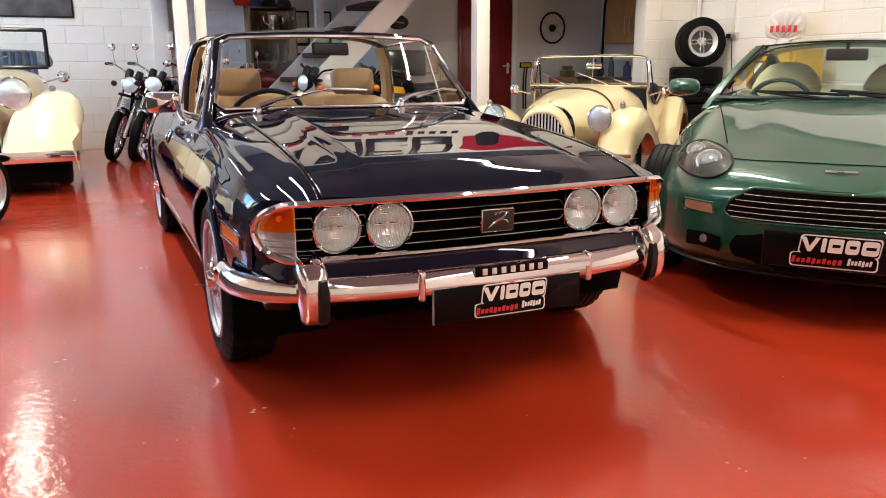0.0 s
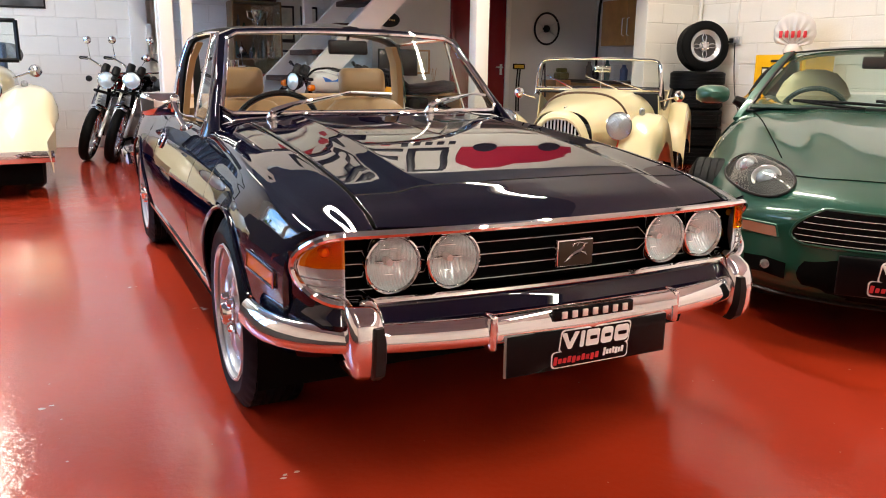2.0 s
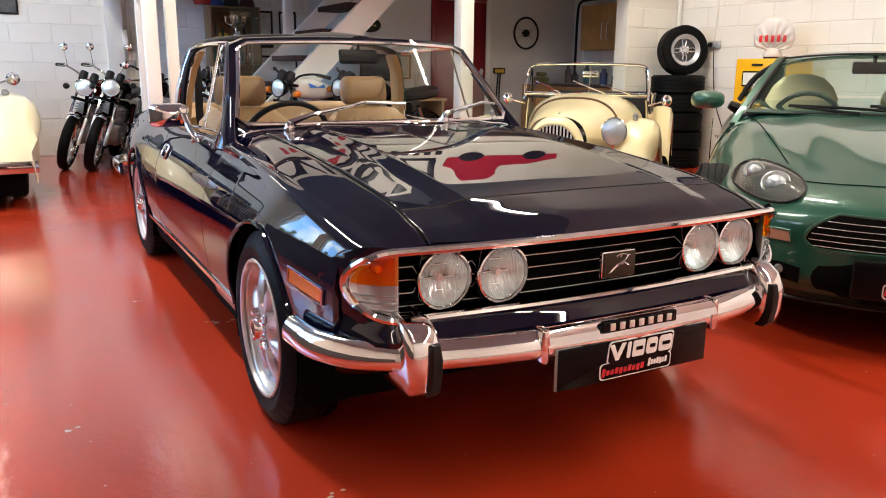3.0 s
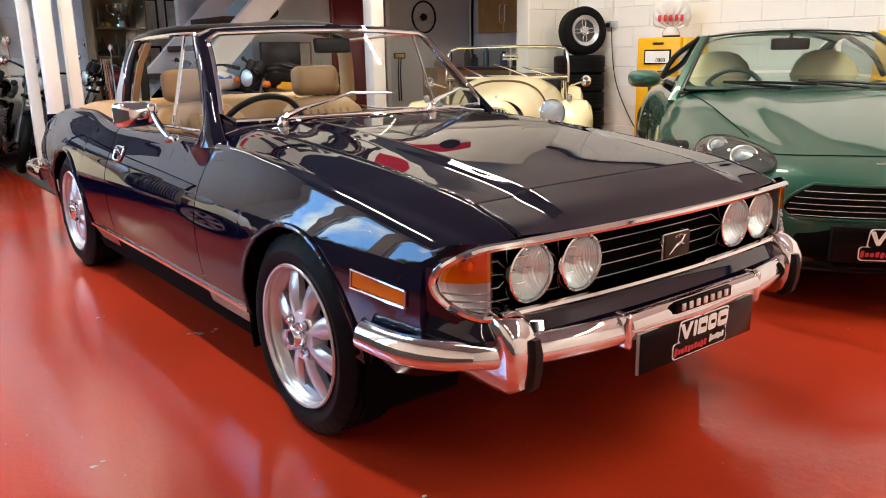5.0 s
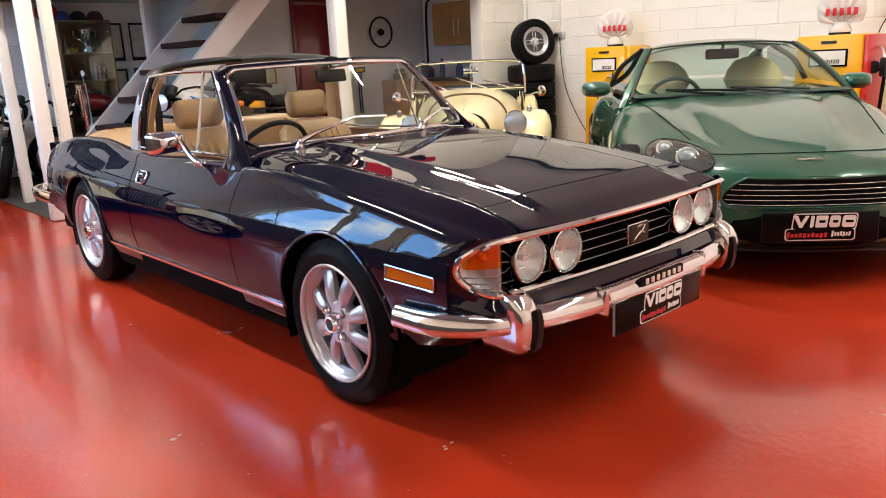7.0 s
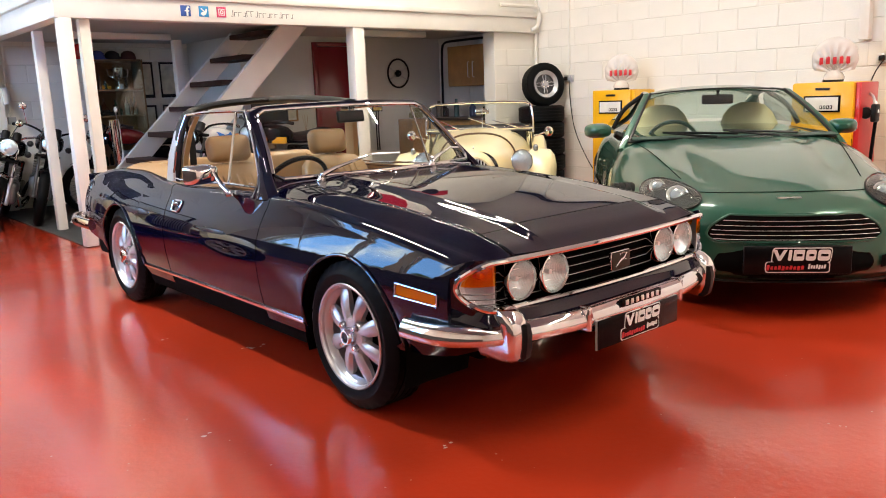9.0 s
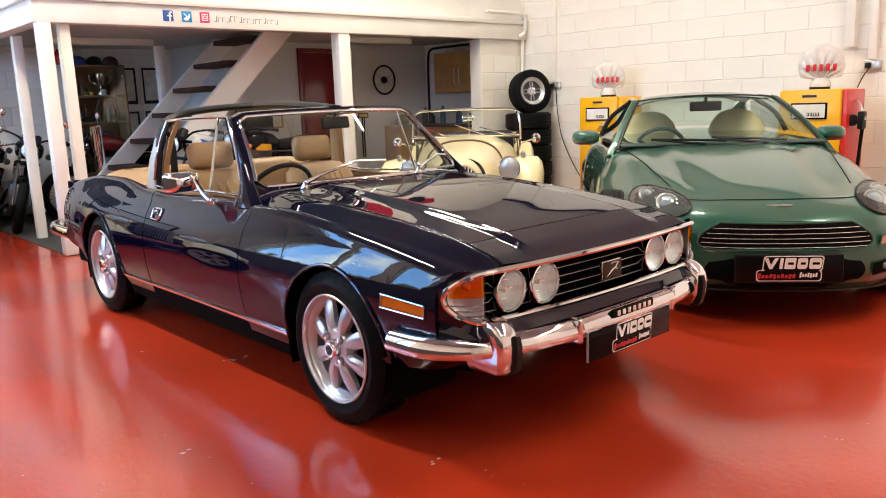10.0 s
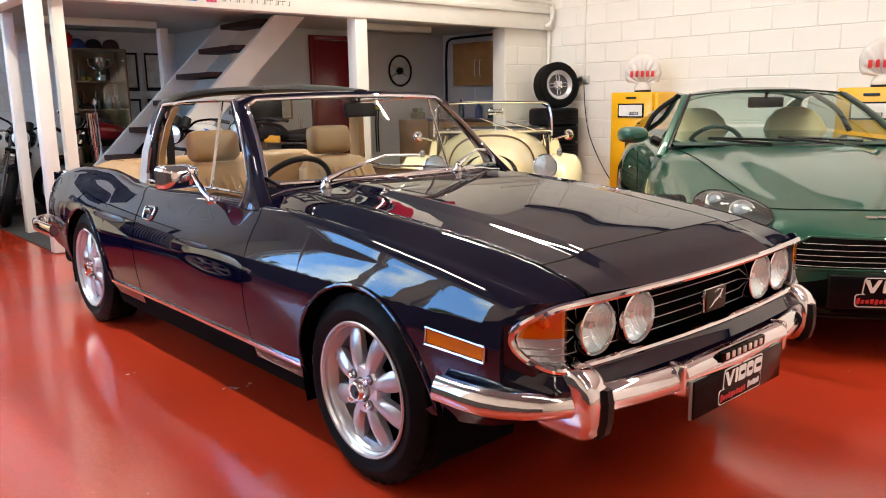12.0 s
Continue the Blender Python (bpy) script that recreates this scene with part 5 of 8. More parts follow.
def deck_z(x, y):
    r = min(abs(x) / max(width(y), 0.03), 1.0)
    p = lerp(3.6, 7.0, smooth((y - 0.9) / 0.8))
    z = MID + (deck(y) - MID) * max(0.0, 1 - r**p) ** 0.5
    # raised wing crests over the front wheels
    z += 0.022 * math.exp(-((abs(x) - 0.66) / 0.14) ** 2) * math.exp(-((y - 0.95) / 0.45) ** 2)
    # raised middle of the bonnet, widening to the rear, and a shallow trough each side of it
    edge = 0.25 + 0.13 * smooth((y - 0.2) / 1.4)
    k = smooth((y - 0.16) / 0.5) * smooth((1.75 - y) / 0.12)
    return z + k * (0.012 * smooth((edge + 0.05 - abs(x)) / 0.09) - 0.008 * math.exp(-((abs(x) - edge - 0.10) / 0.07) ** 2))


def face_y(x, z):
    """The bumper's front face, tucked under towards the floor."""
    return plan(abs(x)) + 0.10 * max(0, (0.28 - z) / 0.10) ** 2 - 0.012 * math.sin(max(0, min(1, (z - 0.2) / 0.24)) * math.pi)


bm = B()
rows = []
for t in np.linspace(-1, 1, 65):
    x = 0.904 * math.sin(t * math.pi / 2)
    y0 = plan(abs(x))
    row = [(x, face_y(x, z), z) for z in np.linspace(0.185, MID, 9)]
    for i in range(1, 27):
        y = lerp(y0, 1.66, (i / 26) ** 1.7)
        row.append((x, y, deck_z(x, y)))
    rows.append(row)
skin(bm, rows, 0.004)
part("front_body", bm, green_paint, COUPE)


def flank(bm):
    """Side from the front wing to the tail, with the wheel arches left open."""
    def low(y):
        z = 0.20
        for yc in (0.86, 3.45):
            d = 0.35**2 - (y - yc) ** 2
            if d > 0:
                z = max(z, 0.31 + math.sqrt(d))
        return z
    ys = sorted(set(np.linspace(0.52, 4.60, 60).tolist() + [yc - 0.35 * math.cos(t) for yc in (0.86, 3.45) for t in np.linspace(0, math.pi, 21)]))
    rows = []
    for y in ys:
        w, zb = width(y), low(y)
        rows.append([(w - 0.01 * abs((z - 0.5) / 0.3) - 0.02 * max(0, (0.35 - z) / 0.15) + (0.008 if z > 0.45 else 0), y, z) for z in np.linspace(zb, max(MID, zb), 8)])
    skin(bm, rows, 0.004)


for sgn in (1, -1):
    bm = B()
    flank(bm)
    if sgn < 0:
        flip(bm)
    part("flank", bm, green_paint, COUPE)
bm = B()
rows = []
for t in np.linspace(-1, 1, 41):
    row = []
    for y in np.linspace(1.66, 4.62, 32):
        x = width(y) * math.sin(t * math.pi / 2)
        row.append((x, y, max(deck_z(x * 0.999, y), MID)))
    rows.append(row)
skin(bm, rows, 0.004)
part("rear_body", bm, green_paint, COUPE)
bm = B()
skin(bm, [[(x, 4.60 - 0.35 * (abs(x) / 0.82) ** 4 + 0.02, z) for x in np.linspace(-0.80, 0.80, 15)] for z in np.linspace(0.2, 0.76, 6)], 0.004)
part("tail", bm, green_paint, COUPE)
bm = B()
span(bm, -0.55, 0.55, 0.25, 4.4, 0.14, 0.40, 0.02)
span(bm, -0.84, 0.84, 1.25, 3.05, 0.14, 0.30, 0.02)
part("underbody", bm, under_black, COUPE)

# shut lines of the bonnet: black beads on the skin paint their shade
def line_on_deck(pts, off=0.002):
    return [(x, y, deck_z(x, y) + off) for x, y in pts]


bm = B()
tube(bm, line_on_deck([(x, 0.255 + 0.30 * (abs(x) / 0.44) ** 3 * 0.3) for x in np.linspace(-0.44, 0.44, 33)]), 0.0032, 6, squash=0.6)
for s in (-1, 1):
    tube(bm, line_on_deck([(s * lerp(0.50, 0.68, t), lerp(0.60, 1.66, t)) for t in np.linspace(0, 1, 18)]), 0.0032, 6, squash=0.6)
part("bonnet_gap_shade", bm, under_black, COUPE)

# grille: a black sheet proud of the nose stands in for the shaded opening
GR0, GR1 = 0.414, 0.554
grille_plan = pchip([0, 0.10, 0.25, 0.5, 0.75, 1], [0.88, 0.96, 1.0, 0.97, 0.88, 0.74])


def grille_half(z):
    return 0.435 * grille_plan((z - GR0) / (GR1 - GR0))


def nose_at(x, z, off):
    """A point off the coupe's nose at x and height z."""
    lo = plan(abs(x))
    hi = lo + 0.35
    if z > MID and deck_z(x, lo + 1e-4) < z:
        for _ in range(24):
            mid = (lo + hi) / 2
            lo, hi = (mid, hi) if deck_z(x, mid) < z else (lo, mid)
        return Vector((x, lo + off, z))
    return Vector((x, face_y(x, min(z, MID)) + off, z))


zs = np.linspace(GR0, GR1, 13)
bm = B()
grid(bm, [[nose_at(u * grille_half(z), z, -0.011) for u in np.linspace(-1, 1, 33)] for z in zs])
gr = part("grille", bm, under_black, COUPE, "black sheet drawn as the shaded grille opening, with thin bright bars")
for z in (0.428, 0.451, 0.475, 0.500, 0.526):
    bm = B()
    h = grille_half(z) * 0.965
    tube(bm, [nose_at(x, z, -0.018) for x in np.linspace(-h, h, 25)], 0.0012, 6)
    part("grille_bar", bm, bright_bar, gr)
bm = B()
loop = [(grille_half(z), z) for z in zs] + [(x, GR1) for x in np.linspace(0.28, -0.28, 11)] + [(-grille_half(z), z) for z in reversed(zs)] + [(x, GR0) for x in np.linspace(-0.35, 0.35, 11)]
tube(bm, [nose_at(x, z, -0.009) for x, z in loop], 0.0065, 8, closed=True, up=Vector((0, 1, 0)))
part("grille_lip", bm, green_paint, gr)
# lower intake, a black sheet for the shade inside it, and plate
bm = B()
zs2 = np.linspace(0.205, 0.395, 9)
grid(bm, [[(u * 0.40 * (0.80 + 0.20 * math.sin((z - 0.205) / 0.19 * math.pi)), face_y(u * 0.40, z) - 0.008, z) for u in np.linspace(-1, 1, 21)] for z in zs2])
part("intake_shade", bm, under_black, COUPE)
show_plate(COUPE, pose(0, -0.045, 0.326), 0.52, 0.140)
bm = B()
box(bm, (0, -0.036, 0.326), (0.528, 0.02, 0.148), 0.004)
part("plate_holder", bm, black_plastic, COUPE)
# lip under the chin
bm = B()
tube(bm, [(x, plan(abs(x)) + 0.055, 0.188) for x in np.linspace(-0.70, 0.70, 31)], 0.014, 8, squash=0.6)
part("chin_lip", bm, black_plastic, COUPE)


def on_face(x, z, off=-0.006):
    return Vector((x, face_y(x, z) + off, z))


lamp_eye = surf("projector_lens", (0.42, 0.46, 0.52), 0.08, 0.4, 1.0)
for s in (-1, 1):
    # indicator, and fog lamp on a black patch that paints its recess in shade
    bm = B()
    grid(bm, [[on_face(s * lerp(0.485, 0.62, u), z, -0.010) for u in np.linspace(0, 1, 7)] for z in (0.425, 0.445, 0.465)])
    part("indicator", bm, surf("smoked_amber_lens", (0.42, 0.20, 0.13), 0.12, 0, 1.0) if s < 0 else bpy.data.materials["smoked_amber_lens"], COUPE, "clear and amber indicator lens")
    bm = B()
    lp = [on_face(s * x, z, -0.012) for x, z in ((0.478, 0.425), (0.490, 0.470), (0.625, 0.466), (0.632, 0.440), (0.615, 0.422))]
    tube(bm, lp, 0.005, 6, closed=True, up=Vector((0, 1, 0)))
    part("indicator_rim", bm, green_paint, COUPE)
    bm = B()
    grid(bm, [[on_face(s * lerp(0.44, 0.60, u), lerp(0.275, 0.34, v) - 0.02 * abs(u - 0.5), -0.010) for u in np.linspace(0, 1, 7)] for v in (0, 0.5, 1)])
    fg = part("fog_recess_shade", bm, under_black, COUPE)
    bm = B()
    lathe(bm, [(0.0005, 0.016), (0.014, 0.012), (0.020, 0.0), (0.021, -0.02)], aim(on_face(s * 0.515, 0.308, -0.015), (0, -1, 0)), 16, False)
    part("fog_lamp", bm, clear_lens, fg)
    # headlamp behind a flush cover
    cx, cy, ang = s * 0.586, 0.452, s * radians(66)

    def lamp_pt(r, t, off, cx=cx, cy=cy, ang=ang):
        u, v = 0.29 * r * math.cos(t), 0.099 * r * math.sin(t)
        x, y = cx + u * math.cos(ang) - v * math.sin(ang), cy + u * math.sin(ang) + v * math.cos(ang)
        y = max(y, plan(abs(x)) + 0.012)
        return Vector((x, y, deck_z(x, y) + off))
    N = [2 * math.pi * k / 36 for k in range(36)]
    bm = B()
    vv = grid(bm, [[lamp_pt(r, t, 0.003) for t in N] for r in (1.0, 0.8, 0.6, 0.4, 0.2, 0.02)], True)
    hl = part("headlamp", bm, surf("lamp_housing_grey", (0.010, 0.010, 0.011), 0.5, 0.0, spec=0.15) if s < 0 else bpy.data.materials["lamp_housing_grey"], COUPE, "headlamp unit under a clear flush cover")
    for k, (u, rr) in enumerate(((0.30, 0.060), (-0.46, 0.046))):
        c = lamp_pt(abs(u), math.pi if u * s > 0 else 0.0, 0.004)
        nrm = Vector((s * 0.12, -0.72, 0.68))
        bm = B()
        lathe(bm, [(rr, -0.02), (rr, 0.006), (rr * 0.92, 0.008), (rr * 0.85, 0.002), (rr * 0.6, -0.012), (0.001, -0.02)], aim(c, nrm), 24, False)
        part("lamp_bowl", bm, steel, hl)
        bm = B()
        lathe(bm, [(rr * 0.70, 0.002), (rr * 0.62, 0.012), (rr * 0.4, 0.021), (0.0005, 0.025)], aim(c, nrm), 20, False)
        part("lamp_lens", bm, lamp_eye, hl)
    bm = B()
    grid(bm, [[lamp_pt(r, t, 0.010 + 0.030 * (1 - r * r)) for t in N] for r in (1.0, 0.8, 0.6, 0.4, 0.2, 0.02)], True)
    cv = part("lamp_cover", bm, pane, hl, "clear cover")
    cv.visible_shadow = False
    bm = B()
    tube(bm, [lamp_pt(1.0, t, 0.008) for t in N], 0.006, 6, closed=True)
    part("lamp_seal", bm, black_plastic, hl)

# badge
bm = B()
for s in (-1, 1):
    skin(bm, [[(s * x, y, deck_z(x, y) + 0.005) for x in np.linspace(0.0, 0.062, 6)] for y in (0.150, 0.160, 0.172)], 0.003)
box(bm, (0, 0.160, deck_z(0, 0.160) + 0.006), (0.03, 0.030, 0.006), 0.002)
part("badge", bm, chrome, COUPE, "bright winged badge")

# glasshouse
def gl_base(a):
    return Vector((0.745 * a, 1.60 + 0.20 * abs(a) ** 2.2, 0.862 - 0.030 * abs(a) ** 3))


def gl_top(a):
    return Vector((0.532 * a, 2.26 + 0.11 * a * a, 1.198 - 0.030 * a * a))


def gl(a, t):
    return gl_base(a).lerp(gl_top(a), t) + Vector((0, -0.03 * 4 * t * (1 - t), 0.018 * 4 * t * (1 - t)))


bm = B()
grid(bm, [[gl(a, t) for a in np.linspace(-0.94, 0.94, 21)] for t in np.linspace(0.02, 0.98, 8)])
g = part("windscreen", bm, TINTED, COUPE, "green tinted raked windscreen")
g.visible_shadow = False
bm = B()
rt = lambda a, y: (lerp(0.532, 0.50, smooth((y - 2.3) / 1.0)) * a, y + (0.11 * a * a if y < 2.4 else 0.05 * a * a), pchip([2.26, 2.6, 2.9, 3.2], [1.196, 1.229, 1.226, 1.19])(y) - 0.036 * a * a - 0.03 * abs(a) ** 6)
skin(bm, [[rt(a, y) for a in np.linspace(-1, 1, 17)] for y in np.linspace(2.26, 3.20, 12)], 0.006)
part("roof", bm, green_paint, COUPE)
bm = B()
grid(bm, [[Vector(rt(a * 0.9, 3.20)).lerp(Vector((0.54 * a, 4.02, 0.905)), t) + Vector((0, 0, 0.05 * math.sin(math.pi * t))) for a in np.linspace(-1, 1, 13)] for t in np.linspace(0, 1, 7)])
g = part("rear_window", bm, TINTED, COUPE)
g.visible_shadow = False
for s in (-1, 1):
    bm = B()
    tube(bm, [gl(s * 1.0, t) for t in np.linspace(-0.12, 1.0, 9)], 0.030, 8, squash=0.55)
    part("a_pillar", bm, green_paint, COUPE)
    bm = B()
    tube(bm, [gl(s * 0.955, t) + Vector((0, -0.008, 0.008)) for t in np.linspace(-0.02, 1.0, 8)], 0.011, 6)
    part("screen_seal", bm, black_plastic, COUPE)
    bm = B()
    tube(bm, curve_points([(s * 0.522, 2.37, 1.168), (s * 0.520, 2.75, 1.185), (s * 0.500, 3.2, 1.140), (s * 0.545, 3.65, 1.02), (s * 0.65, 4.05, 0.89)], 16), [0.022] * 8 + [0.03, 0.04, 0.055, 0.07, 0.085, 0.095, 0.10, 0.10, 0.10], 8, squash=0.5)
    part("roof_rail", bm, green_paint, COUPE)
    bm = B()
    tube(bm, curve_points([(s * 0.77, 2.88, 0.885), (s * 0.69, 2.90, 1.03), (s * 0.500, 2.93, 1.175)], 8), 0.020, 8)
    part("b_pillar", bm, black_plastic, COUPE)
    bm = B()
    rows = []
    for t in np.linspace(0, 1, 7):
        y = lerp(1.86, 3.85, t)
        zt = pchip([1.86, 2.1, 2.37, 2.75, 3.2, 3.6, 3.85], [0.90, 1.04, 1.155, 1.175, 1.13, 1.01, 0.91])(y)
        rows.append([(s * lerp(0.775, 0.775 - 0.27 * (zt - 0.885) / 0.29, v), y, lerp(0.885, zt, v)) for v in np.linspace(0, 1, 5)])
    grid(bm, rows)
    g = part("side_window", bm, TINTED, COUPE)
    g.visible_shadow = False
    # door mirror
    bm = B()
    m = pose(0.815 if s > 0 else -0.935, 1.93, 0.902 if s > 0 else 0.918, 0, 0, s * -14)
    rows = []
    for y, k in ((-0.10, 0.30), (-0.08, 0.62), (-0.04, 0.90), (0.01, 1.0), (0.045, 0.97)):
        rows.append([m @ Vector((0.10 * k * math.copysign(abs(math.cos(t)) ** 0.7, math.cos(t)), y, 0.056 * k * math.copysign(abs(math.sin(t)) ** 0.7, math.sin(t)))) for t in np.linspace(0, 2 * math.pi, 25)[:-1]])
    vv = grid(bm, rows, True)
    cap(bm, vv[0]), cap(bm, vv[-1])
    mr = part("door_mirror", bm, green_paint, COUPE, "green door mirror")
    bm = B()
    tube(bm, [(s * 0.81, 1.95, 0.89), (s * 0.76, 1.96, 0.865)], [0.025, 0.035], 8)
    part("mirror_foot", bm, black_plastic, mr)
    bm = B()
    tube(bm, [(s * 0.893, y, 0.64) for y in (2.55, 2.60, 2.66)], [0.006, 0.012, 0.006], 8)
    part("door_handle", bm, chrome, COUPE)
    # black bead on the flank paints the shade of the door's front gap
    bm = B()
    tube(bm, [(s * (width(1.95) + 0.003), y, z) for y, z in ((1.98, 0.80), (1.93, 0.65), (1.93, 0.45), (1.97, 0.30))], 0.003, 6)
    part("door_gap_shade", bm, under_black, COUPE)
    for y in (0.86, 3.45):
        wheel(COUPE, (s * 0.80, y, 0.32), s, spokes=6, R=0.32, rim=0.225, width=0.21)

# cabin
bm = B()
skin(bm, [[(x, lerp(1.64, 2.05, t), 0.862 + 0.02 * math.sin(t * 3) - 0.05 * t * t) for x in np.linspace(-0.70, 0.70, 9)] for t in np.linspace(0, 1, 5)], 0.006)
span(bm, -0.70, 0.70, 2.03, 2.08, 0.45, 0.83, 0.01)
part("dashboard", bm, surf("green_trim", (0.02, 0.05, 0.04), 0.5, bump=0.0008, bscale=200), COUPE)
bm = B()
skin(bm, [[(x, y, z) for x, z in ((-0.74, 0.86), (-0.70, 0.5), (-0.62, 0.32), (0.62, 0.32), (0.70, 0.5), (0.74, 0.86))] for y in (1.9, 2.6, 3.3, 3.9)], 0.006)
span(bm, -0.70, 0.70, 3.45, 3.95, 0.75, 0.87, 0.03)
part("cabin_tub", bm, bpy.data.materials["green_trim"], COUPE)
for cx in (-0.36, 0.36):
    bm = B()
    box(bm, (cx, 2.52, 0.46), (0.48, 0.50, 0.16), 0.05, seg=3)
    st = part("front_seat", bm, cream_leather, COUPE, "cream leather sports seat with a rounded back")
    bm = B()
    rows = []
    for z, y, w, d in ((0.50, 2.72, 0.22, 0.06), (0.62, 2.76, 0.245, 0.08), (0.78, 2.81, 0.25, 0.075), (0.90, 2.85, 0.235, 0.062), (0.99, 2.88, 0.195, 0.05), (1.05, 2.90, 0.135, 0.038), (1.075, 2.91, 0.06, 0.02)):
        rows.append([(cx + w * math.copysign(abs(math.cos(t)) ** 0.7, math.cos(t)), y - d * math.copysign(abs(math.sin(t)) ** 0.7, math.sin(t)), z) for t in np.linspace(0, 2 * math.pi, 25)[:-1]])
    vv = grid(bm, rows, True)
    cap(bm, vv[-1])
    part("backrest", bm, cream_leather, st)
bm = B()
box(bm, (0, 0, 0), (1.1, 0.12, 0.36), 0.05, pose(0, 3.42, 0.72, -18), 3)
part("rear_seat", bm, cream_leather, COUPE)
m = Matrix.Translation((-0.36, 2.16, 0.79)) @ Matrix.Rotation(radians(-66), 4, "X")
bm = B()
tube(bm, [m @ Vector((0.19 * math.cos(2 * math.pi * i / 36), 0.19 * math.sin(2 * math.pi * i / 36), 0)) for i in range(36)], 0.016, 8, closed=True, up=m.to_3x3() @ Vector((0, 0, 1)))
box(bm, (0, 0, -0.005), (0.34, 0.07, 0.03), 0.01, m)
part("steering_wheel", bm, bpy.data.materials["green_trim"], COUPE)
bm = B()
box(bm, (0, 0, 0), (0.24, 0.03, 0.075), 0.02, pose(0.0, 2.30, 1.118), 3)
rod(bm, (0, 2.30, 1.14), (0, 2.28, 1.185), 0.012)
part("interior_mirror", bm, black_plastic, COUPE)
for x0, x1 in ((-0.12, 0.26), (0.30, 0.68)):
    bm = B()
    tube(bm, [gl(x0 / 0.745, -0.015) + Vector((0, -0.02, 0.012)), gl((x0 - 0.34) / 0.745, 0.075) + Vector((0, -0.02, 0.012))], [0.012, 0.006], 6)
    wp = part("wiper", bm, black_plastic, COUPE)
    bm = B()
    tube(bm, [gl((x1 + v) / 0.745 - 0.45, 0.045 + 0.03 * k) + Vector((0, -0.012, 0.006)) for k, v in enumerate((0.10, -0.15, -0.42))], 0.009, 6)
    part("wiper_blade", bm, black_plastic, wp)
bm = B()
tube(bm, [gl(a, -0.01) + Vector((0, -0.008, 0.004)) for a in np.linspace(-0.97, 0.97, 21)], 0.014, 8, squash=0.7)
part("cowl_strip", bm, black_plastic, COUPE)
bm = B()
tube(bm, [gl(a, 0.985) + Vector((0, -0.006, 0.008)) for a in np.linspace(-0.95, 0.95, 21)], 0.009, 8, squash=0.7)
part("screen_seal", bm, black_plastic, COUPE)


# ---- the cream sports tourer beside the tyres: local y to the rear, origin under the windscreen's base ----
LONG = 1.03    # the long bonnet stretches the body fore and aft
TOUR = thing("tourer", Matrix.Translation((2.94, 3.12, 0)) @ Matrix.Rotation(radians(-46), 4, "Z") @ Matrix.Diagonal((0.92, LONG, 1, 1)), "cream open sports tourer with flowing wings and a slatted grille", "car")
hood_w = pchip([-1.36, -1.2, -0.8, -0.4, 0.0, 0.15], [0.235, 0.27, 0.34, 0.42, 0.52, 0.56])
hood_t = pchip([-1.36, -1.2, -0.8, -0.4, 0.0, 0.15], [0.775, 0.805, 0.845, 0.878, 0.898, 0.90])
bm = B()
rows = []
for y in np.linspace(-1.36, 0.12, 18):
    w, t = hood_w(y), hood_t(y)
    row = []
    for k in range(25):
        a = math.pi * k / 24
        row.append((w * math.copysign(abs(math.cos(a)) ** 0.75, math.cos(a)), y, 0.56 + (t - 0.56) * math.sin(a) ** 0.8))
    rows.append([(w, y, 0.36)] + row + [(-w, y, 0.36)])
skin(bm, rows, 0.004)
part("bonnet", bm, cream_paint, TOUR)
bm = B()
rod(bm, (0, -1.30, hood_t(-1.30) + 0.004), (0, 0.08, 0.893), 0.006)
part("bonnet_hinge", bm, steel, TOUR)
bm = B()
tube(bm, [(hood_w(-0.55) * math.copysign(abs(math.cos(a)) ** 0.75, math.cos(a)) * 1.01, -0.55, 0.562 + (hood_t(-0.55) - 0.555) * math.sin(a) ** 0.8) for a in np.linspace(0.0, math.pi, 25)], 0.010, 8, squash=0.6, up=Vector((0, 1, 0)))
part("bonnet_strap", bm, surf("brown_leather_strap", (0.09, 0.05, 0.03), 0.5), TOUR, "brown leather bonnet strap")
# cowl and curved grille
bm = B()
rows = []
for y, k in ((-1.36, 1.0), (-1.42, 0.985), (-1.46, 0.93), (-1.475, 0.86)):
    rows.append([(0.238 * k * math.copysign(abs(math.cos(a)) ** 0.8, math.cos(a)), y - 0.03 * math.sin(a), 0.40 + (0.378 * k) * math.sin(a) ** 0.9) for a in np.linspace(0, math.pi, 23)])
skin(bm, rows, 0.004)
part("grille_cowl", bm, cream_paint, TOUR)
bm = B()
rows = []
for k in (0.84, 0.5, 0.1):
    rows.append([(0.238 * k * math.copysign(abs(math.cos(a)) ** 0.8, math.cos(a)), -1.455 - 0.03 * math.sin(a), 0.40 + (0.378 * k) * math.sin(a) ** 0.9) for a in np.linspace(0, math.pi, 23)])
grid(bm, rows)
gb = part("grille_backing", bm, under_black, TOUR)
for i in range(15):
    x = -0.182 + 0.026 * i
    zt = 0.40 + 0.325 * max(0.05, 1 - (abs(x) / 0.205) ** 2.4) ** 0.5
    bm = B()
    tube(bm, curve_points([(x, -1.44, 0.38), (x, -1.475, 0.45), (x, -1.495, lerp(0.45, zt, 0.6)), (x, -1.492, zt)], 6), 0.0065, 6)
    part("grille_slat", bm, bright_bar, gb)
bm = B()
tube(bm, [(0.212 * math.copysign(abs(math.cos(a)) ** 0.8, math.cos(a)), -1.478 - 0.02 * math.sin(a), 0.40 + 0.335 * math.sin(a) ** 0.9) for a in np.linspace(0, math.pi, 25)], 0.007, 8, up=Vector((0, 1, 0)))
part("grille_rim", bm, cream_paint, gb)


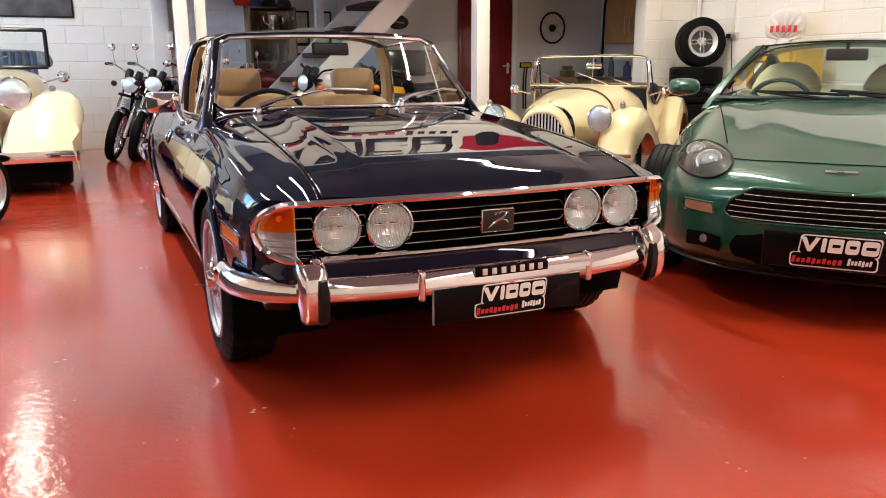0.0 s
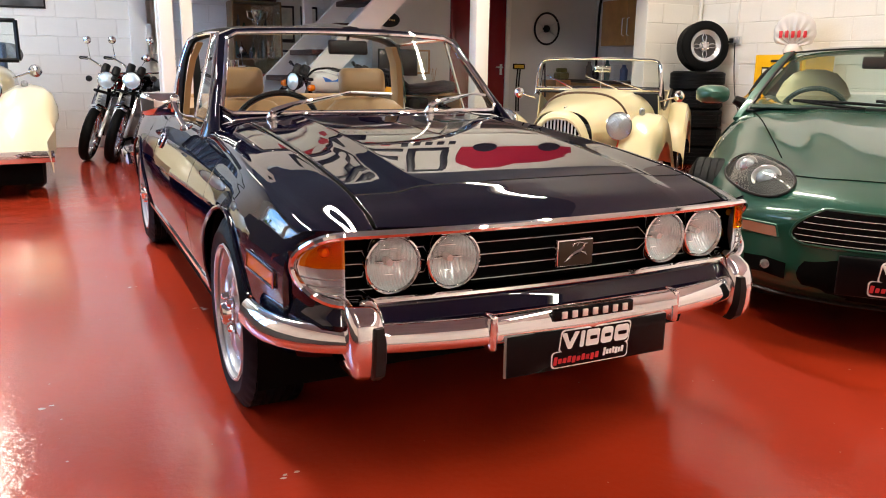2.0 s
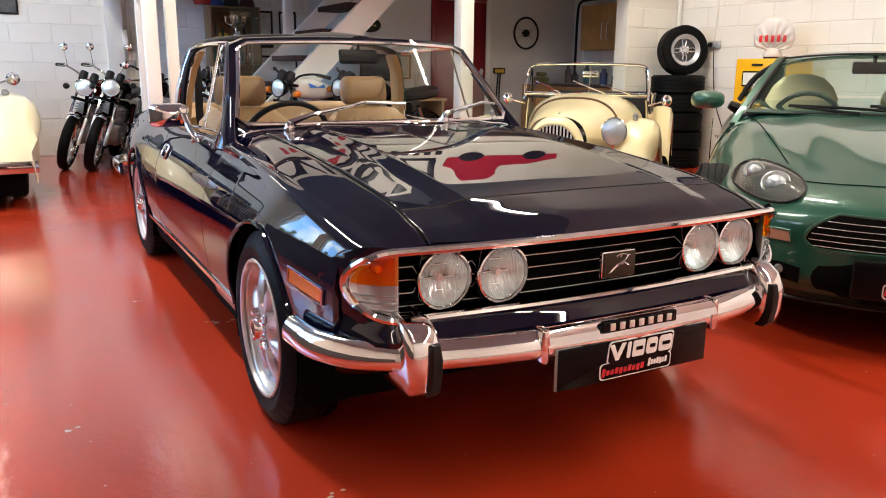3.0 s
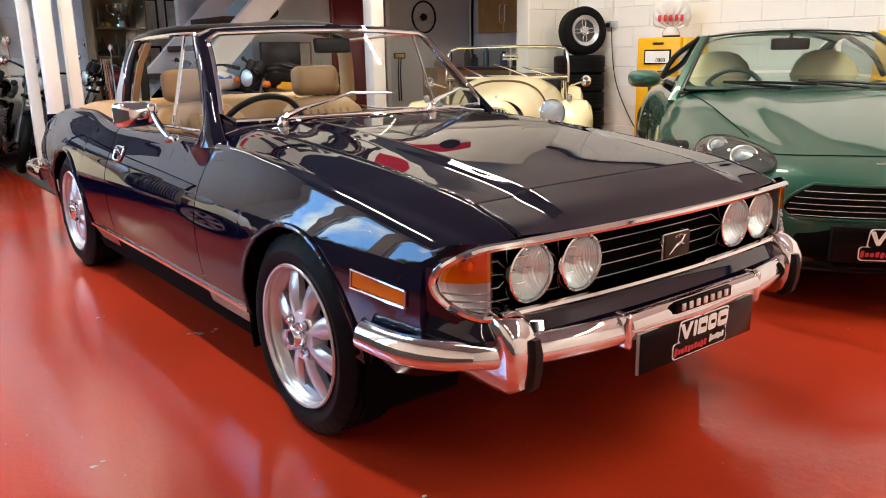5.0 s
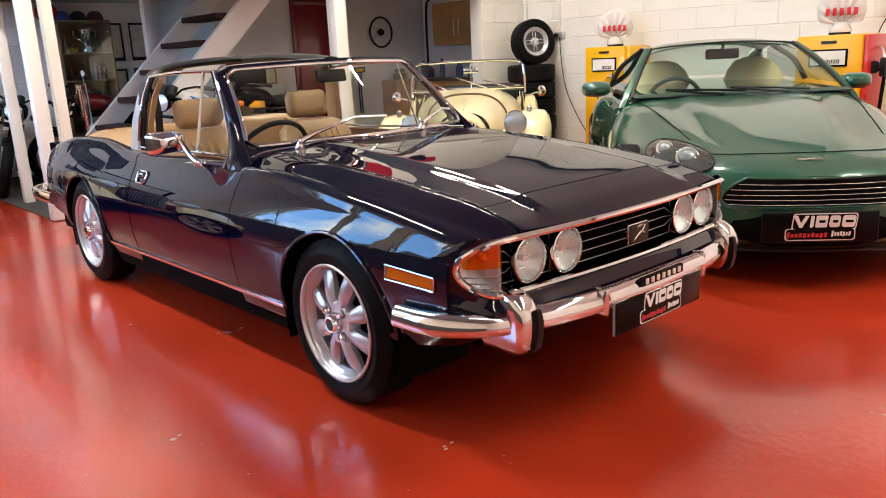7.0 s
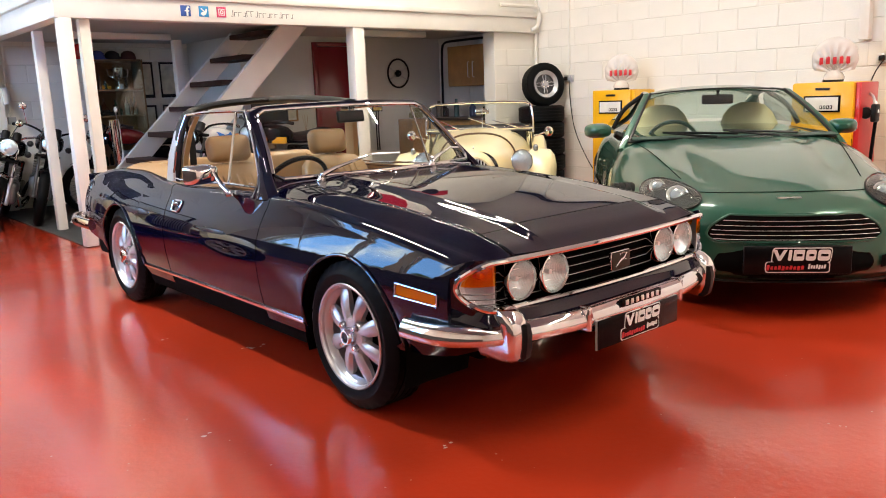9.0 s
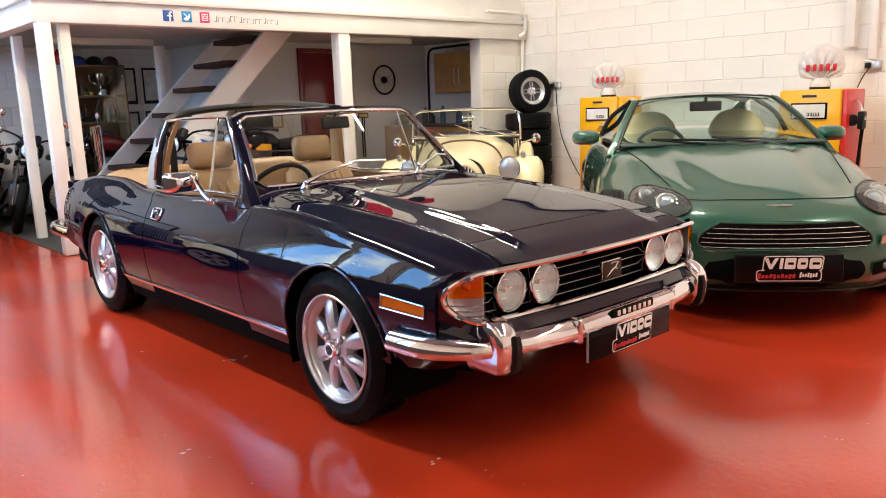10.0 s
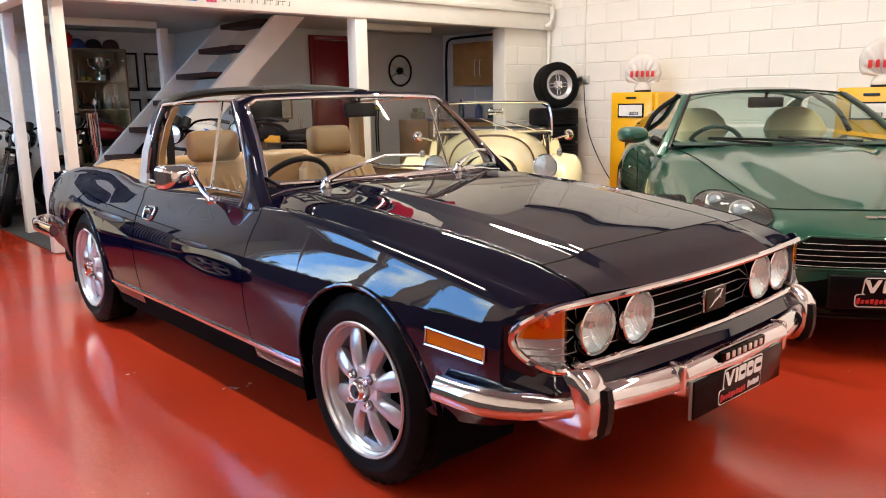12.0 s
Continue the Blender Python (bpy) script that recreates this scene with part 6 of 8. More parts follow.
def wing_shape(s, yc=-1.05, x0=0.40, x1=0.745):
    """A flowing front wing that runs back into the running board."""
    bm = B()
    crown = pchip([-1.52, -1.42, -1.25, -1.05, -0.80, -0.45, -0.05, 0.30], [0.42, 0.60, 0.725, 0.760, 0.725, 0.60, 0.42, 0.28])
    rows = []
    for y in np.linspace(-1.52, 0.30, 26):
        c = crown(y)
        ww = lerp(x1, x1 - 0.04, smooth((-1.2 - y) / 0.3))
        drop = 0.16 * smooth((0.3 - y) / 0.6)
        rows.append([(s * x, y, z) for x, z in ((x0 + 0.02, c - 0.13), (x0 + 0.06, c - 0.05), (lerp(x0, ww, 0.35), c - 0.008), (lerp(x0, ww, 0.6), c), (ww - 0.045, c - 0.014), (ww - 0.012, c - 0.05), (ww, c - 0.10), (ww - 0.004, c - 0.10 - drop * 0.6))])
    skin(bm, rows, 0.006)
    return bm


spoke_wire = surf("wire_spokes", (0.6, 0.6, 0.62), 0.25, 1.0)


def wire_wheel(parent, c, axis_x, R=0.32, rim=0.215, w=0.075, name="wheel", n=40):
    m = Matrix.Translation(c) @ axis_x
    bm = B()
    rod(bm, m @ Vector((-0.05, 0, 0)), m @ Vector((0.06, 0, 0)), 0.032, n=14)
    hub = part(name, bm, chrome, parent, "wire-spoked wheel")
    bm = B()
    lathe(bm, [(rim, -w * 0.75), (rim + 0.03, -w), (R - 0.03, -w * 0.92), (R - 0.008, -w * 0.6), (R, -w * 0.25), (R, w * 0.25), (R - 0.008, w * 0.6), (R - 0.03, w * 0.92), (rim + 0.03, w), (rim, w * 0.75)], m, 44, False)
    part("tyre", bm, rubber, hub)
    bm = B()
    lathe(bm, [(rim + 0.004, -w * 0.8), (rim - 0.012, -w * 0.6), (rim - 0.016, 0), (rim - 0.012, w * 0.6), (rim + 0.004, w * 0.8)], m, 36, False)
    part("rim", bm, chrome, hub)
    bm = B()
    for i in range(n):
        t = 2 * math.pi * i / n
        q = t + (0.35 if i % 2 else -0.35)
        sx = 0.045 if i % 4 < 2 else -0.04
        tube(bm, [m @ Vector((sx, 0.03 * math.cos(q), 0.03 * math.sin(q))), m @ Vector((0, (rim - 0.014) * math.cos(t), (rim - 0.014) * math.sin(t)))], 0.0018, 4, caps=False)
    tagged(part("wire_spokes", bm, spoke_wire, hub), kind="stuff")
    return hub


SIDE = {1: Matrix(), -1: Matrix.Rotation(math.pi, 4, "Z")}
for s in (1, -1):
    wg = part("front_wing", wing_shape(s), cream_paint, TOUR, "flowing cream front wing")
    bm = B()
    lathe(bm, [(0.022, -0.02), (0.022, 0.012), (0.017, 0.020), (0.0005, 0.024)], aim((s * 0.56, -1.16, 0.775), (0, -0.6, 1)), 16, False)
    part("side_lamp", bm, clear_lens, wg)
    m = aim((s * 0.43, -1.40, 0.685), (0, -1, 0.02))
    bm = B()
    lathe(bm, [(0.02, -0.17), (0.06, -0.12), (0.088, -0.05), (0.096, 0.0), (0.096, 0.012), (0.090, 0.016), (0.086, 0.008)], m, 32, False)
    hl = part("headlamp", bm, chrome, TOUR, "large round chrome headlamp with a stone guard")
    bm = B()
    lathe(bm, [(0.0005, 0.030), (0.04, 0.026), (0.07, 0.016), (0.088, 0.006)], m, 28, False)
    part("lens", bm, lamp_mirror, hl)
    bm = B()
    for i in range(-5, 6):
        h = math.sqrt(max(0.0004, 0.086**2 - (0.0155 * i) ** 2))
        for rot in (math.pi / 4, -math.pi / 4):
            pts = []
            for k in range(7):
                u, v = 0.0155 * i, lerp(-h, h, k / 6)
                yy, zz = u * math.cos(rot) - v * math.sin(rot), u * math.sin(rot) + v * math.cos(rot)
                pts.append(m @ Vector((0.036 - 3.2 * (yy * yy + zz * zz), yy, zz)))
            tube(bm, pts, 0.0014, 4, caps=False)
    part("stone_guard", bm, chrome, hl)
    bm = B()
    tube(bm, [(s * 0.43, -1.36, 0.60), (s * 0.40, -1.30, 0.50)], 0.014, 8)
    part("lamp_stalk", bm, chrome, hl)
    bm = B()
    lathe(bm, [(0.0005, 0.02), (0.035, 0.012), (0.045, 0.0), (0.04, -0.04)], aim((s * 0.24, -1.50, 0.52), (0, -1, 0)), 20, False)
    part("spot_lamp", bm, chrome, TOUR)
    wire_wheel(TOUR, (s * 0.60, -1.05, 0.32), SIDE[s])
    wire_wheel(TOUR, (s * 0.62, 1.45, 0.32), SIDE[s])
    # rear wing and door side
    bm = B()
    crown = pchip([0.95, 1.10, 1.45, 1.8, 2.05, 2.15], [0.30, 0.56, 0.745, 0.68, 0.50, 0.34])
    skin(bm, [[(s * x, y, z) for x, z in ((0.52, crown(y) - 0.04), (0.60, crown(y) - 0.005), (0.68, crown(y)), (0.745, crown(y) - 0.02), (0.775, crown(y) - 0.08), (0.775, crown(y) - 0.17))] for y in np.linspace(0.95, 2.15, 18)], 0.006)
    part("rear_wing", bm, cream_paint, TOUR)
    bm = B()
    top = pchip([0.0, 0.25, 0.6, 0.95, 1.3], [0.87, 0.80, 0.70, 0.76, 0.86])
    skin(bm, [[(s * (0.555 + 0.02 * math.sin(3 * v)), y, lerp(0.30, top(y), v)) for v in np.linspace(0, 1, 7)] for y in np.linspace(0.10, 1.30, 12)], 0.01)
    part("door", bm, cream_paint, TOUR)
    bm = B()
    tube(bm, [(s * 0.575, y, top(y) + 0.006) for y in np.linspace(0.10, 1.30, 12)], 0.013, 8)
    part("door_rail", bm, black_vinyl, TOUR)
    # side screen and door mirror
    bm = B()
    tube(bm, [(s * 0.56, 0.10, 0.86), (s * 0.535, 0.13, 1.09), (s * 0.55, 0.22, 1.10), (s * 0.58, 0.40, 0.80)], 0.008, 8)
    part("side_screen", bm, black_plastic, TOUR)
    bm = B()
    lathe(bm, [(0.0005, -0.05), (0.03, -0.04), (0.046, -0.012), (0.048, 0.004), (0.0005, 0.006)], aim((s * 0.74, 0.02, 0.845), (0, 1, 0)), 20, False)
    mr = part("door_mirror", bm, chrome, TOUR)
    bm = B()
    tube(bm, [(s * 0.72, 0.02, 0.84), (s * 0.58, 0.06, 0.80)], 0.008, 8)
    part("mirror_arm", bm, chrome, mr)
for ob in TOUR.children:
    if ob.name.startswith("wheel"):
        c = -1.05 if min(v.co.y for v in ob.data.vertices) < 0 else 1.45
        ob.location.y, ob.scale.y = c - c / LONG, 1 / LONG
# flat windscreen with a folding frame
bm = B()
fr = curve_points([(-0.575, 0.02, 0.84), (-0.575, 0.05, 0.95), (-0.560, 0.085, 1.08), (-0.53, 0.10, 1.122), (-0.47, 0.104, 1.135)], 10)
fr = fr + [Vector((x, 0.104, 1.135 + 0.008 * (1 - (x / 0.47) ** 2))) for x in np.linspace(-0.40, 0.40, 9)] + [Vector((-p.x, p.y, p.z)) for p in reversed(fr)]
tube(bm, fr, 0.012, 8, up=Vector((0, 1, 0)))
tube(bm, [(x, 0.018, 0.888) for x in np.linspace(-0.57, 0.57, 9)], 0.014, 8)
wf = part("windscreen_frame", bm, chrome, TOUR, "bright upright windscreen frame")
bm = B()
grid(bm, [[(x, lerp(0.028, 0.100, t), lerp(0.905, 1.13, t)) for x in np.linspace(-0.555, 0.555, 5)] for t in (0, 0.5, 1)])
g = part("windscreen_glass", bm, pane, wf)
g.visible_shadow = False
bm = B()
rod(bm, (0.03, 0.05, 0.90), (0.03, 0.105, 1.14), 0.004, n=6)
part("screen_stay", bm, steel, wf)
bm = B()
box(bm, (0.03, 0.115, 1.055), (0.15, 0.02, 0.055), 0.01)
part("interior_mirror", bm, chrome, TOUR)
for x0, x1 in ((-0.22, -0.48), (0.20, -0.12), (0.42, 0.14)):
    bm = B()
    tube(bm, [(x0, 0.0, 0.895), (x1, 0.04, 1.0 if x0 < 0.4 else 0.97)], [0.009, 0.004], 6)
    part("wiper", bm, chrome, TOUR)
bm = B()
skin(bm, [[(x, y, 0.86 + 0.02 * (y - 0.12)) for x in np.linspace(-0.55, 0.55, 5)] for y in (0.08, 0.30)], 0.01)
part("scuttle", bm, black_vinyl, TOUR)
bm = B()
skin(bm, [[(x, 1.30 + 0.8 * t, 0.86 - 0.35 * t * t + 0.02 * math.cos(x * 3)) for x in np.linspace(-0.55, 0.55, 9)] for t in np.linspace(0, 1, 7)], 0.01)
part("tail_deck", bm, cream_paint, TOUR)
bm = B()
box(bm, (0, 1.10, 0.68), (1.05, 0.16, 0.42), 0.06, seg=3)
part("seat_back", bm, black_vinyl, TOUR)
bm = B()
box(bm, (0, 0.80, 0.44), (1.05, 0.5, 0.16), 0.05, seg=3)
part("seat_cushion", bm, black_vinyl, TOUR)
bm = B()
span(bm, -0.42, 0.42, -1.25, 2.0, 0.20, 0.42, 0.02)
part("chassis", bm, under_black, TOUR)
bm = B()
tube(bm, curve_points([(-0.70, -1.52, 0.44), (-0.4, -1.60, 0.44), (0, -1.63, 0.44), (0.4, -1.60, 0.44), (0.70, -1.52, 0.44)], 20), 0.028, 10, squash=0.7)
part("bumper", bm, chrome, TOUR)

# ---- the pale cream drophead by the back wall: local y to the rear from the front bumper ----
DROP = thing("drophead", Matrix.Translation((-2.06, 4.36, 0)) @ Matrix.Rotation(radians(3), 4, "Z"), "pale cream pre-war drophead car with rounded wings", "car")


def drop_wing(s):
    bm = B()
    crown = pchip([0.06, 0.14, 0.30, 0.55, 0.90, 1.25, 1.7, 2.2], [0.36, 0.56, 0.74, 0.845, 0.86, 0.76, 0.50, 0.30])
    rows = []
    for y in np.linspace(0.06, 2.2, 26):
        c = crown(y)
        ww = lerp(0.79, 0.885, smooth(y / 0.6))
        inn = lerp(0.22, 0.42, smooth((y - 0.05) / 0.7))
        low = max(0.33, c - 0.40) if y < 0.25 else c - 0.16 - 0.08 * smooth((y - 0.2) / 0.3)
        rows.append([(s * x, y, z) for x, z in ((inn, max(0.33, c - 0.20)), (inn + 0.05, max(0.34, c - 0.09)), (lerp(inn, ww, 0.4), c - 0.012), (lerp(inn, ww, 0.62), c), (ww - 0.09, c - 0.018), (ww - 0.03, c - 0.07), (ww, c - 0.16), (ww, max(0.33, low)))])
    skin(bm, rows, 0.006)
    return bm


for s in (1, -1):
    wg = part("front_wing", drop_wing(s), pale_cream, DROP, "rounded cream front wing")
    bm = B()
    lathe(bm, [(0.028, -0.02), (0.028, 0.006), (0.02, 0.02), (0.0005, 0.026)], aim((s * 0.66, 0.62, 0.875), (0, -1, 0.5)), 16, False)
    part("side_lamp", bm, clear_lens, wg)
    m = aim((s * 0.36, 0.36, 0.845), (0, -1, 0))
    bm = B()
    lathe(bm, [(0.02, -0.2), (0.08, -0.13), (0.125, -0.05), (0.136, 0.0), (0.136, 0.014), (0.128, 0.018), (0.122, 0.008)], m, 36, False)
    hl = part("headlamp", bm, chrome, DROP, "large round chrome headlamp")
    bm = B()
    lathe(bm, [(0.0005, 0.034), (0.05, 0.030), (0.09, 0.02), (0.125, 0.006)], m, 32, False)
    part("lens", bm, lamp_mirror, hl)
    wire_wheel(DROP, (s * 0.68, 0.72, 0.34), SIDE[s], R=0.34, rim=0.22)
    wire_wheel(DROP, (s * 0.68, 3.3, 0.34), SIDE[s], R=0.34, rim=0.22)
    bm = B()
    rows = []
    crown = pchip([2.7, 2.9, 3.3, 3.7, 3.95], [0.36, 0.66, 0.80, 0.68, 0.36])
    for y in np.linspace(2.7, 3.95, 16):
        rows.append([(s * x, y, z) for x, z in ((0.5, crown(y) - 0.06), (0.62, crown(y)), (0.74, crown(y) - 0.03), (0.80, crown(y) - 0.12), (0.80, crown(y) - 0.28))])
    skin(bm, rows, 0.006)
    part("rear_wing", bm, pale_cream, DROP)
    bm = B()
    lathe(bm, [(0.0005, -0.07), (0.04, -0.055), (0.058, -0.015), (0.060, 0.004), (0.0005, 0.006)], aim((s * 0.79, 1.78, 0.965), (0, 1, 0)), 20, False)
    mr = part("door_mirror", bm, chrome, DROP, "round chrome door mirror")
    bm = B()
    tube(bm, [(s * 0.76, 1.78, 0.96), (s * 0.60, 1.80, 0.90)], 0.009, 8)
    part("mirror_arm", bm, chrome, mr)
bm = B()
bw = pchip([0.35, 0.8, 1.4, 1.75, 3.0, 3.7], [0.22, 0.30, 0.42, 0.60, 0.66, 0.58])
bt = pchip([0.35, 0.8, 1.4, 1.75, 3.0, 3.7], [0.98, 1.0, 1.03, 1.06, 1.02, 0.85])
rows = []
for y in np.linspace(0.35, 3.7, 22):
    w, t = bw(y), bt(y)
    rows.append([(w, y, 0.36), (w, y, 0.6)] + [(w * math.copysign(abs(math.cos(a)) ** 0.55, math.cos(a)), y, 0.80 + (t - 0.80) * math.sin(a) ** 0.7) for a in np.linspace(0, math.pi, 17)] + [(-w, y, 0.6), (-w, y, 0.36)])
skin(bm, rows, 0.006)
part("body", bm, pale_cream, DROP)
bm = B()
wsr = [(-0.62, 1.62, 1.06), (-0.62, 1.70, 1.42), (0.66, 1.70, 1.42), (0.66, 1.62, 1.06)]
for i in range(4):
    tube(bm, [wsr[i], wsr[(i + 1) % 4]], 0.020, 8)
wf = part("windscreen_frame", bm, black_gloss, DROP, "black upright windscreen frame")
bm = B()
cap(bm, [bm.verts.new(p) for p in wsr])
g = part("windscreen_glass", bm, pane, wf)
g.visible_shadow = False
bm = B()
for x in (-0.25, 0.1):
    tube(bm, [(x, 1.60, 1.10), (x + 0.22, 1.63, 1.17)], 0.006, 6)
part("wiper", bm, chrome, DROP)
blue_leather = surf("dark_blue_leather", (0.035, 0.055, 0.10), 0.4, bump=0.001, bscale=100)
for k in range(16):
    bm = B()
    tube(bm, [(-0.52 + 0.07 * k, 2.35, 0.95), (-0.52 + 0.07 * k, 2.40, 1.22)], 0.038, 8)
    part("seat_pleat", bm, blue_leather, DROP)
bm = B()
tube(bm, curve_points([(-0.66, 2.9, 1.08), (-0.58, 3.15, 1.16), (0, 3.25, 1.18), (0.58, 3.15, 1.16), (0.66, 2.85, 1.12), (0.68, 2.55, 1.08)], 18), [0.09] * 15 + [0.075, 0.06, 0.04, 0.02], 10)
part("folded_hood", bm, surf("grey_hood_cloth", (0.13, 0.135, 0.14), 0.8, var=0.2, scale=8, bump=0.002, bscale=120), DROP, "grey cloth folded hood")
bm = B()
sweep(bm, [(x, 0.0 + 0.03 * (x / 0.8) ** 2, 0.335) for x in np.linspace(-0.80, 0.80, 13)], [(0.03, -0.045), (0.036, 0.0), (0.03, 0.045), (-0.02, 0.045), (-0.02, -0.045)])
part("bumper", bm, chrome, DROP, "chrome blade bumper")
bm = B()
span(bm, -0.72, 0.72, 0.16, 0.50, 0.10, 0.34, 0.02)
span(bm, -0.60, 0.60, 0.5, 3.8, 0.16, 0.40, 0.02)
part("chassis", bm, under_black, DROP)
bm = B()
for k in range(13):
    rod(bm, (-0.15 + 0.025 * k, 0.33, 0.45), (-0.15 + 0.025 * k, 0.33, 0.95), 0.006, n=6)
part("grille_slats", bm, chrome, DROP)

# a wheel of a car out of view, built without the car, near the drophead
LW = thing("spare_wheel", pose(-1.90, 3.16, 0, 0, 0, -28), "dark alloy road wheel with a wide tyre, its car out of view", "wheel")
wheel(LW, (0.0, 0, 0.262), 1, spokes=6, R=0.262, rim=0.185, width=0.20)


# ---- motorcycles: local y to the rear from the front axle, standing upright, leaned by their pose ----
engine_alloy = surf("engine_alloy", (0.25, 0.25, 0.26), 0.35, 0.8, var=0.2, scale=12)


def motorcycle(m, tank_mt, label, guard_mt=None, dark=False, mirrors=True):
    guard_mt = guard_mt or chrome
    bright = black_gloss if dark else chrome
    bike = thing("motorcycle", m, label, "motorcycle", "parked motorcycles")
    wire_wheel(bike, (0, 0, 0.31), Matrix(), R=0.31, rim=0.235, w=0.052, name="front_wheel", n=28)
    wire_wheel(bike, (0, 1.40, 0.31), Matrix(), R=0.31, rim=0.225, w=0.062, name="rear_wheel", n=28)
    for s in (-1, 1):
        bm = B()
        tube(bm, [(s * 0.085, -0.01, 0.30), (s * 0.085, 0.11, 0.58)], 0.019, 10)
        fork = part("fork_leg", bm, dark_alloy if dark else steel, bike, "fork leg")
        bm = B()
        tube(bm, [(s * 0.085, 0.11, 0.58), (s * 0.085, 0.24, 0.90)], 0.015, 10)
        part("stanchion", bm, dark_alloy if dark else chrome, fork)
        bm = B()
        tube(bm, curve_points([(s * 0.03, 0.26, 0.95), (s * 0.14, 0.25, 1.03), (s * 0.28, 0.32, 1.06), (s * 0.36, 0.40, 1.04)], 10), 0.011, 8)
        hb = part("handlebar", bm, bright, bike)
        bm = B()
        tube(bm, [(s * 0.29, 0.33, 1.057), (s * 0.385, 0.425, 1.035)], 0.018, 8)
        part("grip", bm, black_plastic, hb)
        bm = B()
        tube(bm, [(s * 0.27, 0.29, 1.055), (s * 0.36, 0.34, 1.04)], 0.005, 6)
        part("lever", bm, chrome, hb)
        if mirrors:
            bm = B()
            tube(bm, [(s * 0.25, 0.30, 1.06), (s * 0.31, 0.26, 1.22)], 0.004, 6)
            part("mirror_stem", bm, chrome, hb)
            bm = B()
            lathe(bm, [(0.0005, -0.018), (0.034, -0.012), (0.042, 0.0), (0.0005, 0.004)], Matrix.Translation((s * 0.32, 0.26, 1.25)) @ Matrix.Rotation(radians(90), 4, "Z"), 18, False)
            part("mirror", bm, chrome, hb)
        bm = B()
        lathe(bm, [(0.04, 0.05), (0.045, 0.0), (0.040, -0.05), (0.0005, -0.055)], aim((s * 0.055, 0.20, 1.01), (0, 0.5, 0.86)), 18, False)
        part("instrument", bm, black_plastic, bike)
        bm = B()
        lathe(bm, [(0.0005, 0.035), (0.025, 0.028), (0.034, 0.0), (0.03, -0.03)], aim((s * 0.19, 0.16, 0.86), (0, -1, 0)), 16, False)
        part("indicator", bm, black_plastic if mirrors else amber, bike)
        bm = B()
        tube(bm, curve_points([(s * 0.09, 0.58, 0.48), (s * 0.16, 0.52, 0.38), (s * 0.19, 0.65, 0.24), (s * 0.21, 1.0, 0.22), (s * 0.22, 1.75, 0.30)], 18), [0.021] * 11 + [0.034] * 8, 10)
        part("exhaust", bm, bright, bike)
        bm = B()
        tube(bm, [(s * 0.10, 1.40, 0.31), (s * 0.11, 1.18, 0.70)], 0.026, 10)
        part("rear_shock", bm, chrome, bike)
    m2 = aim((0, 0.10, 0.90), (0, -1, 0.05))
    bm = B()
    lathe(bm, [(0.02, -0.12), (0.06, -0.09), (0.085, -0.03), (0.092, 0.0), (0.092, 0.012), (0.086, 0.016), (0.082, 0.008)], m2, 28, False)
    hl = part("headlamp", bm, bright, bike, "round headlamp")
    bm = B()
    lathe(bm, [(0.0005, 0.024), (0.04, 0.021), (0.07, 0.013), (0.084, 0.006)], m2, 26, False)
    part("lens", bm, lamp_mirror, hl)
    bm = B()
    arc = [(0.325 * math.cos(t), 0.31 + 0.335 * math.sin(t)) for t in np.linspace(radians(62), radians(138), 12)]
    skin(bm, [[(x, -a * 1.0, b - abs(x) * 0.35) for x in (-0.065, -0.045, 0, 0.045, 0.065)] for a, b in arc], 0.003)
    part("front_mudguard", bm, guard_mt, bike)
    bm = B()
    arc = [(0.335 * math.cos(t), 0.31 + 0.345 * math.sin(t)) for t in np.linspace(radians(10), radians(130), 16)]
    skin(bm, [[(x, 1.40 + a * 1.0, b - abs(x) * 0.35) for x in (-0.075, -0.05, 0, 0.05, 0.075)] for a, b in arc], 0.003)
    part("rear_mudguard", bm, guard_mt, bike)
    bm = B()
    rows = []
    for y, w, z0, z1 in ((0.30, 0.05, 0.86, 0.93), (0.36, 0.11, 0.80, 0.985), (0.50, 0.145, 0.78, 1.0), (0.68, 0.14, 0.78, 0.965), (0.80, 0.10, 0.79, 0.90), (0.86, 0.06, 0.80, 0.86)):
        rows.append([(w * math.copysign(abs(math.cos(t)) ** 0.7, math.cos(t)), y, (z0 + z1) / 2 + (z1 - z0) / 2 * math.copysign(abs(math.sin(t)) ** 0.7, math.sin(t))) for t in np.linspace(0, 2 * math.pi, 21)[:-1]])
    vv = grid(bm, rows, True)
    cap(bm, vv[0]), cap(bm, vv[-1])
    part("tank", bm, tank_mt, bike, "fuel tank")
    bm = B()
    rows = []
    for y, w, z in ((0.80, 0.09, 0.84), (0.95, 0.13, 0.82), (1.25, 0.14, 0.83), (1.50, 0.12, 0.86), (1.56, 0.06, 0.85)):
        rows.append([(w * math.copysign(abs(math.cos(t)) ** 0.5, math.cos(t)), y, z + 0.045 * math.copysign(abs(math.sin(t)) ** 0.5, math.sin(t))) for t in np.linspace(0, 2 * math.pi, 17)[:-1]])
    vv = grid(bm, rows, True)
    cap(bm, vv[0]), cap(bm, vv[-1])
    part("seat", bm, black_vinyl, bike)
    bm = B()
    box(bm, (0, 0.66, 0.38), (0.30, 0.36, 0.26), 0.05, seg=3)
    box(bm, (0, 0.60, 0.60), (0.20, 0.15, 0.20), 0.02)
    eng = part("engine", bm, engine_alloy, bike)
    for k in range(6):
        bm = B()
        box(bm, (0, 0.60, 0.52 + 0.03 * k), (0.26, 0.20, 0.012), 0.004)
        part("cooling_fin", bm, engine_alloy, eng)
    bm = B()
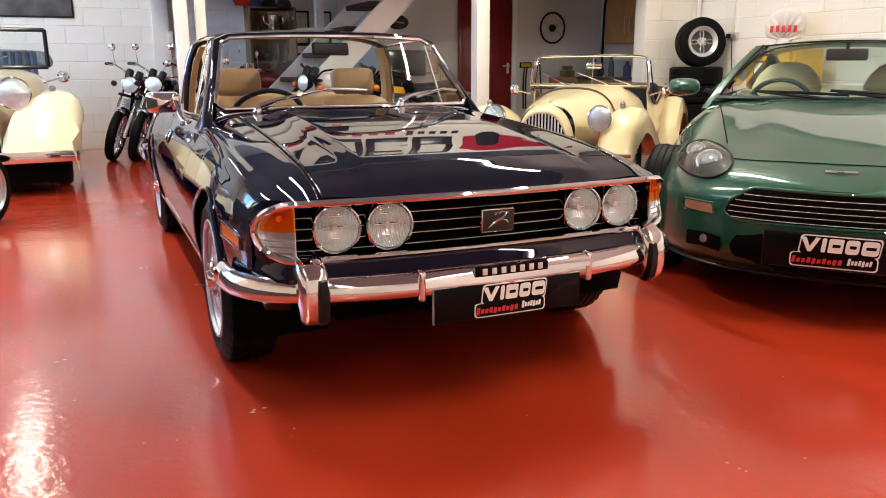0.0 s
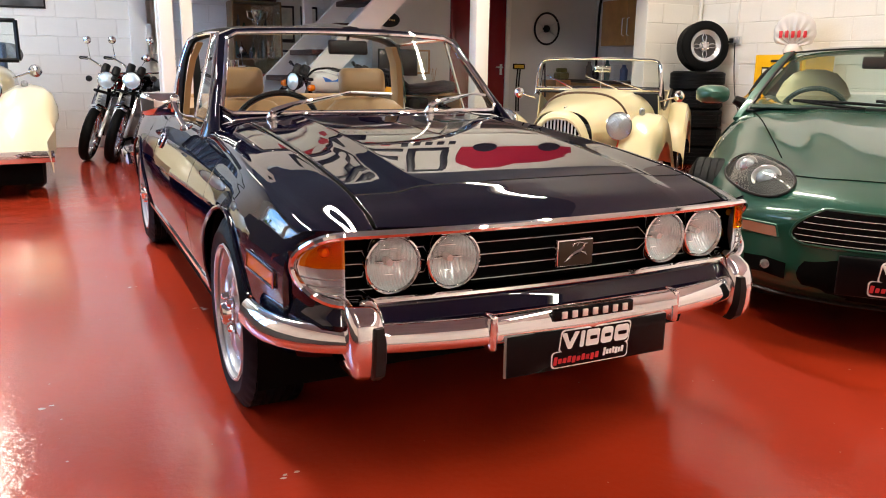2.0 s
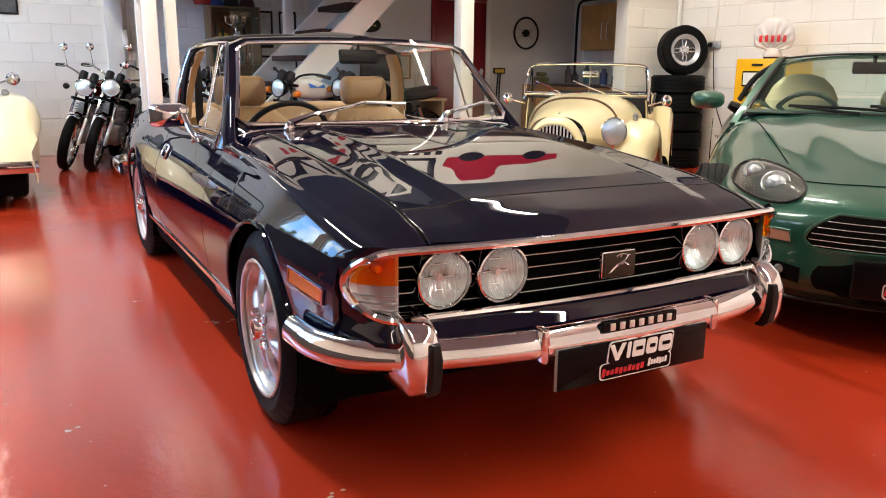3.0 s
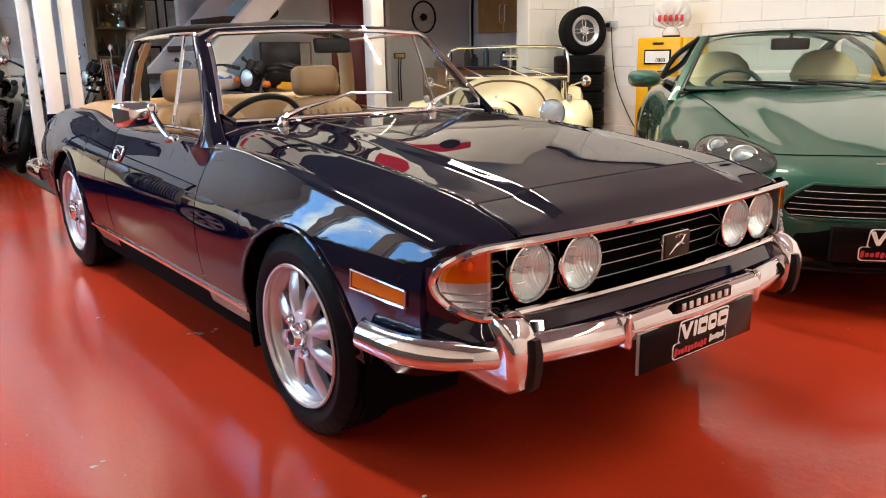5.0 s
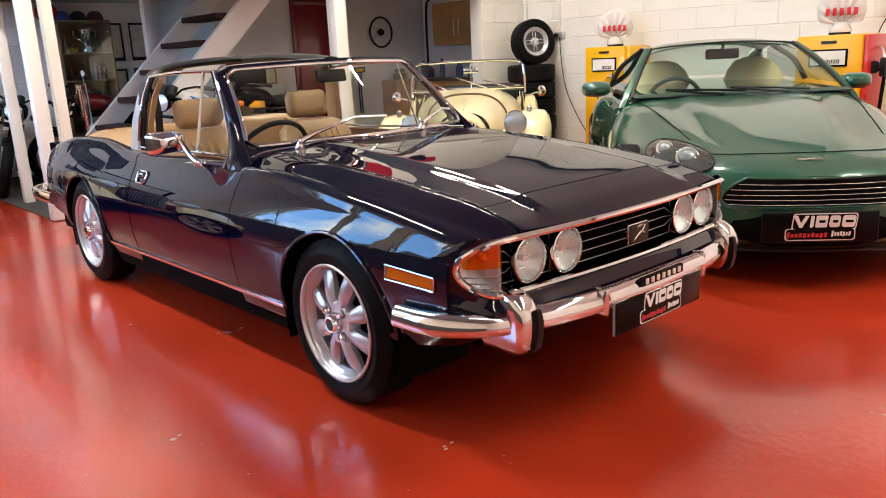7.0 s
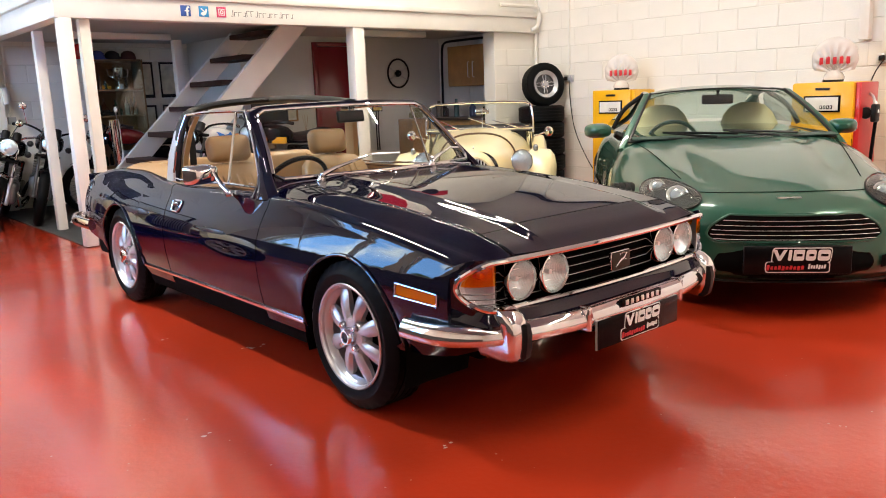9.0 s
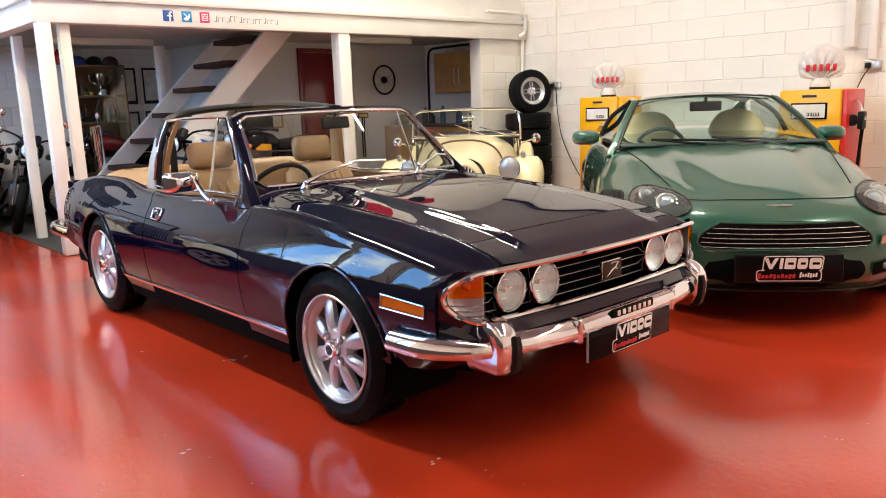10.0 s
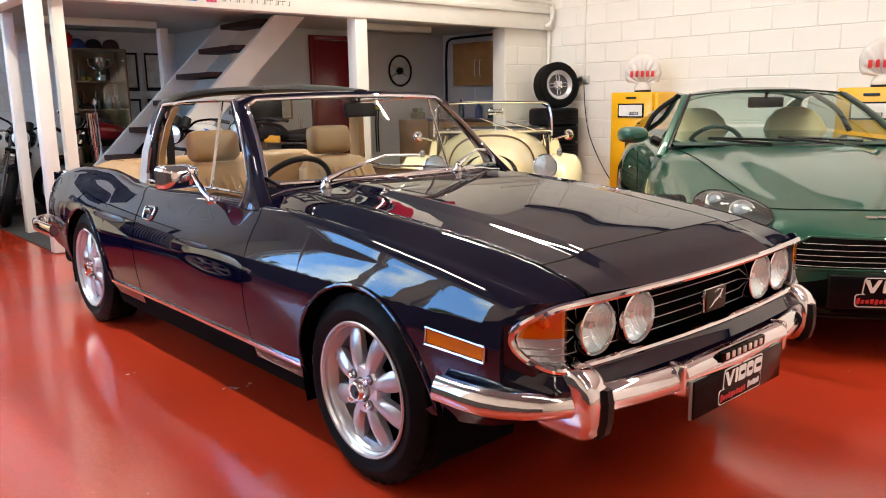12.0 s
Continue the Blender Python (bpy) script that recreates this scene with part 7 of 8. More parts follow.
    tube(bm, curve_points([(0, 0.26, 0.92), (0, 0.42, 0.62), (0, 0.50, 0.26), (0, 0.95, 0.24), (0, 1.15, 0.42)], 16), 0.022, 8)
    tube(bm, curve_points([(0, 0.28, 0.88), (0, 0.8, 0.78), (0, 1.2, 0.76), (0, 1.6, 0.80)], 10), 0.020, 8)
    for s in (-1, 1):
        tube(bm, [(s * 0.05, 0.98, 0.28), (s * 0.09, 1.40, 0.31)], 0.02, 8)
    box(bm, (0, 1.0, 0.62), (0.20, 0.24, 0.22), 0.03)
    box(bm, (0, 0.235, 0.93), (0.24, 0.06, 0.03), 0.01)
    box(bm, (0, 0.175, 0.76), (0.24, 0.06, 0.03), 0.01)
    part("frame", bm, black_gloss, bike)
    if m.to_euler().y:
        bm = B()
        tube(bm, [(-0.10, 0.95, 0.25), (-0.24, 0.98, 0.055)], 0.011, 8)
        part("side_stand", bm, black_gloss, bike)
    return bike


def bike_pose(x, y, yaw, lean):
    return Matrix.Translation((x, y, 0)) @ Matrix.Rotation(radians(yaw), 4, "Z") @ Matrix.Rotation(radians(lean), 4, "Y")


red_tank = surf("dark_red_tank_paint", (0.20, 0.008, 0.010), 0.2, 0, 1.0)
white_tank = surf("white_fairing_paint", (0.75, 0.77, 0.78), 0.25, 0, 0.8)
motorcycle(bike_pose(-0.98, 7.00, -16, 17), red_tank, "black and chrome motorcycle with a dark red tank")
motorcycle(bike_pose(-0.74, 6.78, -16, 17), black_gloss, "black and chrome motorcycle with a black tank")
motorcycle(bike_pose(-0.30, 6.75, -14, 15), black_gloss, "black motorcycle standing on the grey carpet", black_gloss, True)
RACER = motorcycle(bike_pose(0.78, 4.98 + 0.38, -62, 6), white_tank, "white motorcycle with a blue striped tank by the stairs", white_tank, True, False)
bm = B()
skin(bm, [[(s * 0.146 * math.cos(a), y, 0.905 + 0.075 * math.sin(a)) for a in np.linspace(0.1, 1.1, 5)] for s in (1,) for y in np.linspace(0.40, 0.62, 6)], 0.003)
part("tank_stripe", bm, surf("blue_decal", (0.02, 0.16, 0.62), 0.3, 0, 0.5), RACER, "blue decal stripe")
motorcycle(bike_pose(0.45, 7.45, -80, 6), red_tank, "red and black motorcycle in front of the shelves")
yellow_tank = surf("yellow_tank_paint", (0.70, 0.36, 0.02), 0.25, 0, 0.8)
YB_ = motorcycle(bike_pose(1.38, 5.30, -70, 6), black_gloss, "black motorcycle with yellow side panels by the post", black_gloss, True, False)
for s in (-1, 1):
    bm = B()
    skin(bm, [[(s * (0.10 + 0.06 * math.sin(math.pi * u)), lerp(0.40, 0.66, u), lerp(0.80, 0.87, v) - 0.02 * u) for u in np.linspace(0, 1, 7)] for v in (0, 0.5, 1)], 0.01)
    part("side_panel", bm, yellow_tank, YB_, "yellow side panel")


# ---- stairs up to the mezzanine ----
STEP_X, STEP_Z = 0.28, 0.275
ST = thing("staircase", pose(0, 0, 0), "open white staircase with dark brown treads", "staircase")
for k in range(8):
    x, z = 2.17 - STEP_X * k, 2.04 - STEP_Z * k
    bm = B()
    span(bm, x - 0.11, x + 0.17, 5.70, 6.56, z - 0.055, z, 0.006)
    part("tread", bm, dark_wood, ST, "dark brown wooden tread")


def stringer(y0, y1, off0, off1, z0, z1):
    bm = B()
    rows = []
    for y in (y0, y1):
        rows.append([(2.17 + (z - 2.04) * STEP_X / STEP_Z + o, y, z) for z, o in ((z0, off0), (z0, off1), (z1, off1), (z1, off0))])
    vv = grid(bm, rows, True)
    cap(bm, vv[0]), cap(bm, vv[1])
    return bm


part("stringer", stringer(5.63, 5.70, 0.03, 0.39, 0.008, ZM + 0.07), white_paint, ST, "white plank stringer")
part("stringer", stringer(6.56, 6.63, -0.10, 0.20, 0.008, ZM + 0.07), white_paint, ST, "white plank stringer")

# ---- shelves with trophies and models, frames ----
shelf_wood = surf("brown_shelf_board", (0.22, 0.125, 0.05), 0.45, var=0.2, scale=6, bump=0.0008, bscale=60)
SH = thing("shelf_unit", pose(0.92, 8.12, 0.008), "brown wooden shelf unit holding trophies, bottles and models", "shelf unit")
for x in (0.0, 0.62):
    bm = B()
    span(bm, x - 0.012, x + 0.012, -0.0, 0.36, 0, 1.84, 0.003)
    part("side_board", bm, shelf_wood, SH)
for z in (0.10, 0.45, 0.78, 1.10, 1.44, 1.82):
    bm = B()
    span(bm, 0.013, 0.607, 0.0, 0.35, z, z + 0.022, 0.003)
    part("shelf", bm, shelf_wood, SH)
bm = B()
span(bm, 0.013, 0.607, 0.352, 0.36, 0.0, 1.84)
part("back_board", bm, shelf_wood, SH)

bm = B()
span(bm, 0.235, 0.604, -0.012, -0.006, 0.80, 1.835)
glass_door = part("glass_door", bm, pane, SH, "plain glass door over half of the shelves")
glass_door.visible_shadow = False
bm = B()
lathe(bm, [(0.0005, 0.022), (0.012, 0.018), (0.014, 0.008), (0.008, 0.0)], aim((0.575, -0.012, 1.70), (0, -1, 0)), 12, False)
part("knob", bm, steel, glass_door)


def on_shelf(x, z):
    return 0.92 + x, 8.12 + 0.13, 0.008 + z + 0.022


def trophy(x, y, z, s, mt=chrome):
    t = thing("trophy", pose(x, y, z), "silver two-handled trophy cup on a shelf", "trophy")
    bm = B()
    lathe(bm, [(0.0005, 0.0), (0.045 * s, 0.0), (0.045 * s, 0.03 * s), (0.03 * s, 0.034 * s), (0.012 * s, 0.06 * s), (0.012 * s, 0.09 * s), (0.04 * s, 0.12 * s), (0.062 * s, 0.17 * s), (0.068 * s, 0.24 * s), (0.064 * s, 0.24 * s), (0.05 * s, 0.15 * s), (0.0005, 0.12 * s)], Matrix.Rotation(radians(-90), 4, "Y"), 20, False)
    part("cup", bm, mt, t)
    for k in (-1, 1):
        bm = B()
        tube(bm, curve_points([(k * 0.064 * s, 0, 0.22 * s), (k * 0.115 * s, 0, 0.225 * s), (k * 0.11 * s, 0, 0.16 * s), (k * 0.05 * s, 0, 0.125 * s)], 10), 0.007 * s, 6)
        part("handle", bm, mt, t)
    bm = B()
    span(bm, -0.055 * s, 0.055 * s, -0.055 * s, 0.055 * s, -0.0, 0.006 * s)
    part("foot", bm, black_gloss, t)
    return t


trophy(*on_shelf(0.34, 1.44), 1.15)
trophy(*on_shelf(0.50, 1.10), 0.6)


def bottle(x, y, z, h, r, mt, label):
    bm = B()
    lathe(bm, [(0.0005, 0), (r, 0), (r, h * 0.62), (r * 0.4, h * 0.78), (r * 0.4, h), (0.0005, h)], pose(x, y, z) @ Matrix.Rotation(radians(-90), 4, "Y"), 14, False)
    return solo("bottle", bm, mt, label, "bottle", "bottles on the shelves")


def cap_hat(x, y, z, mt, label, yaw=0):
    m = pose(x, y, z, 0, 0, yaw)
    t = thing("cap", m, label, "cap", "caps on the shelf")
    bm = B()
    lathe(bm, [(0.098, 0.0), (0.10, 0.03), (0.085, 0.08), (0.05, 0.11), (0.0005, 0.12)], Matrix.Rotation(radians(-90), 4, "Y"), 20, False)
    part("crown", bm, mt, t)
    bm = B()
    skin(bm, [[(0.085 * math.sin(a) * k, -0.05 - 0.11 * math.cos(a) * (k - 0.3), 0.008 - 0.01 * abs(math.sin(a))) for a in np.linspace(-1.3, 1.3, 9)] for k in (0.85, 1.1, 1.35)], 0.004)
    part("peak", bm, mt, t)


blue_cloth = surf("blue_cloth", (0.03, 0.06, 0.22), 0.9)
black_cloth = surf("black_cloth", (0.015, 0.014, 0.016), 0.9, var=0.2, scale=8)
maroon_cloth = surf("maroon_cloth", (0.06, 0.015, 0.015), 0.9, var=0.2, scale=8)
cx, cy, cz = on_shelf(0, 1.82)
cap_hat(cx + 0.10, cy, cz, blue_cloth, "blue and white peaked cap on the shelf", 20)
cap_hat(cx + 0.30, cy + 0.02, cz, black_cloth, "black peaked cap on the shelf", -10)
cap_hat(cx + 0.50, cy, cz, maroon_cloth, "dark maroon peaked cap on the shelf", -30)
bm = B()
lathe(bm, [(0.0005, 0), (0.10, 0.01), (0.13, 0.07), (0.125, 0.14), (0.08, 0.20), (0.0005, 0.22)], pose(cx - 0.06, cy + 0.02, cz) @ Matrix.Rotation(radians(-90), 4, "Y"), 20, False)
solo("helmet", bm, surf("red_helmet_paint", (0.5, 0.015, 0.01), 0.2, 0, 0.8), "glossy red helmet on top of the shelves", "helmet")
pal = [surf("bottle_" + n, c, 0.25, 0, 0.3) for n, c in (("green", (0.02, 0.06, 0.03)), ("brown", (0.10, 0.04, 0.015)), ("clear", (0.15, 0.15, 0.13)), ("dark", (0.02, 0.02, 0.022)), ("red", (0.25, 0.02, 0.02)), ("teal", (0.08, 0.16, 0.17)))]
rng = random.Random(5)
for zz, n in ((1.10, 9), (0.78, 7), (0.45, 6), (1.44, 5)):
    for i in range(n):
        x0 = 0.06 + 0.52 * (i + rng.uniform(-0.2, 0.2)) / n
        if zz == 1.44 and 0.22 < x0 < 0.46:
            continue
        x, y, z = on_shelf(x0, zz)
        bottle(x, y + rng.uniform(-0.06, 0.08), z, rng.uniform(0.10, 0.24), rng.uniform(0.018, 0.032), rng.choice(pal), "small bottle standing on a brown shelf")


def model_car(x, y, z, s, mt, label):
    bm = B()
    box(bm, (x, y, z + 0.030 * s), (0.16 * s, 0.065 * s, 0.035 * s), 0.012 * s)
    box(bm, (x, y, z + 0.055 * s), (0.08 * s, 0.055 * s, 0.030 * s), 0.012 * s)
    for dx in (-0.05, 0.05):
        for dy in (-0.03, 0.03):
            lathe(bm, [(0.0005, -0.006), (0.016 * s, -0.006), (0.016 * s, 0.006), (0.0005, 0.006)], pose(x + dx * s, y + dy * s, z + 0.016 * s, 0, 0, 90), 12, False)
    solo("model_car", bm, mt, label, "model car", "model cars on the shelves")


yellow_toy = surf("yellow_toy", (0.65, 0.40, 0.03), 0.4)
model_car(*on_shelf(0.16, 1.44), 0.9, yellow_toy, "small yellow model car on a brown shelf")
model_car(*on_shelf(0.14, 1.10), 1.1, pal[3], "small dark model car on a brown shelf")
model_car(*on_shelf(0.34, 0.78), 1.0, pal[5], "small teal model car on a brown shelf")
bm = B()
box(bm, (*on_shelf(0.34, 1.44)[:1], on_shelf(0.34, 1.44)[1] - 0.09, on_shelf(0, 1.44)[2] + 0.035), (0.06, 0.006, 0.07), 0.002)
solo("note_card", bm, paper, "small white card in front of the trophy", "card")


def frame_pic(name, x, z, w, h, y, mt_frame, mt_in, label, passe=0.03):
    t = thing(name, pose(x, y, z), label, "picture", "framed pictures on the wall")
    bm = B()
    for a, b, c, d in ((-w / 2, w / 2, -h / 2, -h / 2 + 0.022), (-w / 2, w / 2, h / 2 - 0.022, h / 2), (-w / 2, -w / 2 + 0.022, -h / 2 + 0.022, h / 2 - 0.022), (w / 2 - 0.022, w / 2, -h / 2 + 0.022, h / 2 - 0.022)):
        span(bm, a, b, -0.025, 0, c, d, 0.003)
    part("frame", bm, mt_frame, t)
    bm = B()
    span(bm, -w / 2 + 0.02, w / 2 - 0.02, -0.010, -0.004, -h / 2 + 0.02, h / 2 - 0.02)
    part("mount", bm, black_plastic if passe > 0.02 else paper, t)
    bm = B()
    span(bm, -w / 2 + 0.02 + passe, w / 2 - 0.02 - passe, -0.014, -0.0105, -h / 2 + 0.02 + passe * 1.6, h / 2 - 0.02 - passe)
    part("print", bm, mt_in, t)
    return t


print_grey = surf("grey_print", (0.62, 0.58, 0.49), 0.4, var=0.25, scale=9)
for x in (1.70, 2.03):
    frame_pic("framed_print", x, 1.59, 0.29, 0.53, YB - 0.0, white_paint, print_grey, "white framed print with a dark mount on the wall")
    frame_pic("framed_print", x, 1.03, 0.29, 0.48, YB - 0.0, white_paint, print_grey, "white framed print with a dark mount on the wall")
bm = B()
rod(bm, (0.67, 6.72, 0.008), (0.60, 6.62, 1.10), 0.055, n=20)
solo("steel_tube", bm, chrome, "polished steel tube leaning by the stairs", "tube")

# ---- red door, wall things under the mezzanine ----
RD = thing("door_1", pose(3.86, YW, 0.008), "flat red painted door in a red frame", "door")
RD["kind"] = "structure"
bm = B()
span(bm, -0.37, 0.37, -0.035, 0.0, 0.0, 1.94, 0.003)
part("leaf", bm, red_gloss, RD)
for a, b, c, d in ((-0.44, -0.375, 0, 2.0), (0.375, 0.44, 0, 2.0), (-0.375, 0.375, 1.945, 2.0)):
    bm = B()
    span(bm, a, b, -0.05, 0.0, c, d, 0.004)
    part("frame", bm, red_gloss if a < 0 and b < 0.3 or c > 1 else white_paint, RD)
bm = B()
box(bm, (0.31, -0.039, 1.02), (0.035, 0.008, 0.14), 0.003)
tube(bm, [(0.31, -0.04, 1.05), (0.31, -0.085, 1.05), (0.21, -0.085, 1.05)], 0.009, 8)
part("door_handle", bm, steel, RD)

WH = thing("wall_steering_wheel", pose(4.88, YW - 0.03, 1.575), "black four-spoke steering wheel hung on the wall", "steering wheel")
bm = B()
tube(bm, [(0.195 * math.cos(t), 0, 0.205 * math.sin(t)) for t in [2 * math.pi * k / 40 for k in range(40)]], 0.014, 8, closed=True, up=Vector((0, 1, 0)))
part("rim", bm, black_plastic, WH)
for t in (0.5, math.pi - 0.5, math.pi + 0.5, -0.5):
    bm = B()
    tube(bm, [(0.04 * math.cos(t), 0.01, 0.04 * math.sin(t)), (0.19 * math.cos(t), 0, 0.195 * math.sin(t))], 0.009, 6, up=Vector((0, 1, 0)))
    part("spoke", bm, steel, WH)
bm = B()
lathe(bm, [(0.0005, -0.03), (0.04, -0.024), (0.05, 0.0), (0.05, 0.028)], aim((0, 0, 0), (0, 1, 0)), 20, False)
part("boss", bm, black_plastic, WH)

bm = B()
lathe(bm, [(0.0005, -0.012), (0.145, -0.012), (0.15, -0.006), (0.15, 0.0)], Matrix.Translation((2.57, YW - 0.001, 1.61)) @ Matrix.Diagonal((1.0, 1, 0.60, 1)) @ aim((0, 0, 0), (0, 1, 0)), 32, False)
ov = thing("oval_sign", pose(0, 0, 0), "black oval wall sign with a gold mark", "sign")
part("plate", bm, black_gloss, ov)
bm = B()
for i in range(6):
    box(bm, (2.49 + 0.030 * i, YW - 0.0145, 1.61 + 0.006 * math.sin(i)), (0.014, 0.003, 0.035 if i == 0 else 0.020), 0.001)
part("bars", bm, surf("gold_ink", (0.45, 0.32, 0.10), 0.4, 0.4), ov)

pq = thing("plaque", pose(4.47, YW, 1.07), "small black and yellow wall plaque with a strap hanging below", "plaque")
bm = B()
box(bm, (0, -0.008, 0), (0.19, 0.014, 0.075), 0.012, seg=3)
part("plate", bm, black_gloss, pq)
bm = B()
box(bm, (0, -0.017, 0), (0.15, 0.004, 0.045), 0.004)
part("panel", bm, yellow_toy, pq)
for dx in (-0.022, 0.016):
    bm = B()
    tube(bm, curve_points([(dx, -0.02, -0.03), (dx - 0.02, -0.025, -0.25), (dx - 0.01, -0.02, -0.60)], 8), 0.012, 6, squash=0.3, up=Vector((0, 1, 0)))
    part("strap", bm, black_vinyl, pq)

# kitchen corner
def unit(name, x0, x1, y0, y1, z0, z1, label, n=2):
    t = thing(name, pose(0, 0, 0), label, "cabinet")
    bm = B()
    span(bm, x0 + 0.02, x1, y0, y1, z0, z1, 0.003)
    part("carcass", bm, oak, t)
    for i in range(n):
        a, b = lerp(y0, y1, i / n), lerp(y0, y1, (i + 1) / n)
        bm = B()
        span(bm, x0, x0 + 0.019, a + 0.003, b - 0.003, z0 + 0.003, z1 - 0.003, 0.002)
        d = part("cabinet_door", bm, oak, t)
        bm = B()
        yy = b - 0.05 if i % 2 == 0 else a + 0.05
        tube(bm, [(x0 - 0.001, yy, z0 + 0.12), (x0 - 0.03, yy, z0 + 0.13), (x0 - 0.03, yy, z0 + 0.33), (x0 - 0.001, yy, z0 + 0.34)] if z0 > 1 else [(x0 - 0.001, yy, z1 - 0.34), (x0 - 0.03, yy, z1 - 0.33), (x0 - 0.03, yy, z1 - 0.13), (x0 - 0.001, yy, z1 - 0.12)], 0.006, 8)
        part("handle", bm, steel, d)


unit("wall_cabinet", 5.38, XR - 0.002, 5.30, 6.32, 1.35, 1.92, "oak wall cabinet with two steel handles")
unit("base_cabinet", 5.12, XR - 0.002, 4.98, 6.86, 0.09, 0.87, "oak kitchen base cabinets under a dark worktop", 3)
bm = B()
span(bm, 5.14, XR - 0.03, 4.98, 6.86, 0.008, 0.09)
solo("plinth", bm, black_plastic, "dark plinth under the kitchen cabinets", "plinth")
bm = B()
span(bm, 5.09, XR - 0.001, 4.96, 6.88, 0.871, 0.91, 0.004)
solo("worktop", bm, surf("dark_worktop", (0.05, 0.035, 0.028), 0.3, var=0.3, scale=20), "dark brown kitchen worktop", "worktop")
for i, (y, h, r, mt) in enumerate(((6.60, 0.24, 0.045, pal[2]), (6.45, 0.16, 0.05, pal[3]), (6.2, 0.26, 0.04, pal[5]), (5.85, 0.20, 0.05, surf("blue_plastic", (0.05, 0.09, 0.22), 0.4)), (5.6, 0.14, 0.06, pal[0]), (5.4, 0.22, 0.04, pal[2]))):
    bm = B()
    lathe(bm, [(0.0005, 0), (r, 0), (r, h * 0.7), (r * 0.5, h * 0.85), (r * 0.5, h), (0.0005, h)], pose(5.42, y, 0.911) @ Matrix.Rotation(radians(-90), 4, "Y"), 16, False)
    solo("bottle", bm, mt, "household bottle standing on the dark worktop", "bottle", "bottles on the worktop")
bm = B()
tube(bm, curve_points([(XR - 0.02, 5.2, 2.03), (XR - 0.02, 6.5, 2.03), (XR - 0.02, 6.74, 2.02), (XR - 0.02, 6.80, 1.95), (XR - 0.02, 6.82, 1.5), (XR - 0.02, 6.82, 0.92)], 30), 0.018, 8)
solo("waste_pipe", bm, black_plastic, "black pipe running along the wall and down to the worktop", "pipe")
bm = B()
span(bm, 4.85, 5.10, YW - 0.35, YW - 0.01, 0.008, 0.90, 0.004)
solo("wooden_cupboard", bm, pine, "plain brown wooden cupboard beside the worktop", "cupboard")
bm = B()
box(bm, (5.0, YW - 0.25, 0.955), (0.16, 0.16, 0.09), 0.02)
box(bm, (5.0, YW - 0.25, 1.03), (0.12, 0.12, 0.06), 0.02)
solo("tool_case", bm, surf("olive_plastic", (0.12, 0.12, 0.03), 0.5), "small olive and black case on the cupboard", "case")

# desk corner with monitor
DK = thing("desk", pose(2.35, 6.52, 0.008), "pale wooden desk against the partition", "desk")
bm = B()
span(bm, 0.0, 0.95, -0.30, 0.36, 0.70, 0.73, 0.004)
part("desk_top", bm, pine, DK)
for x in (0.03, 0.89):
    bm = B()
    span(bm, x, x + 0.03, -0.28, 0.34, 0, 0.70, 0.003)
    part("panel_leg", bm, pine, DK)
MN = thing("monitor", pose(2.62, 6.72, 0.738), "black flat computer monitor on the desk", "monitor")
bm = B()
box(bm, (0, 0, 0.36), (0.52, 0.03, 0.32), 0.006)
part("casing", bm, black_plastic, MN)
bm = B()
box(bm, (0, -0.017, 0.36), (0.49, 0.004, 0.29), 0.001)
part("screen", bm, surf("dark_screen", (0.03, 0.032, 0.035), 0.15), MN)
bm = B()
box(bm, (0, 0.02, 0.10), (0.06, 0.03, 0.22), 0.005)
box(bm, (0, 0.0, 0.006), (0.24, 0.18, 0.012), 0.004)
part("stand", bm, black_plastic, MN)
frame_pic("framed_print", 3.02, 1.11, 0.22, 0.30, YW, pine, print_grey, "small pine framed print on the wall", 0.012)
DIF = thing("reed_diffuser", pose(2.98, 6.45, 0.738), "small reed diffuser bottle on the desk", "diffuser")
bm = B()
lathe(bm, [(0.0005, 0), (0.035, 0), (0.035, 0.07), (0.014, 0.09), (0.014, 0.11), (0.0005, 0.11)], Matrix.Rotation(radians(-90), 4, "Y"), 14, False)
part("bottle", bm, pal[2], DIF)
for k in range(5):
    bm = B()
    rod(bm, (0, 0, 0.1), (0.04 * math.cos(k * 1.3), 0.04 * math.sin(k * 1.3), 0.30), 0.002, n=5)
    part("reed", bm, pine, DIF)

# ---- tyres beside the pier ----
def loose_tyre(m, label, R=0.295, rim=0.185, w=0.095, name="tyre"):
    bm = B()
    prof = [(rim, -w * 0.8), (rim + 0.02, -w), (R - 0.035, -w), (R - 0.010, -w * 0.86)]
    for i in range(4):
        h0 = -w * 0.8 + i * w * 0.4
        prof += [(R, h0), (R, h0 + w * 0.34), (R - 0.007, h0 + w * 0.35), (R - 0.007, h0 + w * 0.39)]
    prof += [(R - 0.010, w * 0.86), (R - 0.035, w), (rim + 0.02, w), (rim, w * 0.8)]
    lathe(bm, prof, m, 48, False)
    return bm


TX, TY = 5.37, 4.48
for k in range(5):
    m = pose(TX + 0.012 * math.sin(2.1 * k), TY + 0.01 * math.cos(1.7 * k), 0.105 + 0.2085 * k) @ Matrix.Rotation(radians(90), 4, "Y")
    solo("stacked_tyre", loose_tyre(m, "", R=0.30, w=0.104), rubber, "black road tyre lying in a stack", "tyre", "stack of tyres")
FW = thing("display_wheel", pose(TX + 0.02, TY - 0.02, 1.043 + 0.272) @ Matrix.Rotation(radians(-7), 4, "X"), "alloy wheel with a tyre standing on the stack", "wheel")
ax = Matrix.Rotation(radians(-90), 4, "Z") @ Matrix.Rotation(radians(-20), 4, "Z")
part("tyre", loose_tyre(ax, "", R=0.276, rim=0.17, w=0.09), rubber, FW)
bm = B()
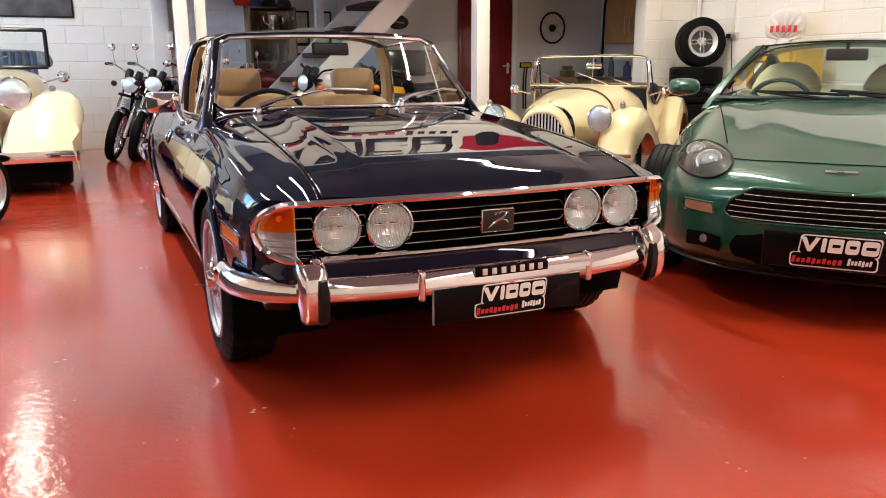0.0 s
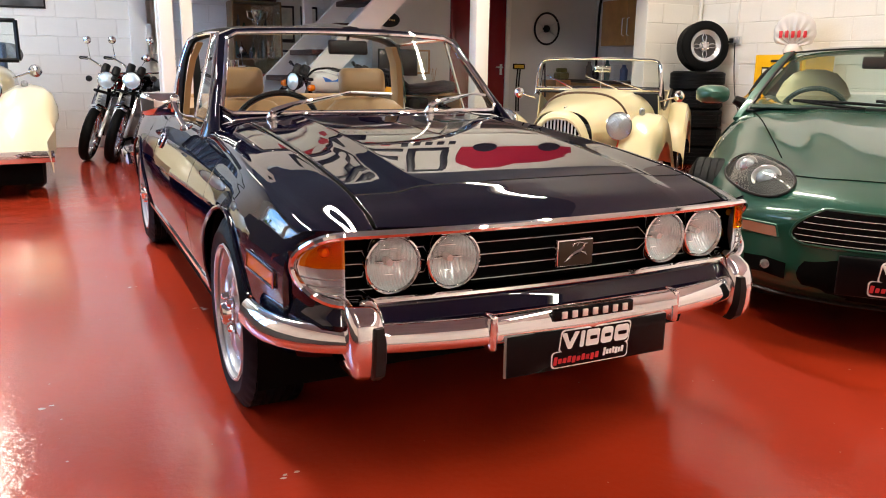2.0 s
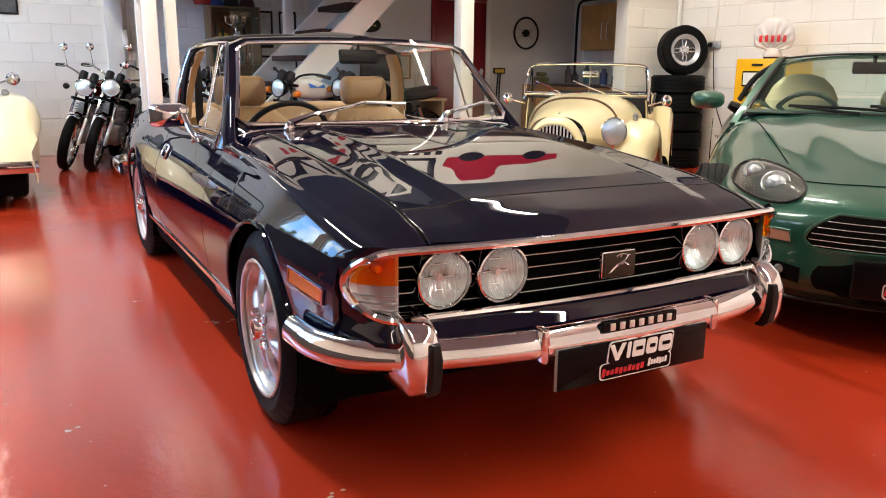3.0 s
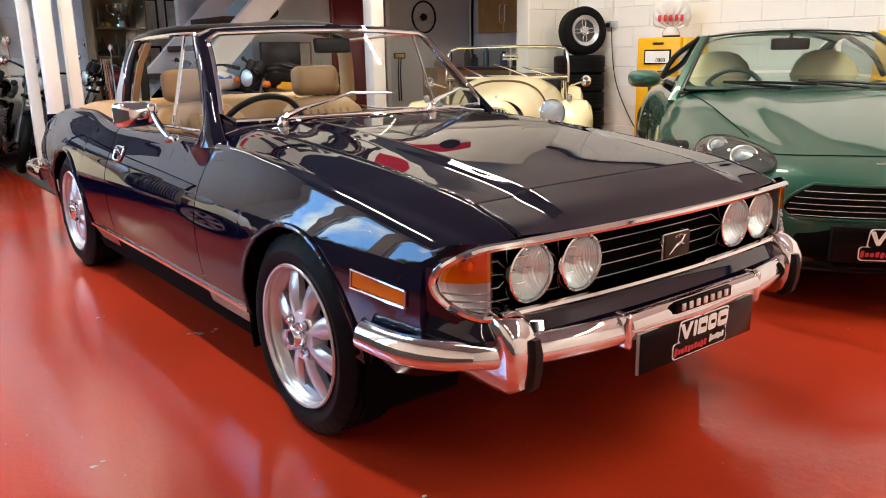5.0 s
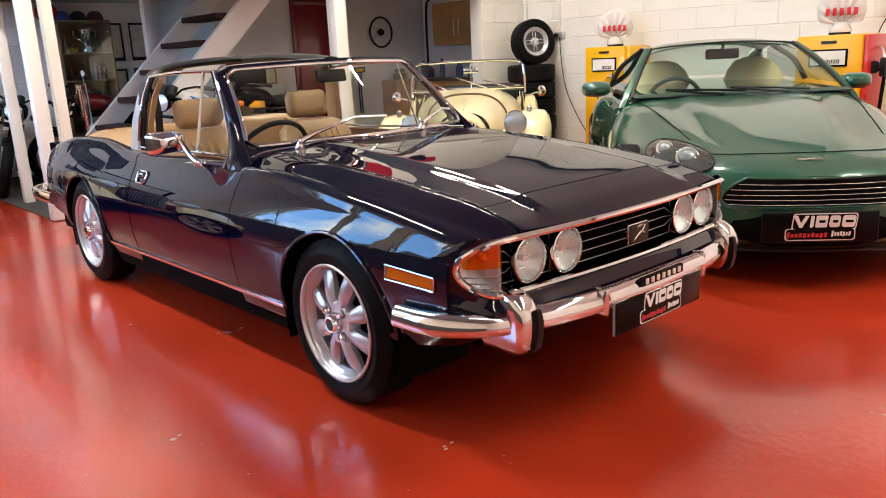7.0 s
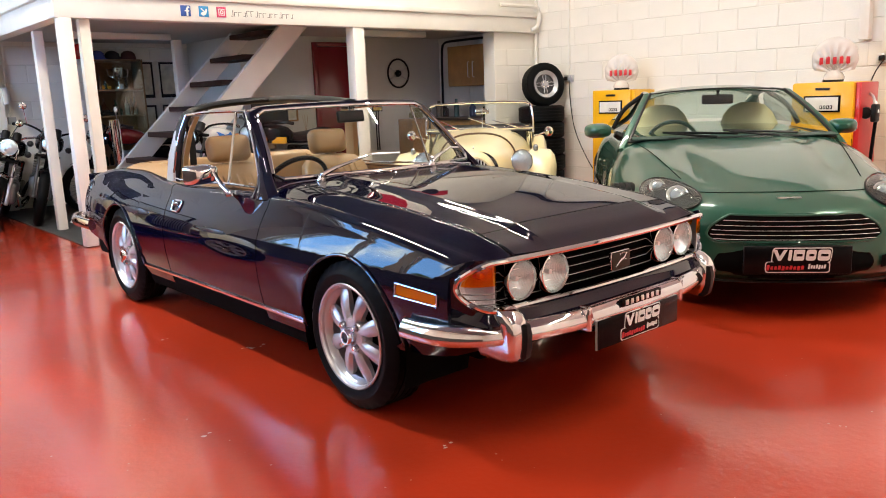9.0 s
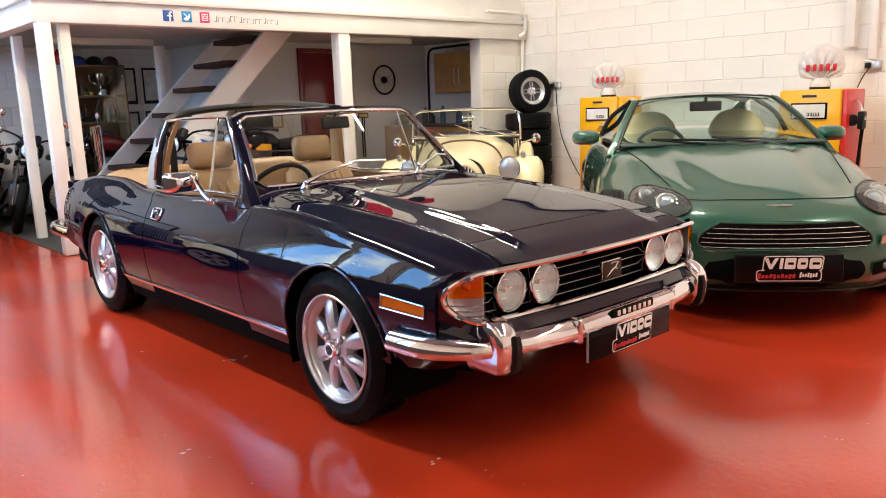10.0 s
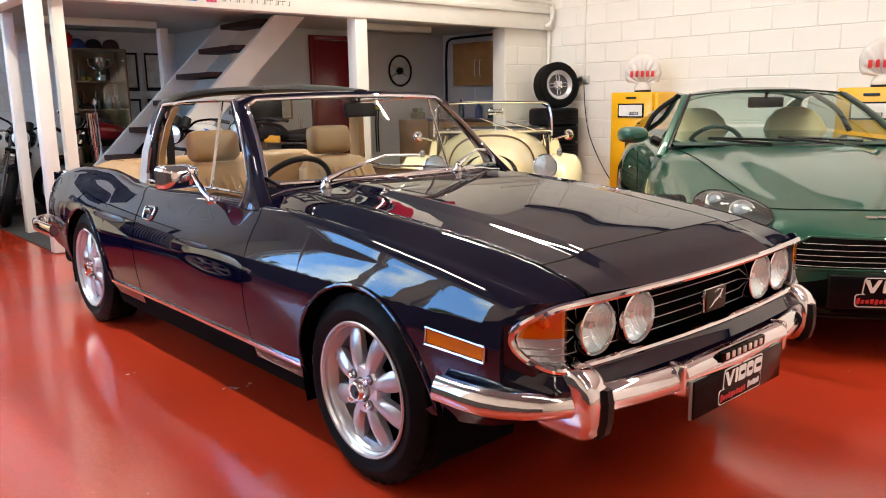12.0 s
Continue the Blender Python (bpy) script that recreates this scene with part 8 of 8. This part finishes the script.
lathe(bm, [(0.174, 0.086), (0.166, 0.084), (0.150, 0.066), (0.132, 0.058), (0.130, 0.050), (0.15, 0.0), (0.155, -0.06), (0.17, -0.08)], ax, 40, False)
part("rim", bm, alloy, FW)
bm = B()
rows = [[ax @ Vector((0.03, r * math.cos(2 * math.pi * k / 24), r * math.sin(2 * math.pi * k / 24))) for k in range(24)] for r in (0.15, 0.08, 0.01)]
grid(bm, rows, True)
part("wheel_disc", bm, dark_alloy, FW)
for i in range(4):
    t = math.pi / 2 * i
    for d in (-0.22, 0.22):
        bm = B()
        tube(bm, [ax @ Vector((0.052, 0.045 * math.cos(t + d * 1.5), 0.045 * math.sin(t + d * 1.5))), ax @ Vector((0.050, 0.10 * math.cos(t + d * 1.1), 0.10 * math.sin(t + d * 1.1))), ax @ Vector((0.048, 0.140 * math.cos(t + d * 0.2), 0.140 * math.sin(t + d * 0.2)))], 0.0055, 6)
        part("spoke", bm, alloy, FW)
bm = B()
lathe(bm, [(0.055, 0.03), (0.05, 0.055), (0.035, 0.06), (0.03, 0.075), (0.0005, 0.077)], ax, 20, False)
part("hub_cap", bm, alloy, FW)
for k in range(4):
    bm = B()
    q = Vector((0.06, 0.043 * math.cos(math.pi / 2 * k + 0.78), 0.043 * math.sin(math.pi / 2 * k + 0.78)))
    lathe(bm, [(0.010, -0.01), (0.010, 0.012), (0.0005, 0.014)], ax @ Matrix.Translation(q), 8, False)
    part("wheel_nut", bm, chrome, FW)

# ---- sockets, cables and conduits on the walls ----
def socket(x, y, z, nrm, label="metal double wall socket with a black plug"):
    m = aim((x, y, z), nrm)
    t = thing("wall_socket", m, label, "socket", "wall sockets")
    bm = B()
    box(bm, (0.016, 0, 0), (0.032, 0.15, 0.088), 0.004)
    part("box", bm, steel, t)
    bm = B()
    box(bm, (0.048, -0.036, 0.0), (0.032, 0.05, 0.05), 0.008)
    part("plug", bm, black_plastic, t)
    bm = B()
    for dy in (0.012, 0.055):
        box(bm, (0.034, dy, 0.02), (0.005, 0.012, 0.02), 0.001)
    part("switch", bm, white_paint, t)


socket(XR - 0.006, 4.28, 1.385, (-1, 0, 0))
socket(XR - 0.006, 0.42, 1.42, (-1, 0, 0))
bm = B()
tube(bm, curve_points([(XR - 0.05, 4.26, 1.36), (XR - 0.05, 4.24, 1.1), (XR - 0.06, 4.18, 0.8), (XR - 0.08, 4.0, 0.45), (XR - 0.15, 3.7, 0.15), (5.45, 3.3, 0.02)], 26), 0.006, 6)
solo("cable", bm, black_plastic, "black cable hanging from the wall socket", "cable")
bm = B()
tube(bm, curve_points([(XR - 0.05, 0.44, 1.40), (XR - 0.06, 0.50, 1.30), (XR - 0.06, 0.55, 1.15), (5.45, 0.56, 1.0)], 12), 0.005, 6)
solo("cable", bm, black_plastic, "black cable from the wall socket to the pump", "cable")
for y, z0, r in ((4.28, 1.43, 0.012), (0.42, 1.47, 0.034), (0.62, 1.60, 0.045)):
    bm = B()
    span(bm, XR - 0.006 - 2 * r, XR - 0.006, y - r, y + r, z0, ZE - 0.05, 0.003)
    solo("conduit", bm, white_paint, "white painted cable conduit on the block wall", "conduit")
bm = B()
tube(bm, curve_points([(XR - 0.05, YM - 0.02, 3.08), (XR - 0.05, YM - 0.02, 2.6), (XR - 0.05, YM - 0.03, 2.1), (XR - 0.05, YM - 0.02, 0.4)], 12), 0.022, 8)
solo("corner_pipe", bm, white_paint, "white painted pipe in the corner", "pipe")
bm = B()
tube(bm, curve_points([(4.9, YM - 0.125, 2.33), (5.55, YM - 0.125, 2.33), (5.62, YM - 0.125, 2.31), (5.63, YM - 0.125, 2.2), (5.62, YM - 0.10, 2.08), (5.55, YM - 0.07, 2.04)], 20), 0.025, 8)
solo("drain_pipe", bm, white_paint, "white painted pipe along the beam", "pipe")
# pilaster and conduit on the back wall behind the motorcycles
bm = B()
span(bm, -0.30, -0.10, YB - 0.12, YB, 0, ZC, 0.004)
structure("pilaster", bm, white_block, "white painted steel column at the back wall")
bm = B()
span(bm, -0.04, -0.01, YB - 0.04, YB - 0.006, 1.15, 2.4, 0.004)
solo("conduit", bm, white_paint, "thin white conduit beside the column", "conduit")
bm = B()
box(bm, (-0.025, YB - 0.035, 1.12), (0.09, 0.05, 0.09), 0.006)
solo("junction_box", bm, grey_plastic, "grey switch box at the end of the conduit", "box")
bm = B()
box(bm, (-0.09, YB - 0.15, 1.42), (0.06, 0.05, 0.20), 0.006)
solo("junction_box", bm, white_paint, "white box on the column", "box")
frame_pic("wall_picture", -1.95, 2.03, 1.45, 0.72, YB - 0.002, black_plastic, photo_grey, "large dark framed picture high on the back wall", 0.0)


# ---- petrol pumps with scallop globes ----
def pump(y0, y1, x0, depth, label, nozzle):
    yc, w = (y0 + y1) / 2, y1 - y0
    p = thing("petrol_pump", pose(x0, yc, 0) @ Matrix.Rotation(radians(-90), 4, "Z"), label, "petrol pump", "petrol pumps")
    # local x across (towards -y in the room), local y into the wall
    bm = B()
    span(bm, -w / 2, w / 2, 0, depth, 0.03, 1.215, 0.012)
    part("cabinet", bm, pump_yellow, p)
    bm = B()
    span(bm, w / 2 + 0.002, w / 2 + 0.05, 0.03, depth, 0.03, 1.205, 0.008)
    part("side_panel", bm, pump_red if nozzle else pump_yellow, p, "red enamelled side panel" if nozzle else "")
    bm = B()
    span(bm, -w / 2 - 0.02, -w / 2 - 0.002, 0.03, depth, 0.03, 1.205, 0.008)
    part("side_panel", bm, pump_yellow, p)
    bm = B()
    span(bm, -w / 2, w / 2, 0.02, depth, 0, 0.03)
    part("base", bm, black_plastic, p)
    bm = B()
    span(bm, -0.165, 0.165, -0.012, 0.0, 0.945, 1.095, 0.004)
    d = part("dial_frame", bm, black_gloss, p, "black dial frame")
    bm = B()
    span(bm, -0.148, 0.148, -0.016, -0.0125, 0.960, 1.080)
    part("dial_face", bm, paper, d)
    bm = B()
    for k in range(4):
        box(bm, (0.0 + 0.030 * k, -0.018, 0.990), (0.022, 0.004, 0.032), 0.001)
    part("counter", bm, black_gloss, d)
    bm = B()
    for k in range(4):
        box(bm, (0.0 + 0.030 * k, -0.021, 0.990), (0.008, 0.002, 0.020), 0.0005)
    part("digit_bars", bm, white_ink, d)
    bm = B()
    box(bm, (0, -0.004, 1.155), (0.13, 0.006, 0.022), 0.001)
    part("maker_bar", bm, ink, p)
    bm = B()
    span(bm, -w / 2 + 0.06, w / 2 - 0.06, -0.006, 0.0, 0.25, 0.80, 0.004)
    part("lower_panel", bm, pump_yellow, p)
    bm = B()
    lathe(bm, [(0.09, 0), (0.09, 0.02), (0.075, 0.025), (0.07, 0.05), (0.0005, 0.05)], Matrix.Translation((0, depth / 2, 1.215)) @ Matrix.Rotation(radians(-90), 4, "Y"), 24, False)
    part("globe_collar", bm, black_plastic, p)
    if nozzle:
        bm = B()
        tube(bm, curve_points([(w / 2 + 0.06, 0.20, 1.10), (w / 2 + 0.10, 0.16, 1.08), (w / 2 + 0.14, 0.13, 1.00), (w / 2 + 0.16, 0.12, 0.93)], 10), [0.012] * 6 + [0.02] * 5, 8)
        nz = part("nozzle", bm, steel, p, "steel fuel nozzle hanging on the side")
        bm = B()
        box(bm, (w / 2 + 0.145, 0.12, 0.93), (0.05, 0.10, 0.16), 0.015)
        part("grip", bm, black_plastic, nz)
        bm = B()
        lathe(bm, [(0.0005, 0.05), (0.05, 0.045), (0.055, 0.0), (0.03, -0.03)], aim((w / 2 + 0.06, 0.14, 0.93), (0.3, -1, 0)), 20, False)
        part("holster", bm, black_plastic, nz)
        bm = B()
        tube(bm, curve_points([(w / 2 + 0.145, 0.14, 0.86), (w / 2 + 0.12, 0.15, 0.55), (w / 2 + 0.09, 0.2, 0.25), (w / 2 + 0.06, 0.24, 0.35), (w / 2 + 0.052, 0.26, 0.5)], 24), 0.016, 8)
        part("hose", bm, rubber, nz)
    return p


def scallop(x, y, z, yaw, s=1.0):
    """An opal glass scallop globe with a lettered band made as plain bars; its faces look along local -y and +y."""
    g = thing("pump_globe", pose(x, y, z, 0, 0, yaw), "white opal glass scallop shell globe with red bars", "globe", "pump globes")
    bm = B()
    nu, nv = 56, 14
    for side in (-1, 1):
        rows = []
        for i in range(nv + 1):
            v = i / nv
            row = []
            for j in range(nu + 1):
                t = j / nu
                a = radians(-33) + (math.pi + radians(66)) * t
                edge = 0.205 * (1 + 0.03 * abs(math.cos(t * math.pi * 8.5)))
                px, pz = edge * math.cos(a), 0.205 + edge * math.sin(a)
                hx, hz = 0.0, 0.06
                q = (1 - v) ** 0.9
                rib = 0.010 * math.cos(t * math.pi * 17) * math.sin(math.pi * min(1, q * 1.1))
                row.append((lerp(hx, px, q) * s, side * (0.075 * math.sqrt(max(0, 1 - q * q)) * (0.4 + 0.6 * q) + rib * (q < 0.98)) * s, lerp(hz, pz, q) * s))
            rows.append(row)
        grid(bm, rows)
    part("shell", bm, opal, g)
    bm = B()
    lathe(bm, [(0.095 * s, 0.0), (0.098 * s, 0.025 * s), (0.085 * s, 0.05 * s), (0.06 * s, 0.09 * s)], Matrix.Rotation(radians(-90), 4, "Y"), 24, False)
    part("neck", bm, opal, g)
    bm = B()
    for k in range(5):
        xk = (-0.118 + 0.059 * k) * s
        yy = -0.079 * s
        zz = 0.185 * s
        box(bm, (xk, yy, zz), (0.034 * s, 0.006 * s, 0.066 * s), 0.002)
        box(bm, (xk + (0.004 if k % 2 else -0.004) * s, yy - 0.002 * s, zz + (0.008 if k % 2 else -0.008) * s), (0.012 * s, 0.006 * s, 0.066 * s), 0.002)
    part("bars", bm, letter_red, g)
    return g


pump(2.91, 3.44, 5.12, 0.42, "yellow enamelled vintage petrol pump with a globe", False)
pump(0.42, 0.97, 4.99, 0.42, "yellow and red vintage petrol pump with nozzle and hose", True)
scallop(5.33, 3.18, 1.235, -62, 0.94)
scallop(5.20, 0.69, 1.235, -68, 0.94)

# ---- emblem tiles and lettering on the beam ----
yb = YM - 0.05
tile_blue = surf("blue_tile", (0.03, 0.09, 0.36), 0.4)
tile_sky = surf("sky_blue_tile", (0.02, 0.27, 0.62), 0.4)
tile_pink = surf("pink_tile", (0.62, 0.06, 0.16), 0.4, var=0.35, scale=14)
for x, mt, nm in ((0.775, tile_blue, "blue"), (0.955, tile_sky, "light blue"), (1.135, tile_pink, "pink")):
    t = thing("emblem_tile", pose(x, yb, 2.102), "small square %s emblem tile on the beam" % nm, "sign", "emblem tiles on the beam")
    bm = B()
    box(bm, (0, -0.003, 0), (0.098, 0.006, 0.098), 0.003)
    part("tile", bm, mt, t)
    bm = B()
    if nm == "blue":
        box(bm, (0.014, -0.0075, -0.01), (0.018, 0.003, 0.075), 0.001)
        box(bm, (0.012, -0.0075, 0.0), (0.045, 0.003, 0.014), 0.001)
        box(bm, (0.026, -0.0075, 0.032), (0.024, 0.003, 0.014), 0.001)
    elif nm == "pink":
        for a in (-0.028, 0.028):
            box(bm, (a, -0.0075, 0), (0.007, 0.003, 0.062), 0.001)
            box(bm, (0, -0.0075, a), (0.062, 0.003, 0.007), 0.001)
        lathe(bm, [(0.018, 0.0), (0.018, 0.003), (0.011, 0.003), (0.011, 0.0)], aim((0, -0.006, 0), (0, -1, 0)), 20, False)
    else:
        tube(bm, curve_points([(-0.030, -0.0075, -0.022), (0.0, -0.0075, -0.020), (0.022, -0.0075, 0.008), (0.026, -0.0075, 0.024)], 8), [0.006, 0.014, 0.018, 0.016, 0.014, 0.012, 0.010, 0.008, 0.004], 8, squash=0.2, up=Vector((0, 1, 0)))
        tube(bm, [(-0.03, -0.0075, 0.026), (0.0, -0.0075, 0.0)], 0.006, 6)
    part("mark", bm, white_ink, t)
t = thing("beam_lettering", pose(0, yb, 2.095), "thin dark lettering as plain bars on the white beam", "sign")
grey_ink = surf("grey_lettering", (0.06, 0.06, 0.065), 0.4)
rng = random.Random(3)
for i in range(16):
    x = 1.245 + 0.0445 * i
    h = 0.058 if i in (0, 4, 5, 6, 12) else 0.042
    w = 0.034
    dz = (h - 0.058) / 2
    bm = B()
    for dx, dzz, sx, sz in ((-w / 2, 0, 0.004, h), (0, h / 2 - 0.003, w * 0.8, 0.004)) if i % 3 else ((w / 3, 0, 0.004, h), (0, -h / 2 + 0.003, w * 0.7, 0.004)):
        box(bm, (x + dx, -0.002, dz + dzz), (sx, 0.003, sz), 0.0)
    part("letter_bar", bm, grey_ink, t)

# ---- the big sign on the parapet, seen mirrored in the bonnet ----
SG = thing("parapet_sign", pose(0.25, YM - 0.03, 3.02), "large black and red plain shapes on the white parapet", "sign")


def slab(cx, cz, sx, sz, name, mt, rot=0.0):
    bm = B()
    box(bm, (0, 0, 0), (sx, 0.012, sz), 0.002, pose(cx, -0.007, cz) @ Matrix.Rotation(rot, 4, "Y"))
    part(name, bm, mt, SG)


for k, cx in enumerate((0.0, 0.50, 0.95, 1.50, 2.05)):
    if k == 0:
        slab(cx - 0.10, 0, 0.11, 0.60, "letter_bar", ink, -0.38)
        slab(cx + 0.14, 0, 0.11, 0.60, "letter_bar", ink, 0.38)
    elif k == 1:
        slab(cx - 0.05, 0, 0.11, 0.58, "letter_bar", ink)
    else:
        slab(cx - 0.19, 0, 0.10, 0.58, "letter_bar", ink)
        slab(cx + 0.05, 0.24, 0.40, 0.10, "letter_bar", ink)
        slab(cx + 0.05, -0.24, 0.40, 0.10, "letter_bar", ink)
        if k < 4:
            slab(cx + 0.03, 0, 0.34, 0.08, "letter_bar", ink)
        if k != 3:
            slab(cx + 0.22, 0, 0.09, 0.40, "letter_bar", ink)
for k in range(9):
    slab(0.0 + 0.19 * k, -0.48, 0.11, 0.12 if k % 3 else 0.18, "letter_bar", letter_red)
for k in range(5):
    slab(1.75 + 0.14 * k, -0.46, 0.08, 0.12 if k else 0.2, "letter_bar", ink)
bm = B()
pr = [(2.45, -0.28), (3.95, -0.30), (3.98, -0.12), (3.55, 0.02), (3.2, 0.06), (3.0, 0.24), (2.7, 0.26), (2.55, 0.08), (2.42, 0.0)]
rows = [[(x, y, z) for x, z in pr] for y in (-0.001, -0.014)]
vv = grid(bm, rows, True)
cap(bm, vv[0]), cap(bm, vv[1])
part("car_shape", bm, surf("sign_red", (0.42, 0.01, 0.03), 0.4), SG)
for cx in (2.75, 3.62):
    bm = B()
    lathe(bm, [(0.0005, 0.026), (0.10, 0.026), (0.155, 0.024), (0.155, 0.002)], aim((cx, 0, -0.28), (0, -1, 0)), 28, False)
    part("wheel_shape", bm, ink, SG)


# ---- the blocks of the painted walls, last ----
def block_mesh(w, h, d=0.005):
    bm = B()
    b = 0.004
    rows = [[(-w / 2, 0, -h / 2), (w / 2, 0, -h / 2), (w / 2, 0, h / 2), (-w / 2, 0, h / 2)],
            [(-w / 2 + 0.001, d * 0.6, -h / 2 + 0.001), (w / 2 - 0.001, d * 0.6, -h / 2 + 0.001), (w / 2 - 0.001, d * 0.6, h / 2 - 0.001), (-w / 2 + 0.001, d * 0.6, h / 2 - 0.001)],
            [(-w / 2 + b, d, -h / 2 + b), (w / 2 - b, d, -h / 2 + b), (w / 2 - b, d, h / 2 - b), (-w / 2 + b, d, h / 2 - b)]]
    vv = grid(bm, rows, True)
    cap(bm, vv[2])
    bmesh.ops.recalc_face_normals(bm, faces=bm.faces)
    me = bpy.data.meshes.new("block")
    bm.to_mesh(me)
    bm.free()
    me.materials.append(white_block)
    return me


JOINT = 0.009
FULL = block_mesh(BLOCK - JOINT, COURSE - JOINT)
rng = random.Random(11)
for wall, m, length, height, ztop, u0, u1 in WALLS:
    count = 0
    rest = B()
    for c in range(int(height / COURSE)):
        z = COURSE * (c + 0.5)
        off = BLOCK / 2 if c % 2 else 0.0
        u = -off
        while u < length - 0.02:
            a, b = max(u, 0.0), min(u + BLOCK, length)
            u += BLOCK
            if b - a < 0.08:
                continue
            mid = (a + b) / 2
            near = z < ztop and u0 <= mid <= u1
            dy = rng.uniform(-0.0012, 0.0012)
            if near and count < 300:
                full = b - a > BLOCK - 0.01
                me = FULL if full else block_mesh(b - a - JOINT, COURSE - JOINT)
                ob = new("block", me)
                ob.parent = wall
                ob.matrix_local = m @ Matrix.Translation((mid, dy, z))
                count += 1
            else:
                d = 0.005 + dy
                w, h = b - a - JOINT, COURSE - JOINT
                rows = [[m @ Vector((mid + sx * (w / 2 - e), dd, z + sz * (h / 2 - e))) for sx, sz in ((-1, -1), (1, -1), (1, 1), (-1, 1))] for e, dd in ((0, 0), (0.004, d))]
                vv = grid(rest, rows, True)
                cap(rest, vv[1])
    if len(rest.verts):
        ob = finish("far_blocks", rest, white_block, wall, weld=False)
        ob["kind"] = "stuff"
    else:
        rest.free()
